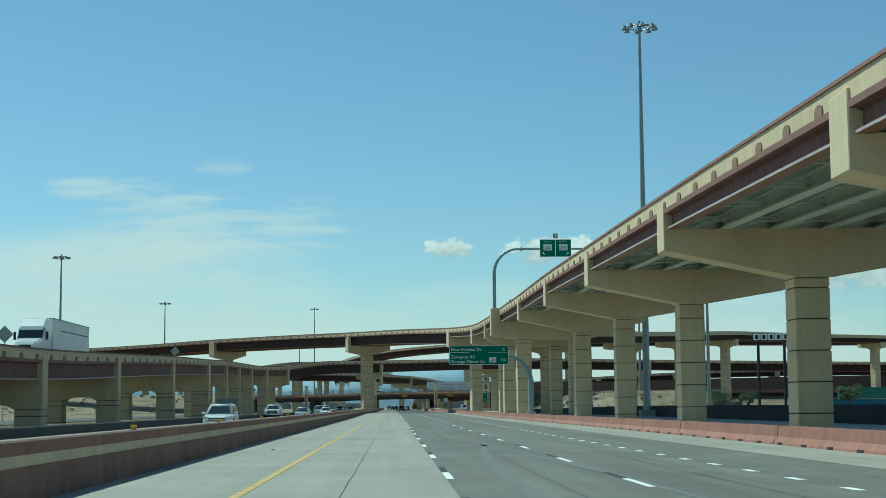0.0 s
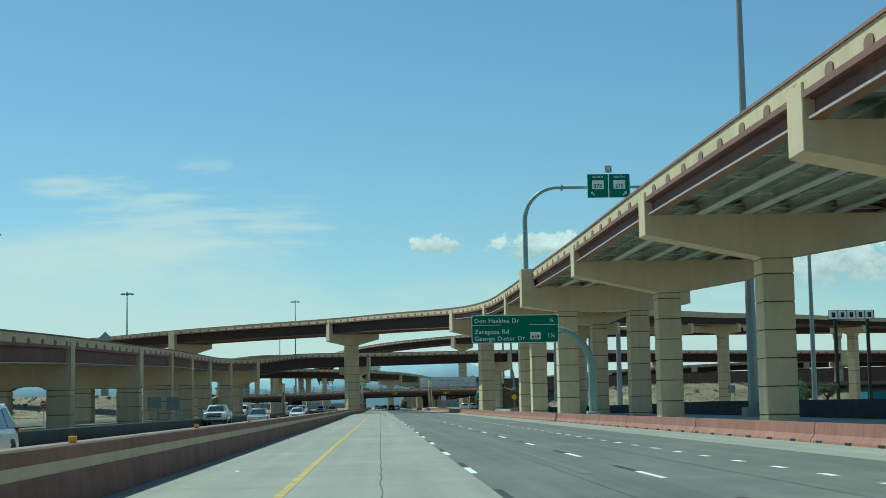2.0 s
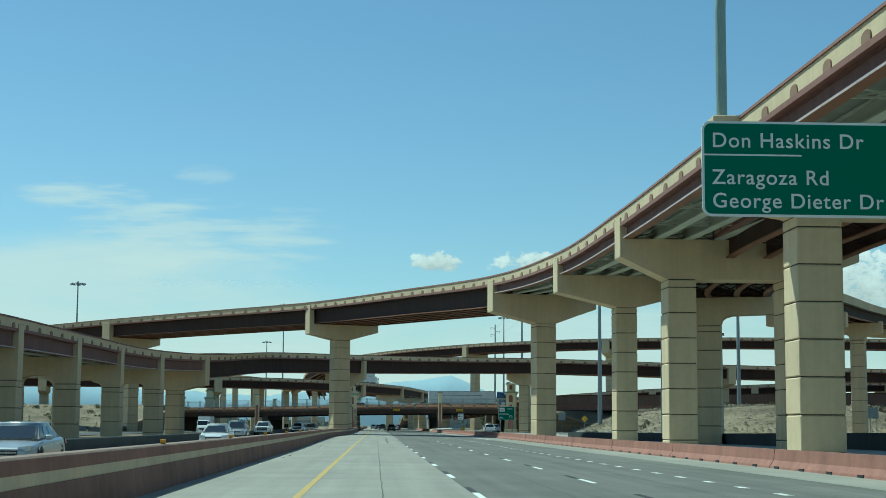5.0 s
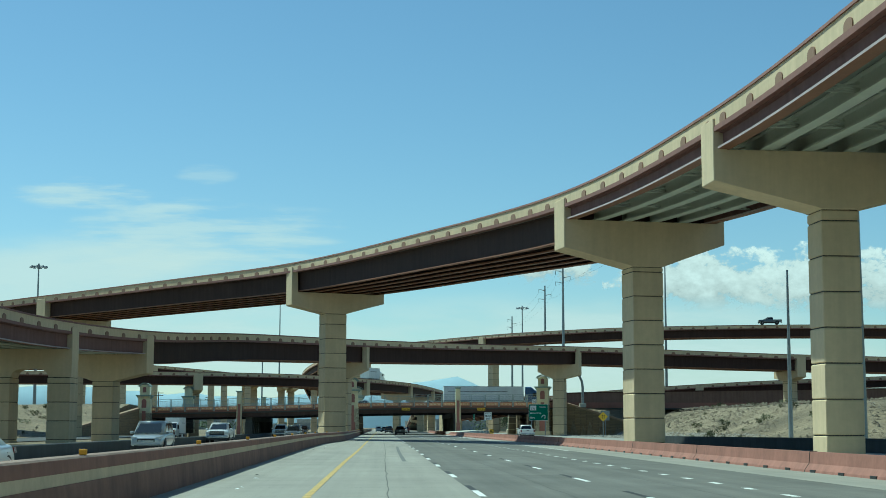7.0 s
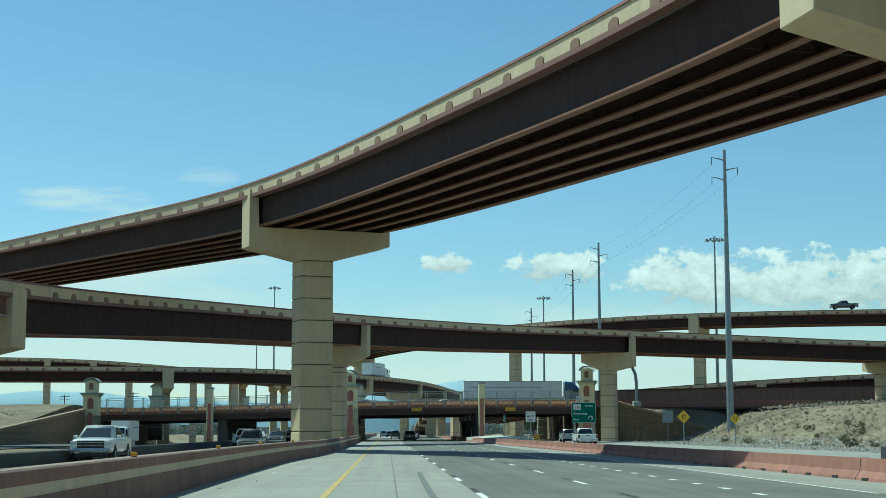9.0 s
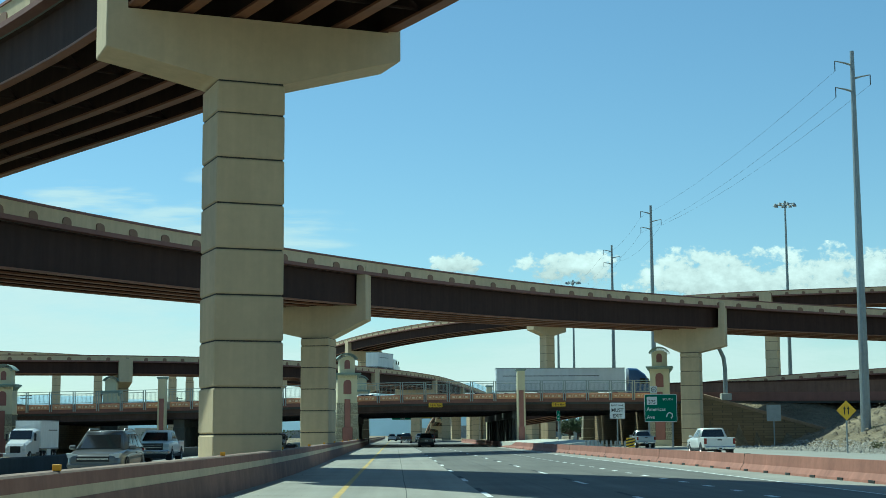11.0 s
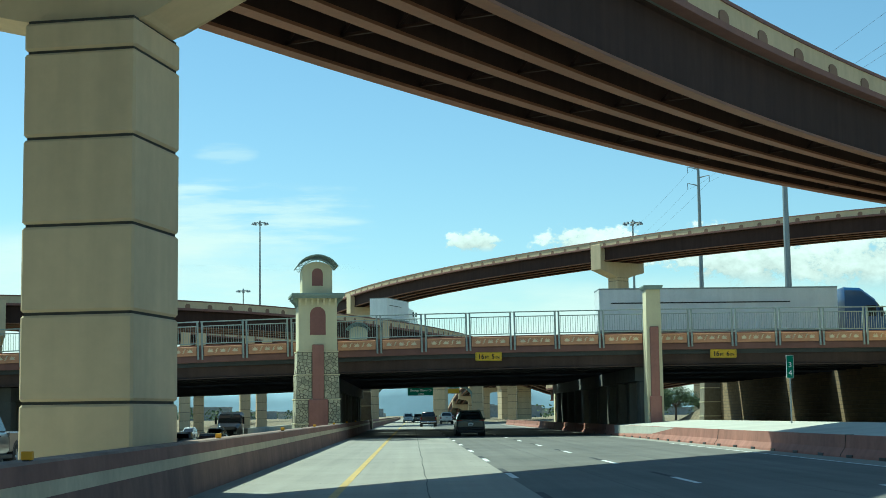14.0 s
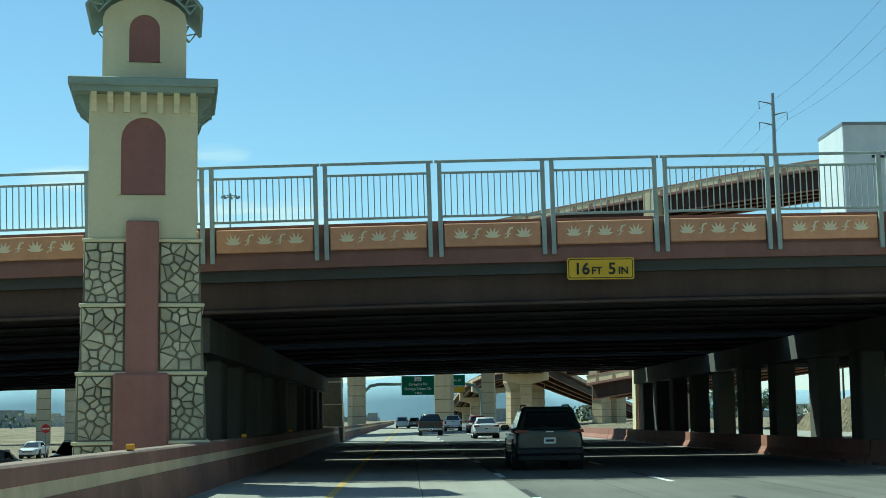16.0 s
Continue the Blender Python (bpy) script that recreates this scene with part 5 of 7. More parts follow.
# ---- masts, poles and wires ----
def high_mast(x, y, top, base=0.0):
    t = thing("high_mast_light", "tall tapered steel light mast with a ring of floodlights", "light mast", pose(x, y, base), "high mast lights")
    part("pole", tube(bmesh.new(), [(0, 0, 0), (0, 0, top * 0.5), (0, 0, top)], [0.48, 0.33, 0.16], 12), GALV, t)
    part("base", boxbm(-0.9, 0.9, -0.9, 0.9, -0.2, 0.8, bevel=0.05), GREYC, t)
    part("ring", tube(bmesh.new(), [(1.5 * math.cos(a), 1.5 * math.sin(a), top - 0.3) for a in (2 * math.pi * k / 12 for k in range(13))], 0.07, 6, False), GALV, t)
    part("hub", tube(bmesh.new(), [(0, 0, top - 0.9), (0, 0, top + 0.5)], [0.35, 0.2], 8), GALV, t)
    for k in range(8):
        a = 2 * math.pi * k / 8
        bm = tube(bmesh.new(), [(0.2 * math.cos(a), 0.2 * math.sin(a), top), (1.9 * math.cos(a), 1.9 * math.sin(a), top - 0.2)], 0.05, 5)
        tube(bm, [(1.95 * math.cos(a), 1.95 * math.sin(a), top - 0.1), (2.0 * math.cos(a), 2.0 * math.sin(a), top - 0.65)], [0.2, 0.42], 8)
        part("floodlight", bm, GALV, t)


for x, y, top in ((32.7, 191, 50.0), (-83.5, 390, 40.2), (-88, 598, 42.5), (-41.6, 829, 54.8), (-54, 900, 42), (78.6, 625, 47.5), (51, 758, 45), (-230, 1000, 48), (120, 330, 40), (77, 469, 50)):
    high_mast(x, y, top)


def power_pole(x, y, top, arms=True, thick=0.55):
    t = thing("power_pole", "tall grey steel power pole with short arms" if arms else "plain grey steel pole beside the gravel verge", "power pole", pose(x, y, 0), "power poles")
    part("pole", tube(bmesh.new(), [(0, 0, -0.1), (0, 0, top)], [thick, thick * 0.4], 12), GALV, t)
    for k, (z, sx) in enumerate(((top - 1.3, -1), (top - 2.8, 1), (top - 4.2, -1)) if arms else ()):
        part("arm", tube(bmesh.new(), [(0, 0, z - 0.25), (sx * 0.9, 0, z), (sx * 1.9, 0, z + 0.2)], [0.13, 0.09, 0.05], 6), GALV, t)
        part("insulator", tube(bmesh.new(), [(sx * 1.9, 0, z + 0.2), (sx * 1.9, 0, z - 0.9)], 0.05, 6), SIGN_BLACK, t)


POLES = ((49.2, 482, 42.3), (47.1, 600, 43.3), (50.2, 673, 45), (50, 790, 44))
for x, y, top in POLES:
    power_pole(x, y, top)
power_pole(36.5, 341, 15.6, False, 0.22)
power_pole(47.0, 222, 26, False, 0.3)
power_pole(46.4, 352, 38, False)
chain = sorted(POLES[:4], key=lambda p: p[1])
for a, b in zip(chain, chain[1:]):
    for dz, sx in ((-2.2, -1), (-3.7, 1), (-5.1, -1)):
        w = bmesh.new()
        pts = [(a[0] + sx * 1.9 + (b[0] - a[0]) * t, a[1] + (b[1] - a[1]) * t, a[2] + dz + (b[2] - a[2]) * t - 10 * t * (1 - t) * 0.5) for t in (k / 12 for k in range(13))]
        tagged(part("power_line", tube(w, pts, 0.012, 4, False), SIGN_BLACK), "thin dark power line sagging between poles", "cable", "power lines")

# brown wall under the low ramp on the far bank
rw = thing("retaining_wall", "dark brown wall under the low ramp on the far bank", "wall", kind="structure")
part("wall_face", prism(bmesh.new(), [(43, 2.0), (43, 9.7), (50, 9.95), (77, 10.4), (100, 10.8), (200, 12.2), (200, 2.0)], "y", 582.6, 583.2), BROWN_WALL, rw)
part("coping", prism(bmesh.new(), [(43, 9.7), (43, 9.95), (50, 10.2), (77, 10.65), (100, 11.05), (200, 12.45), (200, 12.2), (100, 10.8), (77, 10.4), (50, 9.95)], "y", 582.45, 583.35), GIRDER_DARK, rw, "dark coping")

# F6: the ramp that comes down to the highway beyond the overpass
F6 = Line([(110, 770, 13.0), (70, 790, 13.2), (42, 815, 13.2), (24, 845, 13.0), (17.5, 885, 11.6), (15.5, 940, 9.2), (14.6, 1010, 5.6), (14.4, 1090, 1.8), (14.4, 1150, -0.5)])
flyover("tan and brown ramp coming down beside the highway beyond the overpass", F6, [(0, F6.near_y(1040), 1.9, "steel")], 1, 9.5, 4, far_niches=[(2, F6.near_y(1040))])
for x, y, cc, cw in ((70, 790, (4.6,), 3.0), (42, 815, (2.6, 7.6), 3.2), (24, 845, (2.8, 7.8), 4.2), (17.5, 885, (4.6,), 3.4), (15.6, 930, (4.6,), 3.0), (14.9, 980, (4.6,), 2.6)):
    pier("massive tan concrete pier of the ramp beyond the overpass", F6, F6.near(x, y), 1, 9.5, 2.0, 3.0, 4.6, cc, depth=2.6, col_w=cw, col_d=3.0, crown=3.4, end_h=1.2)


# ---- vehicles ----
def paint(name, col, rough=0.28, metal=0.0):
    m = mat(name, col, rough, metal, var=0.04, scale=1.5, fine=20, bump=0.0, spec=0.5)
    m.node_tree.nodes["Principled BSDF"].inputs["Coat Weight"].default_value = 0.6
    m.node_tree.nodes["Principled BSDF"].inputs["Coat Roughness"].default_value = 0.12
    return m


P_GREEN = paint("dark_green_car_paint", (0.022, 0.034, 0.030))
P_WHITE = paint("white_car_paint", (0.72, 0.72, 0.70))
P_BLACK = paint("black_car_paint", (0.012, 0.012, 0.014))
P_SILVER = paint("silver_car_paint", (0.42, 0.44, 0.45), 0.3, 0.5)
P_RED = paint("dark_red_car_paint", (0.16, 0.012, 0.014))
P_BLUE = paint("blue_truck_paint", (0.012, 0.07, 0.22))
P_GREY = paint("grey_car_paint", (0.12, 0.125, 0.13), 0.3, 0.3)
GLASS = mat("dark_tinted_glass", (0.012, 0.015, 0.017), 0.06, var=0.0, bump=0.0, spec=0.6)
GLASS.node_tree.nodes["Principled BSDF"].inputs["IOR"].default_value = 1.5
GLASS.node_tree.nodes["Principled BSDF"].inputs["Specular IOR Level"].default_value = 0.8
TYRE = mat("tyre_rubber", (0.02, 0.02, 0.02), 0.85, var=0.1)
RIM = mat("alloy_rim", (0.35, 0.36, 0.37), 0.35, 0.8, var=0.03)
TRIM = mat("black_plastic_trim", (0.022, 0.022, 0.023), 0.6, var=0.05)
LAMP_RED = mat("red_lamp_lens", (0.17, 0.007, 0.006), 0.2, var=0.0, bump=0, spec=0.6)
LAMP_CLEAR = mat("clear_lamp_lens", (0.62, 0.64, 0.64), 0.15, var=0.0, bump=0, spec=0.6)
CHROME = mat("chrome_bumper", (0.55, 0.56, 0.57), 0.18, 0.9, var=0.02, bump=0)
TRAILER = mat("white_trailer_skin", (0.80, 0.81, 0.80), 0.5, var=0.05, scale=0.6, streak=0.08)


def wheel_meshes(r, w):
    bm = bmesh.new()
    prof = [(-w / 2, r * 0.62), (-w / 2, r * 0.93), (-w * 0.38, r), (w * 0.38, r), (w / 2, r * 0.93), (w / 2, r * 0.62)]
    n = 20
    rings = [[bm.verts.new((x, q * math.cos(2 * math.pi * k / n), q * math.sin(2 * math.pi * k / n))) for x, q in prof] for k in range(n)]
    for a, b in zip(rings, rings[1:] + rings[:1]):
        for k in range(len(prof)):
            bm.faces.new((a[k], a[(k + 1) % len(prof)], b[(k + 1) % len(prof)], b[k]))
    ty = mesh_of("tyre", bm, TYRE)
    bm = bmesh.new()
    tube(bm, [(-w * 0.40, 0, 0), (w * 0.40, 0, 0)], r * 0.62, 16)
    for k in range(5):
        a = 2 * math.pi * k / 5
        box(bm, -w * 0.46, w * 0.46, r * 0.05 * math.cos(a) - 0.03, r * 0.05 * math.cos(a) + 0.03, 0, r * 0.01)
        tube(bm, [(w * 0.44, 0, 0), (w * 0.44, r * 0.58 * math.cos(a), r * 0.58 * math.sin(a))], r * 0.09, 5)
        tube(bm, [(-w * 0.44, 0, 0), (-w * 0.44, r * 0.58 * math.cos(a), r * 0.58 * math.sin(a))], r * 0.09, 5)
    return ty, mesh_of("rim", bm, RIM)


WHEELS = {}


def wheels(parent, xs, ys, r, w):
    key = (r, w)
    if key not in WHEELS:
        WHEELS[key] = wheel_meshes(r, w)
    for y in ys:
        for x in xs:
            t = part("wheel", WHEELS[key][0], None, parent, "black tyre", m=pose(x, y, r))
            part("rim", WHEELS[key][1], None, t, "alloy rim")


def loft(bm, sections):
    """Skins closed rings of points, with capped ends."""
    rings = [[bm.verts.new(p) for p in s] for s in sections]
    n = len(rings[0])
    for a, b in zip(rings, rings[1:]):
        for k in range(n):
            bm.faces.new((a[k], a[(k + 1) % n], b[(k + 1) % n], b[k]))
    bm.faces.new(rings[0][::-1])
    bm.faces.new(rings[-1])
    return bm


def shell(stations, arches=()):
    """A car's lower body: stations of (y, half width, sill z, shoulder z, top z)."""
    secs = []
    for y, w, z0, z1, z2 in stations:
        secs.append([(-w * 0.90, y, z0), (-w, y, z0 + (z1 - z0) * 0.35), (-w * 0.995, y, z1), (-w * 0.93, y, z2 - 0.03), (-w * 0.80, y, z2), (0, y, z2 + 0.015), (w * 0.80, y, z2), (w * 0.93, y, z2 - 0.03), (w * 0.995, y, z1), (w, y, z0 + (z1 - z0) * 0.35), (w * 0.90, y, z0), (0, y, z0)])
    bm = loft(bmesh.new(), secs)
    for f in bm.faces:
        f.smooth = True
    return bm


def soften(ob, levels=2):
    """Rounds a lofted body."""
    sub = ob.modifiers.new("round", "SUBSURF")
    sub.levels = sub.render_levels = levels
    return ob


def hull(y0, y1, wb, zb, t0, t1, wt, zt):
    """The corners of a cabin: below from y0 to y1, above from t0 to t1."""
    low = [Vector(v) for v in ((-wb, y0, zb), (wb, y0, zb), (wb * 0.94, y1, zb - 0.03), (-wb * 0.94, y1, zb - 0.03))]
    top = [Vector(v) for v in ((-wt, t0, zt), (wt, t0, zt), (wt * 0.97, t1, zt - 0.02), (-wt * 0.97, t1, zt - 0.02))]
    return low, top


def cabin_shell(low, top):
    """The painted cabin, with a slightly domed roof and rounded edges."""
    bm = bmesh.new()
    a, b = [bm.verts.new(v) for v in low], [bm.verts.new(v) for v in top]
    for k in range(4):
        bm.faces.new((a[k], a[(k + 1) % 4], b[(k + 1) % 4], b[k]))
    roof = bm.faces.new(b)
    bm.faces.new(a[::-1])
    bmesh.ops.inset_region(bm, faces=[roof], thickness=0.22, depth=0.0)
    bmesh.ops.translate(bm, verts=roof.verts[:], vec=(0, 0, 0.045))
    bmesh.ops.bevel(bm, geom=[e for e in bm.edges if e.calc_face_angle(0) > 0.35], offset=0.05, segments=2, affect="EDGES")
    for f in bm.faces:
        f.smooth = True
    return bm


def pane(low, top, side, u0, u1, v0, v1, lift=0.012):
    """A thin pane on one side of the cabin (0 tail, 1 right, 2 nose, 3 left), between shares u along it and v up it."""
    a, b, c, d = low[side], low[(side + 1) % 4], top[(side + 1) % 4], top[side]
    n = (b - a).cross(d - a).normalized()
    mid = sum((low[k] for k in range(4)), Vector()) / 4
    if n.dot((a + b) / 2 - mid) < 0:
        n = -n
    def at(u, v, o):
        return (a.lerp(b, u)).lerp(d.lerp(c, u), v) + n * o
    bm = bmesh.new()
    e = 0.03
    ring = [(u0, v0 + e), (u0 + e, v0), (u1 - e, v0), (u1, v0 + e), (u1, v1 - e), (u1 - e, v1), (u0 + e, v1), (u0, v1 - e)]
    lo, hi = [bm.verts.new(at(u, v, -0.02)) for u, v in ring], [bm.verts.new(at(u, v, lift)) for u, v in ring]
    for k in range(8):
        bm.faces.new((lo[k], lo[(k + 1) % 8], hi[(k + 1) % 8], hi[k]))
    bm.faces.new(hi)
    return bm


def windows(v, low, top, splits):
    """Windscreen, rear window and side windows, each a pane of dark glass."""
    part("windscreen", pane(low, top, 2, 0.09, 0.91, 0.10, 0.86), GLASS, v, "dark windscreen")
    part("rear_window", pane(low, top, 0, 0.09, 0.91, 0.12, 0.92), GLASS, v, "dark rear window")
    for side in (1, 3):
        for a, b in splits:
            u0, u1 = (a, b) if side == 1 else (1 - b, 1 - a)
            part("side_window", pane(low, top, side, u0, u1, 0.10, 0.88), GLASS, v)


def block(sx, x0, x1, y0, y1, z0, z1, bevel=0.0):
    return boxbm(min(sx * x0, sx * x1), max(sx * x0, sx * x1), y0, y1, z0, z1, bevel=bevel)


def running_gear(v, w, ys, r, tyre):
    """Dark wheel wells with the wheels in them."""
    for y in ys:
        for sx in (-1, 1):
            part("wheel_well", tube(bmesh.new(), [(sx * (w - 0.30), y, r + 0.03), (sx * (w + 0.006), y, r + 0.03)], r + 0.075, 18), TRIM, v, "dark wheel well")
    wheels(v, (-(w - tyre / 2 + 0.02), w - tyre / 2 + 0.02), ys, r, tyre)


def tail(v, w, lamp_z, lamp_h, lamp_w, plate_z, bumper, lower):
    """The rear of a car: lamps, plate, bumper and lower cladding, at y = 0."""
    for sx in (-1, 1):
        part("tail_lamp", prism(bmesh.new(), [(sx * (w - lamp_w), lamp_z + 0.02), (sx * (w + 0.005), lamp_z), (sx * (w - 0.02), lamp_z + lamp_h), (sx * (w - lamp_w), lamp_z + lamp_h * 0.8)], "y", -0.015, 0.22), LAMP_RED, v, "red tail lamp")
        part("reflector", block(sx, w - 0.28, w - 0.06, -0.055, 0.02, 0.50, 0.54), LAMP_RED, v)
    part("number_plate", boxbm(-0.16, 0.16, -0.035, 0.02, plate_z, plate_z + 0.16), SIGN_WHITE, v, "white number plate")
    part("plate_bar", boxbm(-0.11, 0.11, -0.040, -0.035, plate_z + 0.05, plate_z + 0.11), SIGN_BLACK, v)
    part("rear_bumper", boxbm(-w * 0.96, w * 0.96, -0.07, 0.22, 0.40, 0.60, bevel=0.05), bumper, v)
    part("lower_cladding", boxbm(-w * 0.90, w * 0.90, -0.03, 0.25, 0.24, 0.42, bevel=0.04), lower, v, "black lower cladding")


def nose(v, w, L, lamp_z, grille, bumper_mat):
    """The front of a car: lamps, grille, bumper and lower intake, at y = L. grille: half width, z0, z1."""
    for sx in (-1, 1):
        part("headlamp", prism(bmesh.new(), [(sx * (w - 0.42), lamp_z - 0.03), (sx * (w - 0.10), lamp_z - 0.06), (sx * (w - 0.04), lamp_z + 0.10), (sx * (w - 0.40), lamp_z + 0.06)], "y", L - 0.36, L - 0.04), LAMP_CLEAR, v, "clear headlamp")
    part("grille", boxbm(-grille[0], grille[0], L - 0.10, L + 0.012, grille[1], grille[2], bevel=0.015), TRIM, v, "black grille")
    part("grille_bar", boxbm(-grille[0] * 0.95, grille[0] * 0.95, L - 0.02, L + 0.022, (grille[1] + grille[2]) / 2 - 0.02, (grille[1] + grille[2]) / 2 + 0.025), CHROME, v, "chrome grille bar")
    part("front_bumper", boxbm(-w * 0.92, w * 0.92, L - 0.22, L + 0.03, grille[1] - 0.20, grille[1] - 0.03, bevel=0.05), bumper_mat, v)
    part("intake", boxbm(-w * 0.74, w * 0.74, L - 0.16, L + 0.01, grille[1] - 0.36, grille[1] - 0.21, bevel=0.02), TRIM, v, "black lower intake")


def sides(v, w, L, colour, mirror_y, mirror_z, sill=0.24):
    """Mirrors, door seams, handles and dark sills."""
    for sx in (-1, 1):
        part("mirror", block(sx, w * 0.93, w + 0.17, mirror_y, mirror_y + 0.13, mirror_z, mirror_z + 0.15, bevel=0.04), colour, v)
        part("sill", block(sx, w - 0.10, w - 0.005, 1.3, L - 1.4, sill - 0.04, sill + 0.10, bevel=0.02), TRIM, v, "black sill")
        for y in (mirror_y - 0.25, mirror_y - 1.20):
            part("door_handle", block(sx, w - 0.03, w + 0.015, y - 0.85, y - 0.68, mirror_z - 0.13, mirror_z - 0.10), colour, v)


def vehicle(kind, x, y, heading, colour, label, z=0.0):
    """A car whose tail (heading +1) or nose (heading -1) is at y."""
    L = {"sedan": 4.75, "suv": 4.65, "pickup": 5.8, "van": 5.1}[kind]
    m = pose(x, y, z) if heading > 0 else pose(x, y, z, 0, 0, 180) @ Matrix.Translation((0, -L, 0))
    if abs(heading) != 1:
        m = pose(x, y, z, 0, 0, heading)
    v = thing({"sedan": "sedan", "suv": "suv", "pickup": "pickup_truck", "van": "minivan"}[kind], label, "car" if kind != "pickup" else "pickup truck", m, "traffic")
    if kind == "suv":
        w = 0.93
        soften(part("body", shell([(0.0, 0.80, 0.44, 0.76, 1.02), (0.02, 0.88, 0.34, 0.78, 1.08), (0.35, 0.93, 0.28, 0.80, 1.11), (1.2, 0.95, 0.26, 0.80, 1.11), (3.0, 0.95, 0.26, 0.79, 1.08), (3.6, 0.94, 0.26, 0.76, 1.04), (4.3, 0.89, 0.28, 0.72, 0.96), (4.63, 0.80, 0.32, 0.66, 0.88), (4.67, 0.68, 0.42, 0.62, 0.80)]), colour, v))
        low, top = hull(0.04, 3.55, 0.87, 1.05, 0.48, 2.62, 0.66, 1.62)
        part("cabin", cabin_shell(low, top), colour, v, "painted cabin and roof")
        windows(v, low, top, ((0.10, 0.29), (0.32, 0.55), (0.58, 0.80)))
        part("spoiler", prism(bmesh.new(), [(0.30, 1.60), (0.70, 1.66), (0.70, 1.62), (0.34, 1.555)], "x", -0.60, 0.60), colour, v)
        for sx in (-1, 1):
            part("roof_rail", tube(bmesh.new(), [(sx * 0.58, 0.62, 1.62), (sx * 0.58, 0.72, 1.71), (sx * 0.58, 2.3, 1.71), (sx * 0.58, 2.45, 1.62)], 0.02, 6), GALV, v, "grey roof rail")
        part("rear_wiper", tube(bmesh.new(), [(0, 0.05, 1.12), (-0.30, 0.10, 1.20)], 0.012, 5), TRIM, v)
        part("badge", boxbm(-0.10, 0.10, -0.02, 0.03, 1.00, 1.025), CHROME, v)
        tail(v, 0.90, 0.98, 0.09, 0.36, 0.70, TRIM, TRIM)
        nose(v, 0.90, 4.66, 0.84, (0.52, 0.66, 0.84), colour)
        sides(v, w, L, colour, 2.95, 1.04)
        running_gear(v, w, (0.95, 3.65), 0.36, 0.24)
    elif kind == "sedan":
        w = 0.90
        soften(part("body", shell([(0.0, 0.74, 0.42, 0.68, 0.92), (0.02, 0.84, 0.32, 0.70, 1.00), (0.45, 0.91, 0.25, 0.70, 1.03), (1.2, 0.93, 0.22, 0.70, 1.02), (2.8, 0.93, 0.22, 0.69, 0.98), (3.5, 0.92, 0.22, 0.66, 0.92), (4.3, 0.87, 0.24, 0.60, 0.80), (4.70, 0.78, 0.28, 0.56, 0.72), (4.76, 0.66, 0.36, 0.52, 0.64)]), colour, v))
        low, top = hull(0.62, 3.60, 0.84, 0.95, 1.42, 2.62, 0.60, 1.40)
        part("cabin", cabin_shell(low, top), colour, v, "painted cabin and roof")
        windows(v, low, top, ((0.24, 0.48), (0.51, 0.78)))
        tail(v, 0.86, 0.80, 0.13, 0.36, 0.62, colour, TRIM)
        nose(v, 0.87, 4.75, 0.68, (0.46, 0.50, 0.66), colour)
        sides(v, w, L, colour, 2.95, 0.93, 0.22)
        running_gear(v, w, (0.95, 3.75), 0.33, 0.22)
    elif kind == "van":
        w = 0.97
        soften(part("body", shell([(0.0, 0.86, 0.42, 0.80, 1.05), (0.02, 0.94, 0.34, 0.82, 1.10), (0.4, 0.99, 0.28, 0.82, 1.12), (1.2, 1.0, 0.26, 0.82, 1.12), (3.4, 1.0, 0.26, 0.81, 1.09), (4.1, 0.98, 0.26, 0.76, 1.02), (4.75, 0.92, 0.28, 0.70, 0.92), (5.06, 0.84, 0.33, 0.64, 0.82), (5.12, 0.72, 0.40, 0.60, 0.74)]), colour, v))
        low, top = hull(0.05, 4.25, 0.92, 1.05, 0.30, 3.15, 0.76, 1.74)
        part("cabin", cabin_shell(low, top), colour, v, "painted cabin and roof")
        windows(v, low, top, ((0.05, 0.28), (0.31, 0.55), (0.58, 0.82)))
        tail(v, 0.94, 0.98, 0.30, 0.16, 0.74, colour, TRIM)
        nose(v, 0.93, 5.1, 0.80, (0.50, 0.58, 0.76), colour)
        sides(v, w, L, colour, 3.65, 1.04)
        running_gear(v, w, (1.0, 4.05), 0.35, 0.23)
    else:
        w = 1.0
        soften(part("body", shell([(1.98, 0.98, 0.46, 0.88, 1.20), (2.02, 1.02, 0.44, 0.88, 1.23), (2.5, 1.03, 0.42, 0.88, 1.24), (4.2, 1.03, 0.42, 0.88, 1.24), (4.6, 1.02, 0.42, 0.88, 1.21), (5.5, 1.0, 0.44, 0.88, 1.17), (5.76, 0.97, 0.48, 0.86, 1.12), (5.82, 0.92, 0.54, 0.82, 1.04)]), colour, v))
        bm = bmesh.new()
        for sx in (-1, 1):
            box(bm, min(sx * 0.86, sx * 1.0), max(sx * 0.86, sx * 1.0), 0.06, 2.02, 0.56, 1.20, bevel=0.03)
        box(bm, -0.86, 0.86, 0.2, 2.0, 0.60, 0.72)
        part("bed", bm, colour, v, "open truck bed")
        part("tailgate", boxbm(-0.92, 0.92, 0.0, 0.09, 0.62, 1.20, bevel=0.03), colour, v)
        part("gate_handle", boxbm(-0.14, 0.14, -0.02, 0.02, 1.02, 1.10), TRIM, v)
        low, top = hull(2.05, 4.66, 0.94, 1.18, 2.25, 3.62, 0.72, 1.77)
        part("cabin", cabin_shell(low, top), colour, v, "painted cabin and roof")
        windows(v, low, top, ((0.06, 0.34), (0.38, 0.72)))
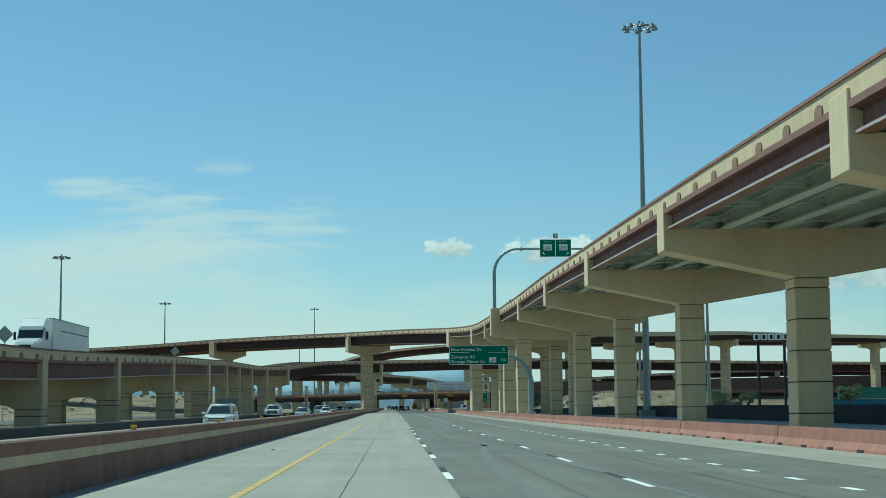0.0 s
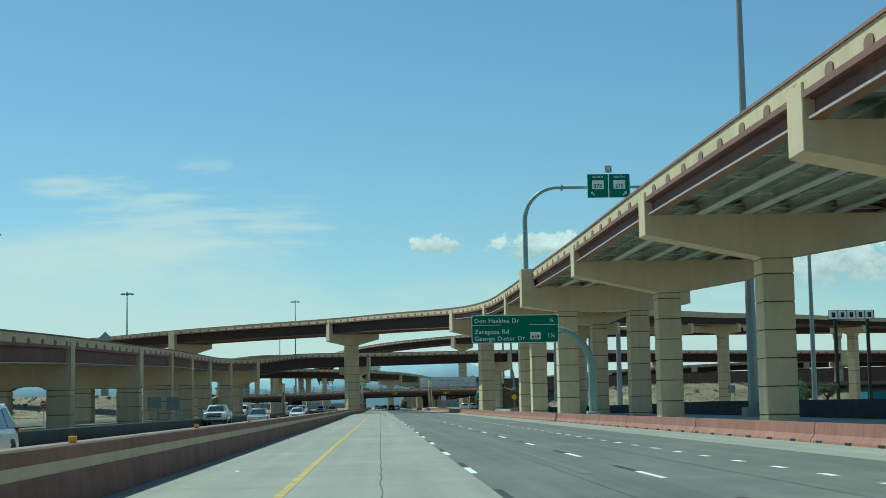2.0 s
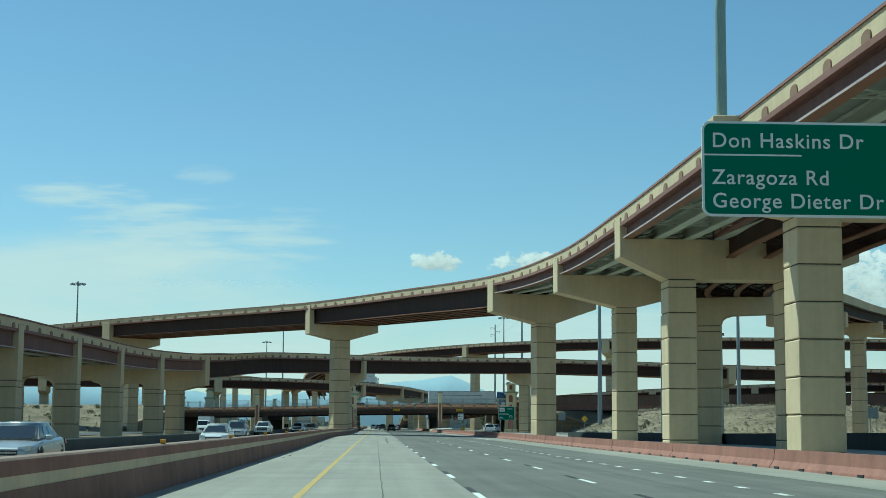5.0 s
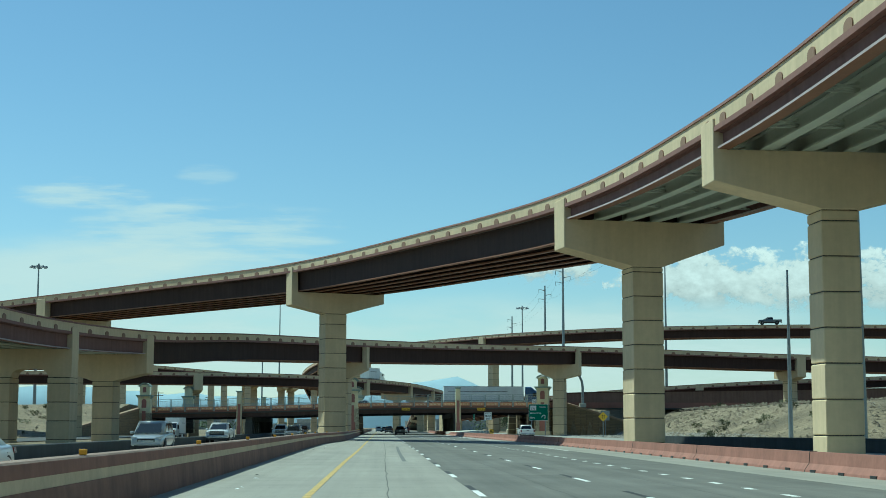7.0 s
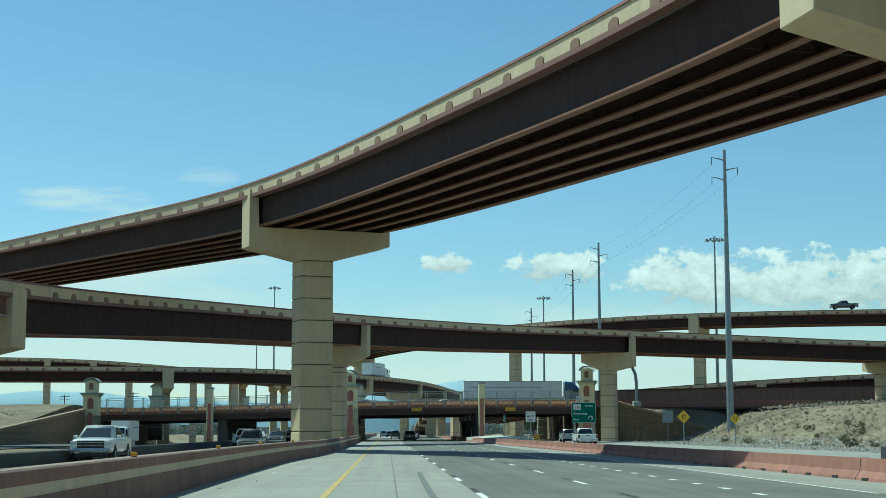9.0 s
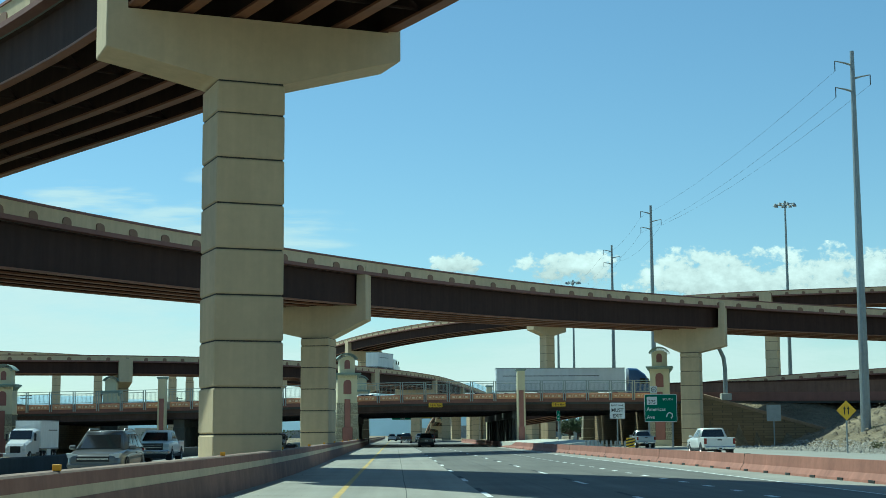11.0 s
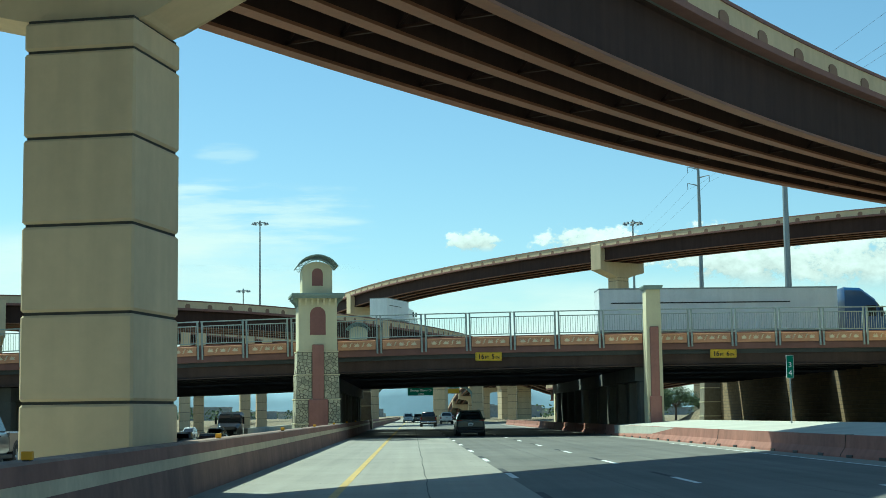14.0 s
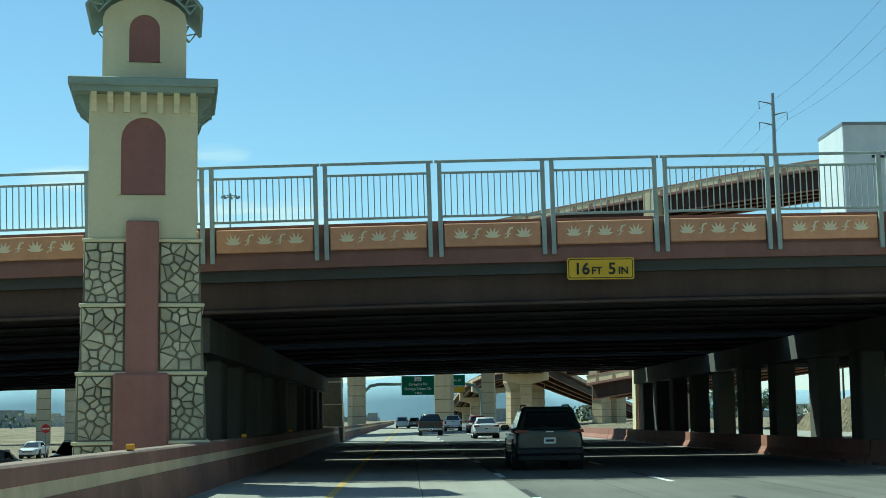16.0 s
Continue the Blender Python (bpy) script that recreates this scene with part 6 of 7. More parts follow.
        for sx in (-1, 1):
            part("tail_lamp", block(sx, 0.82, 0.99, -0.012, 0.14, 0.80, 1.16, bevel=0.015), LAMP_RED, v, "red tail lamp")
            part("headlamp", block(sx, 0.66, 0.96, 5.66, 5.825, 0.86, 1.06, bevel=0.02), LAMP_CLEAR, v, "clear headlamp")
            part("fog_lamp", block(sx, 0.62, 0.80, 5.7, 5.88, 0.54, 0.60), LAMP_CLEAR, v)
        part("number_plate", boxbm(-0.16, 0.16, -0.13, -0.10, 0.46, 0.60), SIGN_WHITE, v, "white number plate")
        part("plate_bar", boxbm(-0.11, 0.11, -0.134, -0.13, 0.50, 0.56), SIGN_BLACK, v)
        part("rear_bumper", boxbm(-0.96, 0.96, -0.10, 0.12, 0.46, 0.64, bevel=0.04), CHROME, v, "chrome rear bumper")
        part("grille", boxbm(-0.64, 0.64, 5.7, 5.835, 0.72, 1.08, bevel=0.02), TRIM, v, "black grille")
        for q in (0.84, 0.97):
            part("grille_bar", boxbm(-0.62, 0.62, 5.82, 5.85, q, q + 0.035), CHROME, v, "chrome grille bar")
        part("front_bumper", boxbm(-0.98, 0.98, 5.62, 5.90, 0.48, 0.70, bevel=0.05), CHROME, v, "chrome front bumper")
        part("intake", boxbm(-0.80, 0.80, 5.60, 5.84, 0.30, 0.50, bevel=0.03), TRIM, v, "black lower intake")
        sides(v, w, L, colour, 4.05, 1.18, 0.40)
        running_gear(v, w, (1.15, 4.75), 0.41, 0.28)
    return v


# traffic ahead, as it stands under and beyond the overpass
vehicle("suv", 3.72, 509.8, 1, P_GREEN, "dark green SUV in the second lane under the overpass")
vehicle("pickup", 1.9, 598, 1, P_BLACK, "black pickup truck with chrome bumper on the highway")
vehicle("sedan", 5.4, 575, 1, P_WHITE, "white sedan on the highway beyond the overpass")
vehicle("suv", 6.6, 615, 1, P_RED, "dark red SUV on the highway beyond the overpass")
vehicle("pickup", 5.2, 646, 1, P_WHITE, "white pickup truck far along the highway")
vehicle("suv", 1.0, 706, 1, P_GREY, "grey SUV far along the highway")
vehicle("van", -0.9, 712, 1, P_WHITE, "white minivan far along the highway")
vehicle("sedan", 1.5, 830, 1, P_GREY, "grey sedan far along the highway")
vehicle("sedan", 5.2, 905, 1, P_SILVER, "silver sedan far along the highway")
# oncoming lanes
vehicle("suv", -9.6, 92, -1, P_WHITE, "white SUV in the oncoming lanes")
vehicle("pickup", -14.2, 192, -1, P_WHITE, "white pickup truck beside the dark low wall")
vehicle("sedan", -10.4, 190, -1, P_SILVER, "pale silver sedan in the oncoming lanes")
vehicle("sedan", -9.6, 238, -1, P_WHITE, "white sedan in the oncoming lanes")
vehicle("van", -13.3, 293, -1, P_SILVER, "silver minivan in the oncoming lanes")
vehicle("pickup", -14.1, 338, -1, P_WHITE, "white pickup truck in the oncoming lanes by the pier")
vehicle("suv", -9.6, 372, -1, P_GREY, "dark grey SUV beside the median barrier")
vehicle("pickup", -13.3, 407, -1, P_WHITE, "white pickup truck in the oncoming lanes")
vehicle("pickup", -13.9, 456.5, -1, P_GREY, "dark grey pickup truck in the oncoming lanes", dip(456.5))
vehicle("sedan", -19.6, 540, -1, P_SILVER, "silver sedan coming through under the overpass", dip(540))
vehicle("suv", -12.4, 503, -1, P_BLACK, "black SUV under the overpass", dip(503))
vehicle("suv", -18.5, 553, -1, P_GREY, "dark grey SUV under the overpass", dip(553))
vehicle("sedan", -9.6, 587, -1, P_WHITE, "white sedan beyond the overpass", dip(587))
vehicle("sedan", -33.6, 606, -1, P_WHITE, "white sedan on the low ground past the overpass", -1.58)
vehicle("suv", -31.0, 622, -1, P_WHITE, "white SUV on the low ground past the overpass", -1.58)
# exit road
vehicle("pickup", 20.4, 419, 1, P_WHITE, "white crew-cab pickup truck on the exit road")
vehicle("pickup", 26.4, 484, 1, P_SILVER, "silver pickup truck near the overpass on the exit road")
# on the bridges
vehicle("sedan", 8.0, 530, -90, P_WHITE, "white sedan crossing the overpass", 5.6)
vehicle("suv", -2.5, 536, 90, P_SILVER, "silver SUV crossing the overpass", 5.46)
vehicle("pickup", 101, 587, 80, P_GREY, "grey pickup truck on the high ramp", 27.5)


def semi(x, y, z, ang, colour, label, trailer=True, cab="day", length=16.0):
    """A tractor with a box trailer; it points to +y, with the tail at y = 0 before it is turned."""
    v = thing("semi_truck", label, "truck", pose(x, y, z, 0, 0, ang), "trucks")
    y0 = length if trailer else 0.0
    if trailer:
        t = part("trailer", boxbm(-1.29, 1.29, 0, length, 1.15, 4.05, bevel=0.03), TRAILER, v, "white box trailer")
        bm = bmesh.new()
        for k in range(18):
            box(bm, -1.30, 1.30, 0.4 + k * (length - 0.8) / 17, 0.43 + k * (length - 0.8) / 17, 1.2, 4.0)
        part("panel_rib", bm, TRAILER, t)
        for sx in (-1, 1):
            part("side_line", boxbm(min(sx * 1.30, sx * 1.312), max(sx * 1.30, sx * 1.312), 0.8, length - 3.2, 3.02, 3.10), TRIM, t, "thin dark line")
        part("roof_rail", boxbm(-1.315, 1.315, -0.012, length + 0.012, 3.97, 4.062), GALV, t)
        part("floor_rail", boxbm(-1.315, 1.315, -0.012, length + 0.012, 1.14, 1.27), GALV, t)
        part("underride_guard", boxbm(-1.1, 1.1, 0.02, 0.12, 0.5, 1.15), GALV, v)
        part("side_skirt", boxbm(-1.25, 1.25, 5.2, length - 4.6, 0.45, 1.14), TRAILER, v)
        wheels(v, (-1.0, 1.0), (1.2, 2.5), 0.5, 0.5)
    part("chassis", boxbm(-0.5, 0.5, y0 - 3.4, y0 + 4.6, 0.62, 0.95), TRIM, v)
    secs = [[(-w, yy, 0.75), (-w, yy, zt - 0.2), (-w * 0.8, yy, zt), (w * 0.8, yy, zt), (w, yy, zt - 0.2), (w, yy, 0.75)] for yy, w, zt in ((y0 + 0.5, 1.22, 4.0 if cab == "sleeper" else 3.2), (y0 + 1.6, 1.22, 3.95 if cab == "sleeper" else 3.2), (y0 + 2.6, 1.2, 3.2 if cab == "sleeper" else 3.0), (y0 + 3.2, 1.15, 2.15), (y0 + 4.9, 1.0, 1.75), (y0 + 5.1, 0.9, 1.5))]
    part("cab", loft(bmesh.new(), secs), colour, v, "painted cab")
    part("windscreen", prism(bmesh.new(), [(y0 + 2.62, 3.0), (y0 + 2.68, 3.02), (y0 + 3.28, 2.2), (y0 + 3.2, 2.15)], "x", -1.05, 1.05), GLASS, v)
    for sx in (-1, 1):
        part("side_window", boxbm(min(sx * 1.17, sx * 1.235), max(sx * 1.17, sx * 1.235), y0 + 1.9, y0 + 2.6, 2.05, 2.75), GLASS, v)
        part("headlamp", boxbm(min(sx * 0.65, sx * 0.95), max(sx * 0.65, sx * 0.95), y0 + 4.9, y0 + 5.14, 1.0, 1.25, bevel=0.02), LAMP_CLEAR, v)
        part("mirror", boxbm(min(sx * 1.3, sx * 1.5), max(sx * 1.3, sx * 1.5), y0 + 2.9, y0 + 3.0, 2.0, 2.7), TRIM, v)
        part("fuel_tank", tube(bmesh.new(), [(sx * 0.95, y0 + 0.2, 0.75), (sx * 0.95, y0 + 1.8, 0.75)], 0.3, 10), CHROME, v)
    part("grille", boxbm(-0.5, 0.5, y0 + 5.05, y0 + 5.14, 0.85, 1.5, bevel=0.02), TRIM, v)
    part("bumper", boxbm(-1.15, 1.15, y0 + 4.95, y0 + 5.2, 0.4, 0.8, bevel=0.05), CHROME if colour is P_BLACK else colour, v)
    wheels(v, (-0.98, 0.98), (y0 - 2.4, y0 - 1.1), 0.5, 0.5)
    wheels(v, (-1.05, 1.05), (y0 + 3.9,), 0.5, 0.3)
    return v


semi(-30.6, 153, 5.45, 180, P_WHITE, "white semi truck with box trailer on the ramp", cab="sleeper")
semi(12.5, 513.5, 5.6, -90, P_BLUE, "blue semi truck with white trailer crossing the overpass", cab="sleeper")
semi(-4.6, 622, 13.58, -19, P_WHITE, "white box truck on the far ramp", length=9.0)
semi(-18.6, 570, dip(570), 180, P_BLACK, "black truck tractor without trailer in the oncoming lanes", trailer=False)
semi(-36.8, 486, dip(486), 180, P_WHITE, "white box truck in the oncoming lanes", length=8.0)


# ---- roadside things ----
rail = thing("guard_rail", "short row of white guard posts behind the barrier", "guard rail")
for k in range(11):
    part("post", boxbm(-0.07, 0.07, -0.05, 0.05, 0, 0.98, bevel=0.01), GALV, rail, m=pose(14.7 + 0.13 * k, 441 - 1.35 * k, 0))
mk = thing("object_marker", "yellow and black striped object marker on a post", "road sign", pose(15.9, 426.5, 0))
part("sign_panel", boxbm(-0.30, 0.30, 0, 0.03, 0.55, 1.2), SIGN_YELLOW, mk)
for k in range(3):
    z0 = 0.57 + 0.2 * k
    part("stripe", prism(bmesh.new(), [(-0.30, z0), (0.30, z0 + 0.13), (0.30, z0 + 0.22), (-0.30, z0 + 0.09)], "y", -0.006, 0), SIGN_BLACK, mk)
part("post", boxbm(-0.05, 0.05, 0.03, 0.1, 0, 1.2), GALV, mk)
mm = thing("mile_marker", "narrow green mile marker on a thin post", "road sign", pose(16.4, 477, 0))
board(mm, 0.32, 1.0, 0.03, SIGN_GREEN, SIGN_WHITE, 0.015, 0, 3.3)
letters(mm, "3", 0, 3.28, 0.32, SIGN_WHITE)
letters(mm, "4", 0, 2.92, 0.32, SIGN_WHITE)
part("post", boxbm(-0.03, 0.03, 0.04, 0.08, 0, 3.2), GALV, mm)

for x, y, w, h, z in ((-23.7, 222, 1.45, 1.2, 2.2), (-24.0, 239, 1.5, 1.5, 2.15), (-40, 150, 1.2, 1.2, 2.6), (70, 360, 1.5, 1.5, 3.6)):
    g = thing("sign_back", "plain grey back of a road sign on posts", "road sign", pose(x, y, 0), "sign backs")
    part("sign_panel", boxbm(-w / 2, w / 2, 0, 0.03, z - h / 2, z + h / 2), GALV, g)
    for sx in (-0.3, 0.3):
        part("post", boxbm(sx * w - 0.05, sx * w + 0.05, -0.10, 0, -0.12, z + h / 2), GALV, g)

SIGN_RED = mat("red_sign_sheet", (0.45, 0.03, 0.03), 0.5, bump=0)
for x, y, z in ((-47, 190, 0), (-52, 186, 0), (-31.3, 603, -1.5), (-44, 262, 0)):
    g = thing("no_entry_sign", "red round no entry sign on a post", "road sign", pose(x, y, z), "no entry signs")
    part("sign_panel", tube(bmesh.new(), [(0, 0, 2.5), (0, 0.03, 2.5)], 0.38, 20), SIGN_RED, g)
    part("bar", boxbm(-0.3, 0.3, -0.012, 0, 2.44, 2.56), SIGN_WHITE, g)
    part("post", boxbm(-0.04, 0.04, 0.03, 0.09, -0.12, 2.8), GALV, g)

hoard = thing("pylon_sign", "tall shop sign of five white panels on black posts", "sign", pose(75.6, 299, 0))
for sx in (-2.6, 2.6):
    part("post", boxbm(sx - 0.25, sx + 0.25, 0.1, 0.5, -0.12, 14.1), SIGN_BLACK, hoard)
for k in range(5):
    part("sign_panel", boxbm(-3.6 + k * 1.45, -2.3 + k * 1.45, -0.1, 0.1, 14.0, 15.3, bevel=0.03), SIGN_WHITE, hoard)
    part("panel_mark", boxbm(-3.25 + k * 1.45, -2.65 + k * 1.45, -0.112, -0.1, 14.25, 15.05), SIGN_BLACK, hoard)
part("frame", boxbm(-3.7, 3.7, 0.1, 0.2, 13.9, 15.4), SIGN_BLACK, hoard)

CONT = [mat("blue_container_paint", (0.04, 0.16, 0.24), 0.6, var=0.1), mat("ochre_container_paint", (0.42, 0.28, 0.06), 0.6, var=0.1), mat("green_container_paint", (0.06, 0.20, 0.15), 0.6, var=0.1), mat("rust_container_paint", (0.28, 0.07, 0.05), 0.6, var=0.1)]
for k, (x, y, z) in enumerate(((108, 345, 0), (121, 350, 0), (108, 345, 2.6), (133, 356, 0), (96, 341, 0), (121, 350, 2.6))):
    c = thing("shipping_container", ("blue", "ochre", "green", "rust-red")[k % 4] + " corrugated shipping container in a yard", "container", pose(x, y, z - 0.1, 0, 0, 12), "yard containers")
    bm = boxbm(-6, 6, -1.2, 1.2, 0.05, 2.6)
    part("body", bm, CONT[k % 4], c)
    bm = bmesh.new()
    for q in range(24):
        box(bm, -5.8 + q * 0.5, -5.6 + q * 0.5, -1.235, -1.2, 0.2, 2.45)
    part("corrugation", bm, CONT[k % 4], c)

WOODP = mat("weathered_pole_wood", (0.13, 0.10, 0.075), 0.9, var=0.2)
for x, y in ((88, 310), (125, 372), (66, 700), (82, 740), (95, 690), (-70, 690), (-95, 720), (-62, 760)):
    p = thing("utility_pole", "weathered wooden utility pole with crossarms", "utility pole", pose(x, y, 0), "utility poles")
    part("pole", tube(bmesh.new(), [(0, 0, -1.75 if x < 0 else -0.12), (0, 0, 12.5)], [0.2, 0.13], 8), WOODP, p)
    for z in (11.2, 12.0):
        part("crossarm", boxbm(-1.5, 1.5, -0.08, 0.08, z, z + 0.16), WOODP, p)

for x, y, z in ((-36.9, 150, 6.3), (-37.4, 270, 9.0)):
    g = thing("sign_back", "grey back of a diamond warning sign on the ramp", "road sign", pose(x, y, z), "sign backs")
    part("sign_panel", prism(bmesh.new(), [(0, 1.55), (0.86, 2.41), (0, 3.27), (-0.86, 2.41)], "y", 0, 0.03), GALV, g)
    part("post", boxbm(-0.05, 0.05, 0.03, 0.10, -0.1, 3.0), GALV, g)
g = thing("sign_back", "dark back of a road sign on a post", "road sign", pose(-23.7, 555.6, 0), "sign backs")
part("sign_panel", boxbm(-0.52, 0.52, 0, 0.03, 0.66, 1.62), SIGN_BLACK, g)
part("post", boxbm(-0.05, 0.05, -0.10, 0, -0.12, 1.6), GALV, g)

# ---- plants ----
LEAF = mat("dusty_green_leaf", (0.075, 0.105, 0.040), 0.8, var=0.3, scale=1.0, bump=0, rand=0.15)
SCRUB = mat("grey_green_scrub", (0.12, 0.125, 0.065), 0.9, var=0.3, scale=1.0, bump=0, rand=0.2)
BARK = mat("grey_brown_bark", (0.12, 0.09, 0.07), 0.95, var=0.2, scale=4)


def leaf_cloud(rng, blobs, count, size):
    """Many small crossed leaf pieces gathered in uneven clumps."""
    vs, fs = [], []
    for _ in range(count):
        cx, cy, cz, r = blobs[rng.randrange(len(blobs))]
        d = Vector((rng.gauss(0, 1), rng.gauss(0, 1), rng.gauss(0, 1))).normalized() * r * rng.uniform(0.55, 1.05)
        o = Vector((cx, cy, cz)) + d
        a = Vector((rng.gauss(0, 1), rng.gauss(0, 1), rng.gauss(0, 1))).normalized() * size * rng.uniform(0.6, 1.3)
        b = a.orthogonal().normalized() * size * rng.uniform(0.3, 0.6)
        i = len(vs)
        vs += [o - a, o + b, o + a, o - b]
        fs.append((i, i + 1, i + 2, i + 3))
    me = bpy.data.meshes.new("crown")
    me.from_pydata([tuple(v) for v in vs], [], fs)
    return me


def tree(x, y, h, seed, z=0.0):
    rng = random.Random(seed)
    t = thing("tree", "small dusty green desert tree", "tree", pose(x, y, z - 0.1), "roadside trees")
    bm = bmesh.new()
    tube(bm, [(0, 0, 0), (0.1, 0.05, h * 0.25), (0.05, -0.05, h * 0.5)], [h * 0.035, h * 0.028, h * 0.018], 8)
    blobs = []
    for k in range(11):
        a = k * 2.4 + rng.uniform(-0.4, 0.4)
        e = Vector((math.cos(a) * h * rng.uniform(0.2, 0.36), math.sin(a) * h * rng.uniform(0.2, 0.36), h * rng.uniform(0.5, 0.85)))
        tube(bm, [(0.07, 0, h * rng.uniform(0.25, 0.45)), e * 0.6 + Vector((0, 0, h * 0.12)), e], [h * 0.016, h * 0.01, h * 0.004], 5)
        blobs.append((e.x, e.y, e.z, h * rng.uniform(0.13, 0.22)))
    part("trunk", bm, BARK, t)
    me = leaf_cloud(rng, blobs, 2600, h * 0.03)
    me.materials.append(LEAF)
    part("crown", me, None, t, "dusty green crown")


for k, (x, y, h) in enumerate(((62, 285, 4.6), (69, 292, 4.0), (100, 330, 6), (57, 262, 3.2), (112, 322, 7), (140, 360, 8), (40, 660, 6), (48, 690, 7), (58, 720, 6), (36, 640, 5), (-80, 640, 6))):
    tree(x, y, h, 40 + k)


def bush_mesh(seed, r):
    rng = random.Random(seed)
    blobs = [(rng.uniform(-r, r) * 0.6, rng.uniform(-r, r) * 0.6, r * rng.uniform(0.3, 0.6), r * rng.uniform(0.35, 0.55)) for _ in range(5)]
    me = leaf_cloud(rng, blobs, 160, r * 0.13)
    me.materials.append(SCRUB)
    return me


BUSHES = [bush_mesh(k, 0.9) for k in range(4)]
rng = random.Random(8)
for k in range(190):
    side_x = rng.uniform(42, 100) if k % 3 else rng.uniform(-120, -56)
    yy = rng.uniform(370, 500) if k % 3 else rng.uniform(430, 500)
    b = new("desert_shrub", BUSHES[k % 4])
    b.matrix_basis = pose(side_x, yy, height(side_x, yy) - 0.12, 0, 0, rng.uniform(0, 360)) @ Matrix.Scale(rng.uniform(0.35, 1.15), 4)
    tagged(b, "dry grey-green shrub on the sandy bank", "shrub", "desert shrubs")

# loose stones on the bank and the verge, too many to count
def pebbles(count, places, size, big, name, material, label):
    bm = bmesh.new()
    for k in range(count):
        x0, x1, y0, y1 = places[k % len(places)]
        x, yy = rng.uniform(x0, x1), rng.uniform(y0, y1)
        r = size + big * rng.random() ** 3
        z = max(height(x, yy), 0.0) - 0.07
        vs = [bm.verts.new((x + r * math.cos(a) * rng.uniform(0.7, 1.2), yy + r * math.sin(a) * rng.uniform(0.7, 1.2), z)) for a in (0, 1.57, 3.14, 4.71)]
        top = bm.verts.new((x + r * rng.uniform(-0.3, 0.3), yy + r * rng.uniform(-0.3, 0.3), z + r * rng.uniform(0.5, 1.0)))
        for i in range(4):
            bm.faces.new((vs[i], vs[(i + 1) % 4], top))
    tagged(part(name, bm, material), label, "stones", kind="stuff")


pebbles(9000, ((42, 84, 366, 503), (42, 84, 366, 503), (42, 84, 366, 503), (-110, -52, 420, 500)), 0.06, 0.34, "loose_stones", mat("bank_stone", (0.20, 0.165, 0.115), 0.95, var=0.3, scale=2.0), "scattered loose stones on the sandy bank")
pebbles(15000, ((33.2, 46.0, 340, 497),), 0.09, 0.20, "verge_pebbles", mat("grey_pebble", (0.33, 0.30, 0.25), 0.95, var=0.4, scale=1.6, fine=6), "grey pebbles covering the verge below the bank")

# scraps on the shoulder
rng = random.Random(21)
SCRAP = mat("dark_tyre_scrap", (0.03, 0.03, 0.03), 0.9)
for k in range(22):
    yy = rng.uniform(20, 470)
    r = rng.uniform(0.03, 0.10)
    bm = bmesh.new()
    n = rng.randint(4, 6)
    lo = [bm.verts.new((r * math.cos(6.283 * q / n) * rng.uniform(0.5, 1.6), r * math.sin(6.283 * q / n) * rng.uniform(0.4, 1.2), 0.004)) for q in range(n)]
    top = bm.verts.new((0, 0, rng.uniform(0.015, 0.04)))
    bm.faces.new(lo[::-1])
    for q in range(n):
        bm.faces.new((lo[q], lo[(q + 1) % n], top))
    o = part("tyre_scrap", bm, SCRAP if k % 2 else SIGN_WHITE)
    o.matrix_basis = pose(median_x(yy) + rng.uniform(0.25, 1.5), yy, 0, 0, 0, rng.uniform(0, 360))
    tagged(o, "scrap of rubber on the road shoulder" if k % 2 else "pale scrap lying on the road shoulder", "debris", "road debris")

# slab joints and tyre-dark cracks in the concrete
CRACK = mat("dark_slab_joint", (0.09, 0.088, 0.08), 0.95, var=0.2, scale=2)
joints = thing("slab_joints", "thin dark joints and cracks in the concrete lanes", "road joint", kind="structure")
for x in (0.12, 3.95, 7.2):
    bm = bmesh.new()
    rng2 = random.Random(int(x * 10))
    prev = None
    yy = -60.0
    while yy < 620:
        xx = x + drift(yy) + 0.05 * noise.noise((yy * 0.35, x, 0)) + 0.02 * noise.noise((yy * 2.1, x, 3))
        w = 0.011 + 0.008 * noise.noise((yy * 0.6, x, 7))
        cur = (bm.verts.new((xx - w, yy, 0.004)), bm.verts.new((xx + w, yy, 0.004)))
        if prev:
            bm.faces.new((prev[0], prev[1], cur[1], cur[0]))
        prev = cur
        yy += 0.8
    part("joint", bm, CRACK, joints)
bm = bmesh.new()
yy = -55.0
while yy < 520:
    bm.faces.new([bm.verts.new(v) for v in ((-4.6 + drift(yy), yy, 0.003), (13.2 + drift(yy), yy, 0.003), (13.2 + drift(yy), yy + 0.018, 0.003), (-4.6 + drift(yy), yy + 0.018, 0.003))])
    yy += 4.57
part("joint", bm, CRACK, joints)
TYREMARK = mat("worn_tyre_track", (0.15, 0.15, 0.14), 0.9, var=0.12, scale=1.2, fine=6)
bm = bmesh.new()
for x0, y0, x1, y1, w in ((3.0, 20, 4.4, 60, 0.22), (5.6, 14, 3.9, 58, 0.22), (4.2, 90, 4.7, 140, 0.2), (8.8, 30, 7.0, 75, 0.18), (0.9, 270, 1.1, 320, 0.18)):
    for k in range(20):
        a, b = k / 20, (k + 1) / 20
        pa, pb = (x0 + (x1 - x0) * a * a, y0 + (y1 - y0) * a), (x0 + (x1 - x0) * b * b, y0 + (y1 - y0) * b)
        bm.faces.new([bm.verts.new(v) for v in ((pa[0], pa[1], 0.0045), (pa[0] + w, pa[1], 0.0045), (pb[0] + w, pb[1], 0.0045), (pb[0], pb[1], 0.0045))])
tagged(part("tyre_marks", bm, TYREMARK), "faint dark tyre marks across the lanes", "road marking", kind="structure")

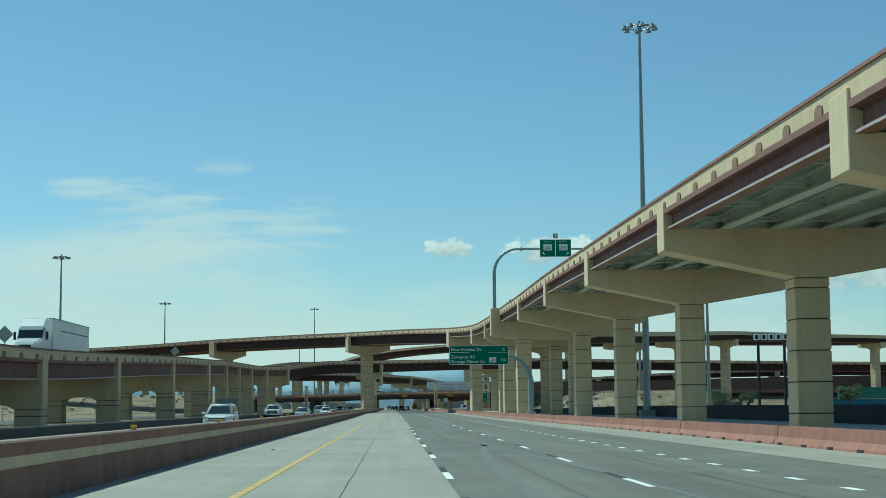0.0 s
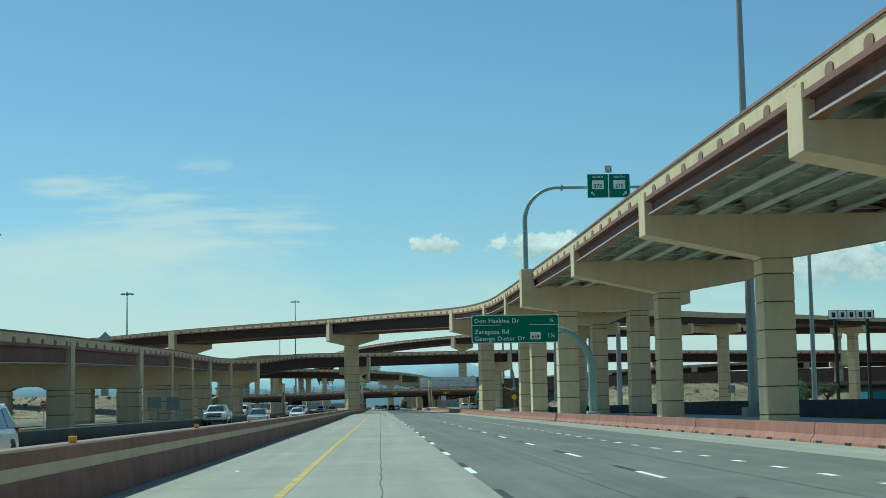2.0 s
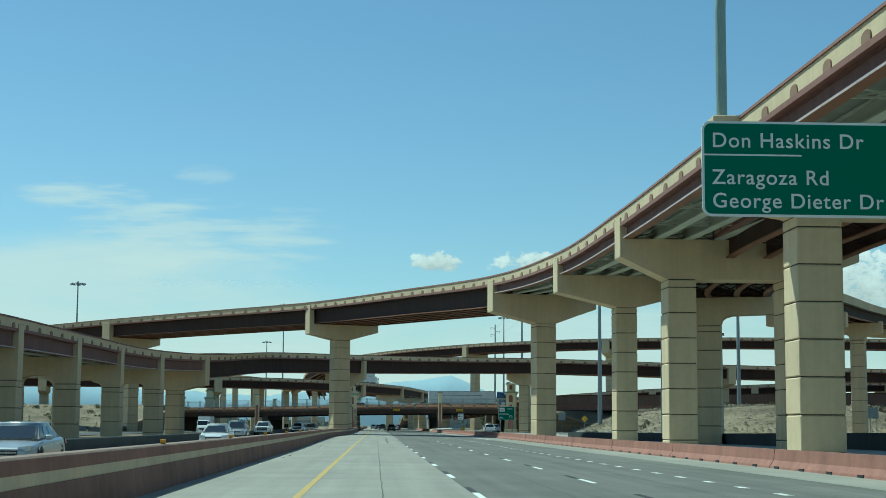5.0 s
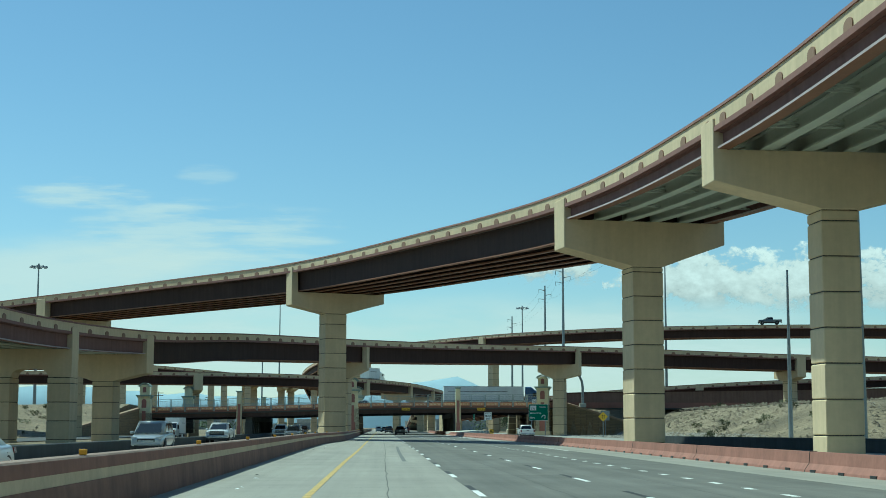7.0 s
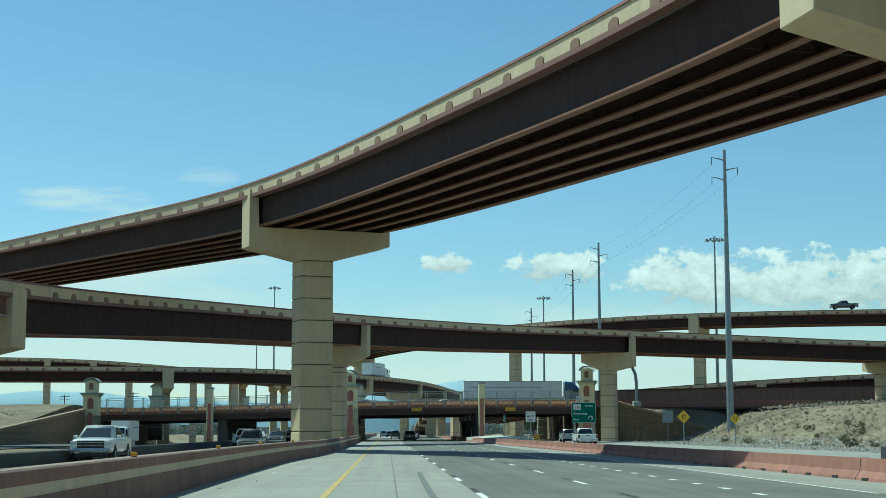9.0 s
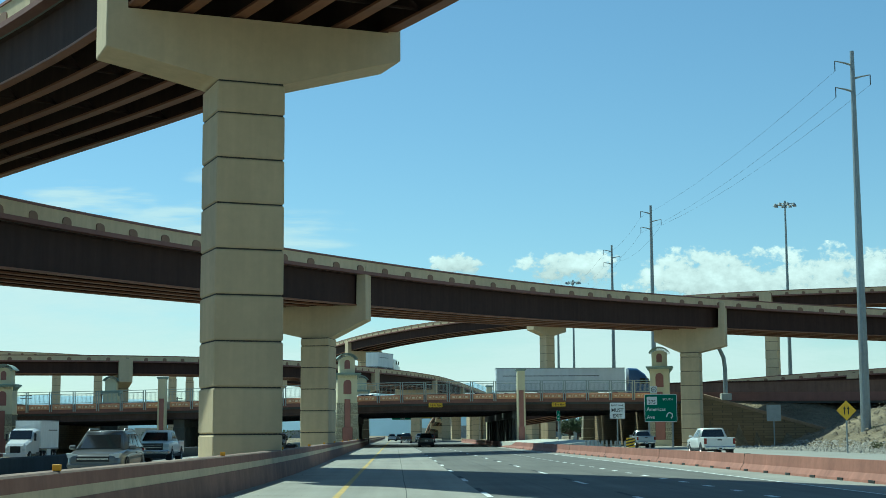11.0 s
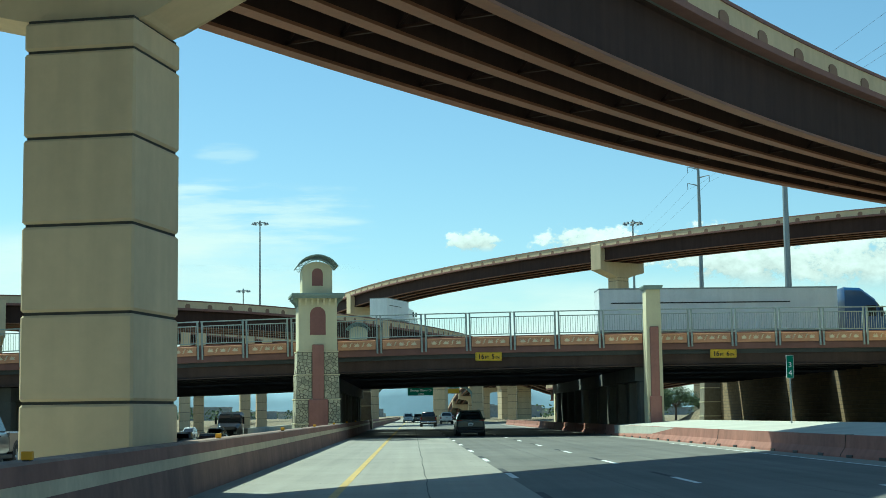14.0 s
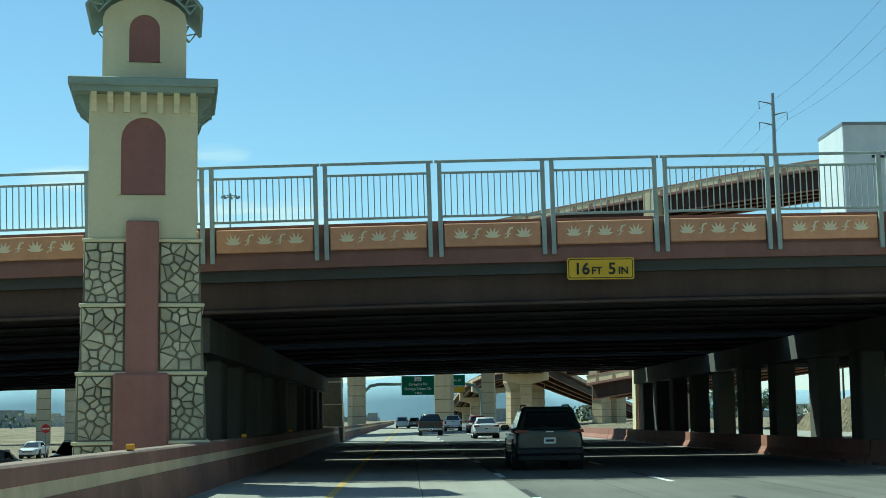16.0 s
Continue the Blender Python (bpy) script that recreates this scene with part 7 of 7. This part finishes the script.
# ---- distance: town, mountains, clouds ----
TOWN = [mat("pale_town_wall", (0.45, 0.43, 0.38), 0.9, var=0.2), mat("grey_town_wall", (0.28, 0.29, 0.29), 0.9, var=0.2)]
rng = random.Random(5)
for m in range(2):
    bm = bmesh.new()
    for k in range(160):
        yy = rng.uniform(1150, 3000)
        x = rng.uniform(-0.42, 0.42) * yy
        if abs(x) < 34:
            continue
        w, d, hh = rng.uniform(8, 30), rng.uniform(8, 20), rng.uniform(3.5, 9)
        box(bm, x - w / 2, x + w / 2, yy, yy + d, -0.2, hh)
        box(bm, x - w / 2 - 0.3, x + w / 2 + 0.3, yy - 0.3, yy + d + 0.3, hh, hh + 0.4)
    tagged(part("distant_town", bm, TOWN[m]), "low pale buildings of a distant town", "buildings", kind="stuff")
rng = random.Random(6)
vs, fs = [], []
for k in range(900):
    yy = rng.uniform(900, 2600)
    x = rng.uniform(-0.4, 0.4) * yy
    if abs(x) < 40:
        continue
    for _ in range(34):
        o = Vector((x + rng.gauss(0, 1.9), yy + rng.gauss(0, 1.9), rng.uniform(0.4, 4.6)))
        a = Vector((rng.gauss(0, 1), rng.gauss(0, 1), rng.gauss(0, 1))).normalized() * rng.uniform(0.35, 0.75)
        b = a.orthogonal().normalized() * rng.uniform(0.3, 0.6)
        i = len(vs)
        vs += [tuple(o - a), tuple(o + b), tuple(o + a), tuple(o - b)]
        fs.append((i, i + 1, i + 2, i + 3))
me = bpy.data.meshes.new("distant_trees")
me.from_pydata(vs, [], fs)
me.materials.append(LEAF)
tagged(new("distant_trees", me), "scattered far trees of the distant town", "trees", kind="stuff")

# distance haze is put into the mountains' pale blue base colour
HAZE = mat("haze_tinted_rock", (0.33, 0.44, 0.50), 1.0, var=0.08, scale=0.004, fine=0.02, bump=0, spec=0.0)
bm = bmesh.new()
prev = None
for k in range(121):
    x = -2400 + 40 * k
    ridge = 62 + 26 * noise.noise((x * 0.0022, 1.3, 0)) + 14 * noise.noise((x * 0.009, 4.1, 0)) + 6 * noise.noise((x * 0.03, 2.0, 0))
    ridge += 48 * math.exp(-abs((x - 190) / 90)) + 30 * math.exp(-((x - 20) / 240) ** 2) + 45 * math.exp(-((x + 800) / 420) ** 2)
    cur = [bm.verts.new((x, yy, zz)) for yy, zz in ((4150, -3), (4190, ridge * 0.45), (4240, ridge), (4330, ridge * 0.3))]
    if prev:
        for i in range(3):
            bm.faces.new((prev[i], cur[i], cur[i + 1], prev[i + 1]))
    prev = cur
for f in bm.faces:
    f.smooth = True
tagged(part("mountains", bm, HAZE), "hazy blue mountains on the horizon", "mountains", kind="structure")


def cloud_material(name, kind):
    """White cloud with a see-through ragged outline, in the plane's own coordinates from -1 to 1."""
    m = bpy.data.materials.new(name)
    m.use_nodes = True
    nt = m.node_tree
    nt.nodes.clear()
    N, L = nt.nodes.new, nt.links.new

    def math_node(op, a, b=None, c=None):
        n = N("ShaderNodeMath")
        n.operation = op
        for i, v in enumerate((a, b, c)):
            if v is None:
                continue
            if isinstance(v, (int, float)):
                n.inputs[i].default_value = v
            else:
                L(v, n.inputs[i])
        return n.outputs[0]

    def ramp(v, a, b, lo=0.0, hi=1.0):
        r = N("ShaderNodeMapRange")
        r.interpolation_type = "SMOOTHSTEP"
        for i, q in zip(("From Min", "From Max", "To Min", "To Max"), (a, b, lo, hi)):
            r.inputs[i].default_value = q
        L(v, r.inputs["Value"])
        return r.outputs[0]

    uv = N("ShaderNodeUVMap").outputs[0]
    geo = N("ShaderNodeNewGeometry").outputs["Position"]
    sep = N("ShaderNodeSeparateXYZ")
    L(uv, sep.inputs[0])
    u = math_node("MULTIPLY_ADD", sep.outputs[0], 2.0, -1.0)
    v = math_node("MULTIPLY_ADD", sep.outputs[1], 2.0, -1.0)

    def nz(scale, detail, stretch):
        mp = N("ShaderNodeMapping")
        mp.inputs["Scale"].default_value = stretch
        L(geo, mp.inputs[0])
        n = N("ShaderNodeTexNoise")
        n.inputs["Scale"].default_value = scale
        n.inputs["Detail"].default_value = detail
        n.inputs["Roughness"].default_value = 0.58
        L(mp.outputs[0], n.inputs["Vector"])
        return n.outputs["Fac"]

    r2 = math_node("ADD", math_node("MULTIPLY", u, u), math_node("MULTIPLY", v, v))
    edge = math_node("SUBTRACT", 1.0, r2)
    if kind == "cumulus":
        n1, n2 = nz(0.011, 9, (1, 1, 1.5)), nz(0.045, 7, (1, 1, 1.3))
        body = math_node("ADD", math_node("MULTIPLY", edge, 0.55), math_node("MULTIPLY_ADD", n1, 2.2, -1.1))
        body = math_node("ADD", body, math_node("MULTIPLY_ADD", n2, 0.7, -0.35))
        flat_base = ramp(v, -0.95, -0.35)
        alpha = math_node("MULTIPLY", ramp(body, 0.08, 0.36), flat_base)
        shade = math_node("ADD", ramp(v, -0.9, 0.4, 0.60, 0.86), math_node("ADD", math_node("MULTIPLY_ADD", n1, 0.9, -0.42), math_node("MULTIPLY_ADD", n2, 0.35, -0.17)))
        top = 0.97
    else:
        n1 = nz(0.011, 10, (0.34, 1, 2.6)) if kind in ("wisp", "faint") else nz(0.0026, 8, (0.45, 1, 1.9))
        body = math_node("ADD", math_node("MULTIPLY", edge, 0.5), math_node("MULTIPLY_ADD", n1, 2.6 if kind in ("wisp", "faint") else 2.0, -1.2 if kind in ("wisp", "faint") else -0.86))
        edge = math_node("ADD", edge, math_node("MULTIPLY_ADD", nz(0.006, 6, (0.6, 1, 1.6)), 1.8, -1.05)) if kind != "veil" else edge
        alpha = math_node("MULTIPLY", ramp(body, 0.05, 0.85) if kind in ("wisp", "faint") else ramp(body, 0.0, 0.7), ramp(edge, 0.0, 0.6))
        shade = math_node("MULTIPLY_ADD", n1, 0.1, 0.82)
        top = {"wisp": 0.62, "faint": 0.30, "veil": 0.8}[kind]
    alpha = math_node("MULTIPLY", alpha, top)
    em = N("ShaderNodeEmission")
    col = N("ShaderNodeVectorMath")
    col.operation = "SCALE"
    col.inputs[0].default_value = (0.86, 0.87, 0.85)
    L(shade, col.inputs["Scale"])
    L(col.outputs[0], em.inputs["Color"])
    em.inputs["Strength"].default_value = 1.0
    tr = N("ShaderNodeBsdfTransparent")
    mix = N("ShaderNodeMixShader")
    L(alpha, mix.inputs[0])
    L(tr.outputs[0], mix.inputs[1])
    L(em.outputs[0], mix.inputs[2])
    out = N("ShaderNodeOutputMaterial")
    L(mix.outputs[0], out.inputs[0])
    return m


CUMULUS, WISP, FAINT, VEIL = cloud_material("cumulus", "cumulus"), cloud_material("wisp", "wisp"), cloud_material("faint_wisp", "faint"), cloud_material("veil", "veil")


def cloud(x0, x1, z0, z1, y, material, label):
    me = bpy.data.meshes.new("cloud")
    me.from_pydata([(x0, y, z0), (x1, y, z0), (x1, y, z1), (x0, y, z1)], [], [(0, 1, 2, 3)])
    uv = me.uv_layers.new(name="UVMap")
    for i, c in enumerate(((0, 0), (1, 0), (1, 1), (0, 1))):
        uv.data[i].uv = c
    me.materials.append(material)
    o = new("cloud", me)
    o.visible_shadow = False
    tagged(o, label, "cloud", "clouds", "structure")


K = 4550 / 2700
cloud(50 * K, 160 * K, 262 * K, 306 * K, 4600, CUMULUS, "small white cumulus cloud in the distance")
cloud(185 * K, 395 * K, 238 * K, 312 * K, 4605, CUMULUS, "white cumulus cloud in the distance")
cloud(380 * K, 720 * K, 190 * K, 325 * K, 4610, CUMULUS, "broad white cumulus bank in the distance")
cloud(600 * K, 1000 * K, 185 * K, 326 * K, 4615, CUMULUS, "broad white cumulus bank in the distance")
cloud(-660 * K, -380 * K, 366 * K, 436 * K, 4620, WISP, "thin white wisp of high cloud")
cloud(-640 * K, 0 * K, 240 * K, 405 * K, 4625, WISP, "thin streaks of white high cloud")
cloud(-370 * K, -240 * K, 412 * K, 456 * K, 4622, FAINT, "thin white wisp of high cloud")
cloud(-1000 * K, 0 * K, 20 * K, 350 * K, 4630, VEIL, "pale veil of thin cloud low over the horizon")
cloud(-420 * K, 1150 * K, -60 * K, 250 * K, 4632, VEIL, "pale veil of thin cloud low over the horizon")
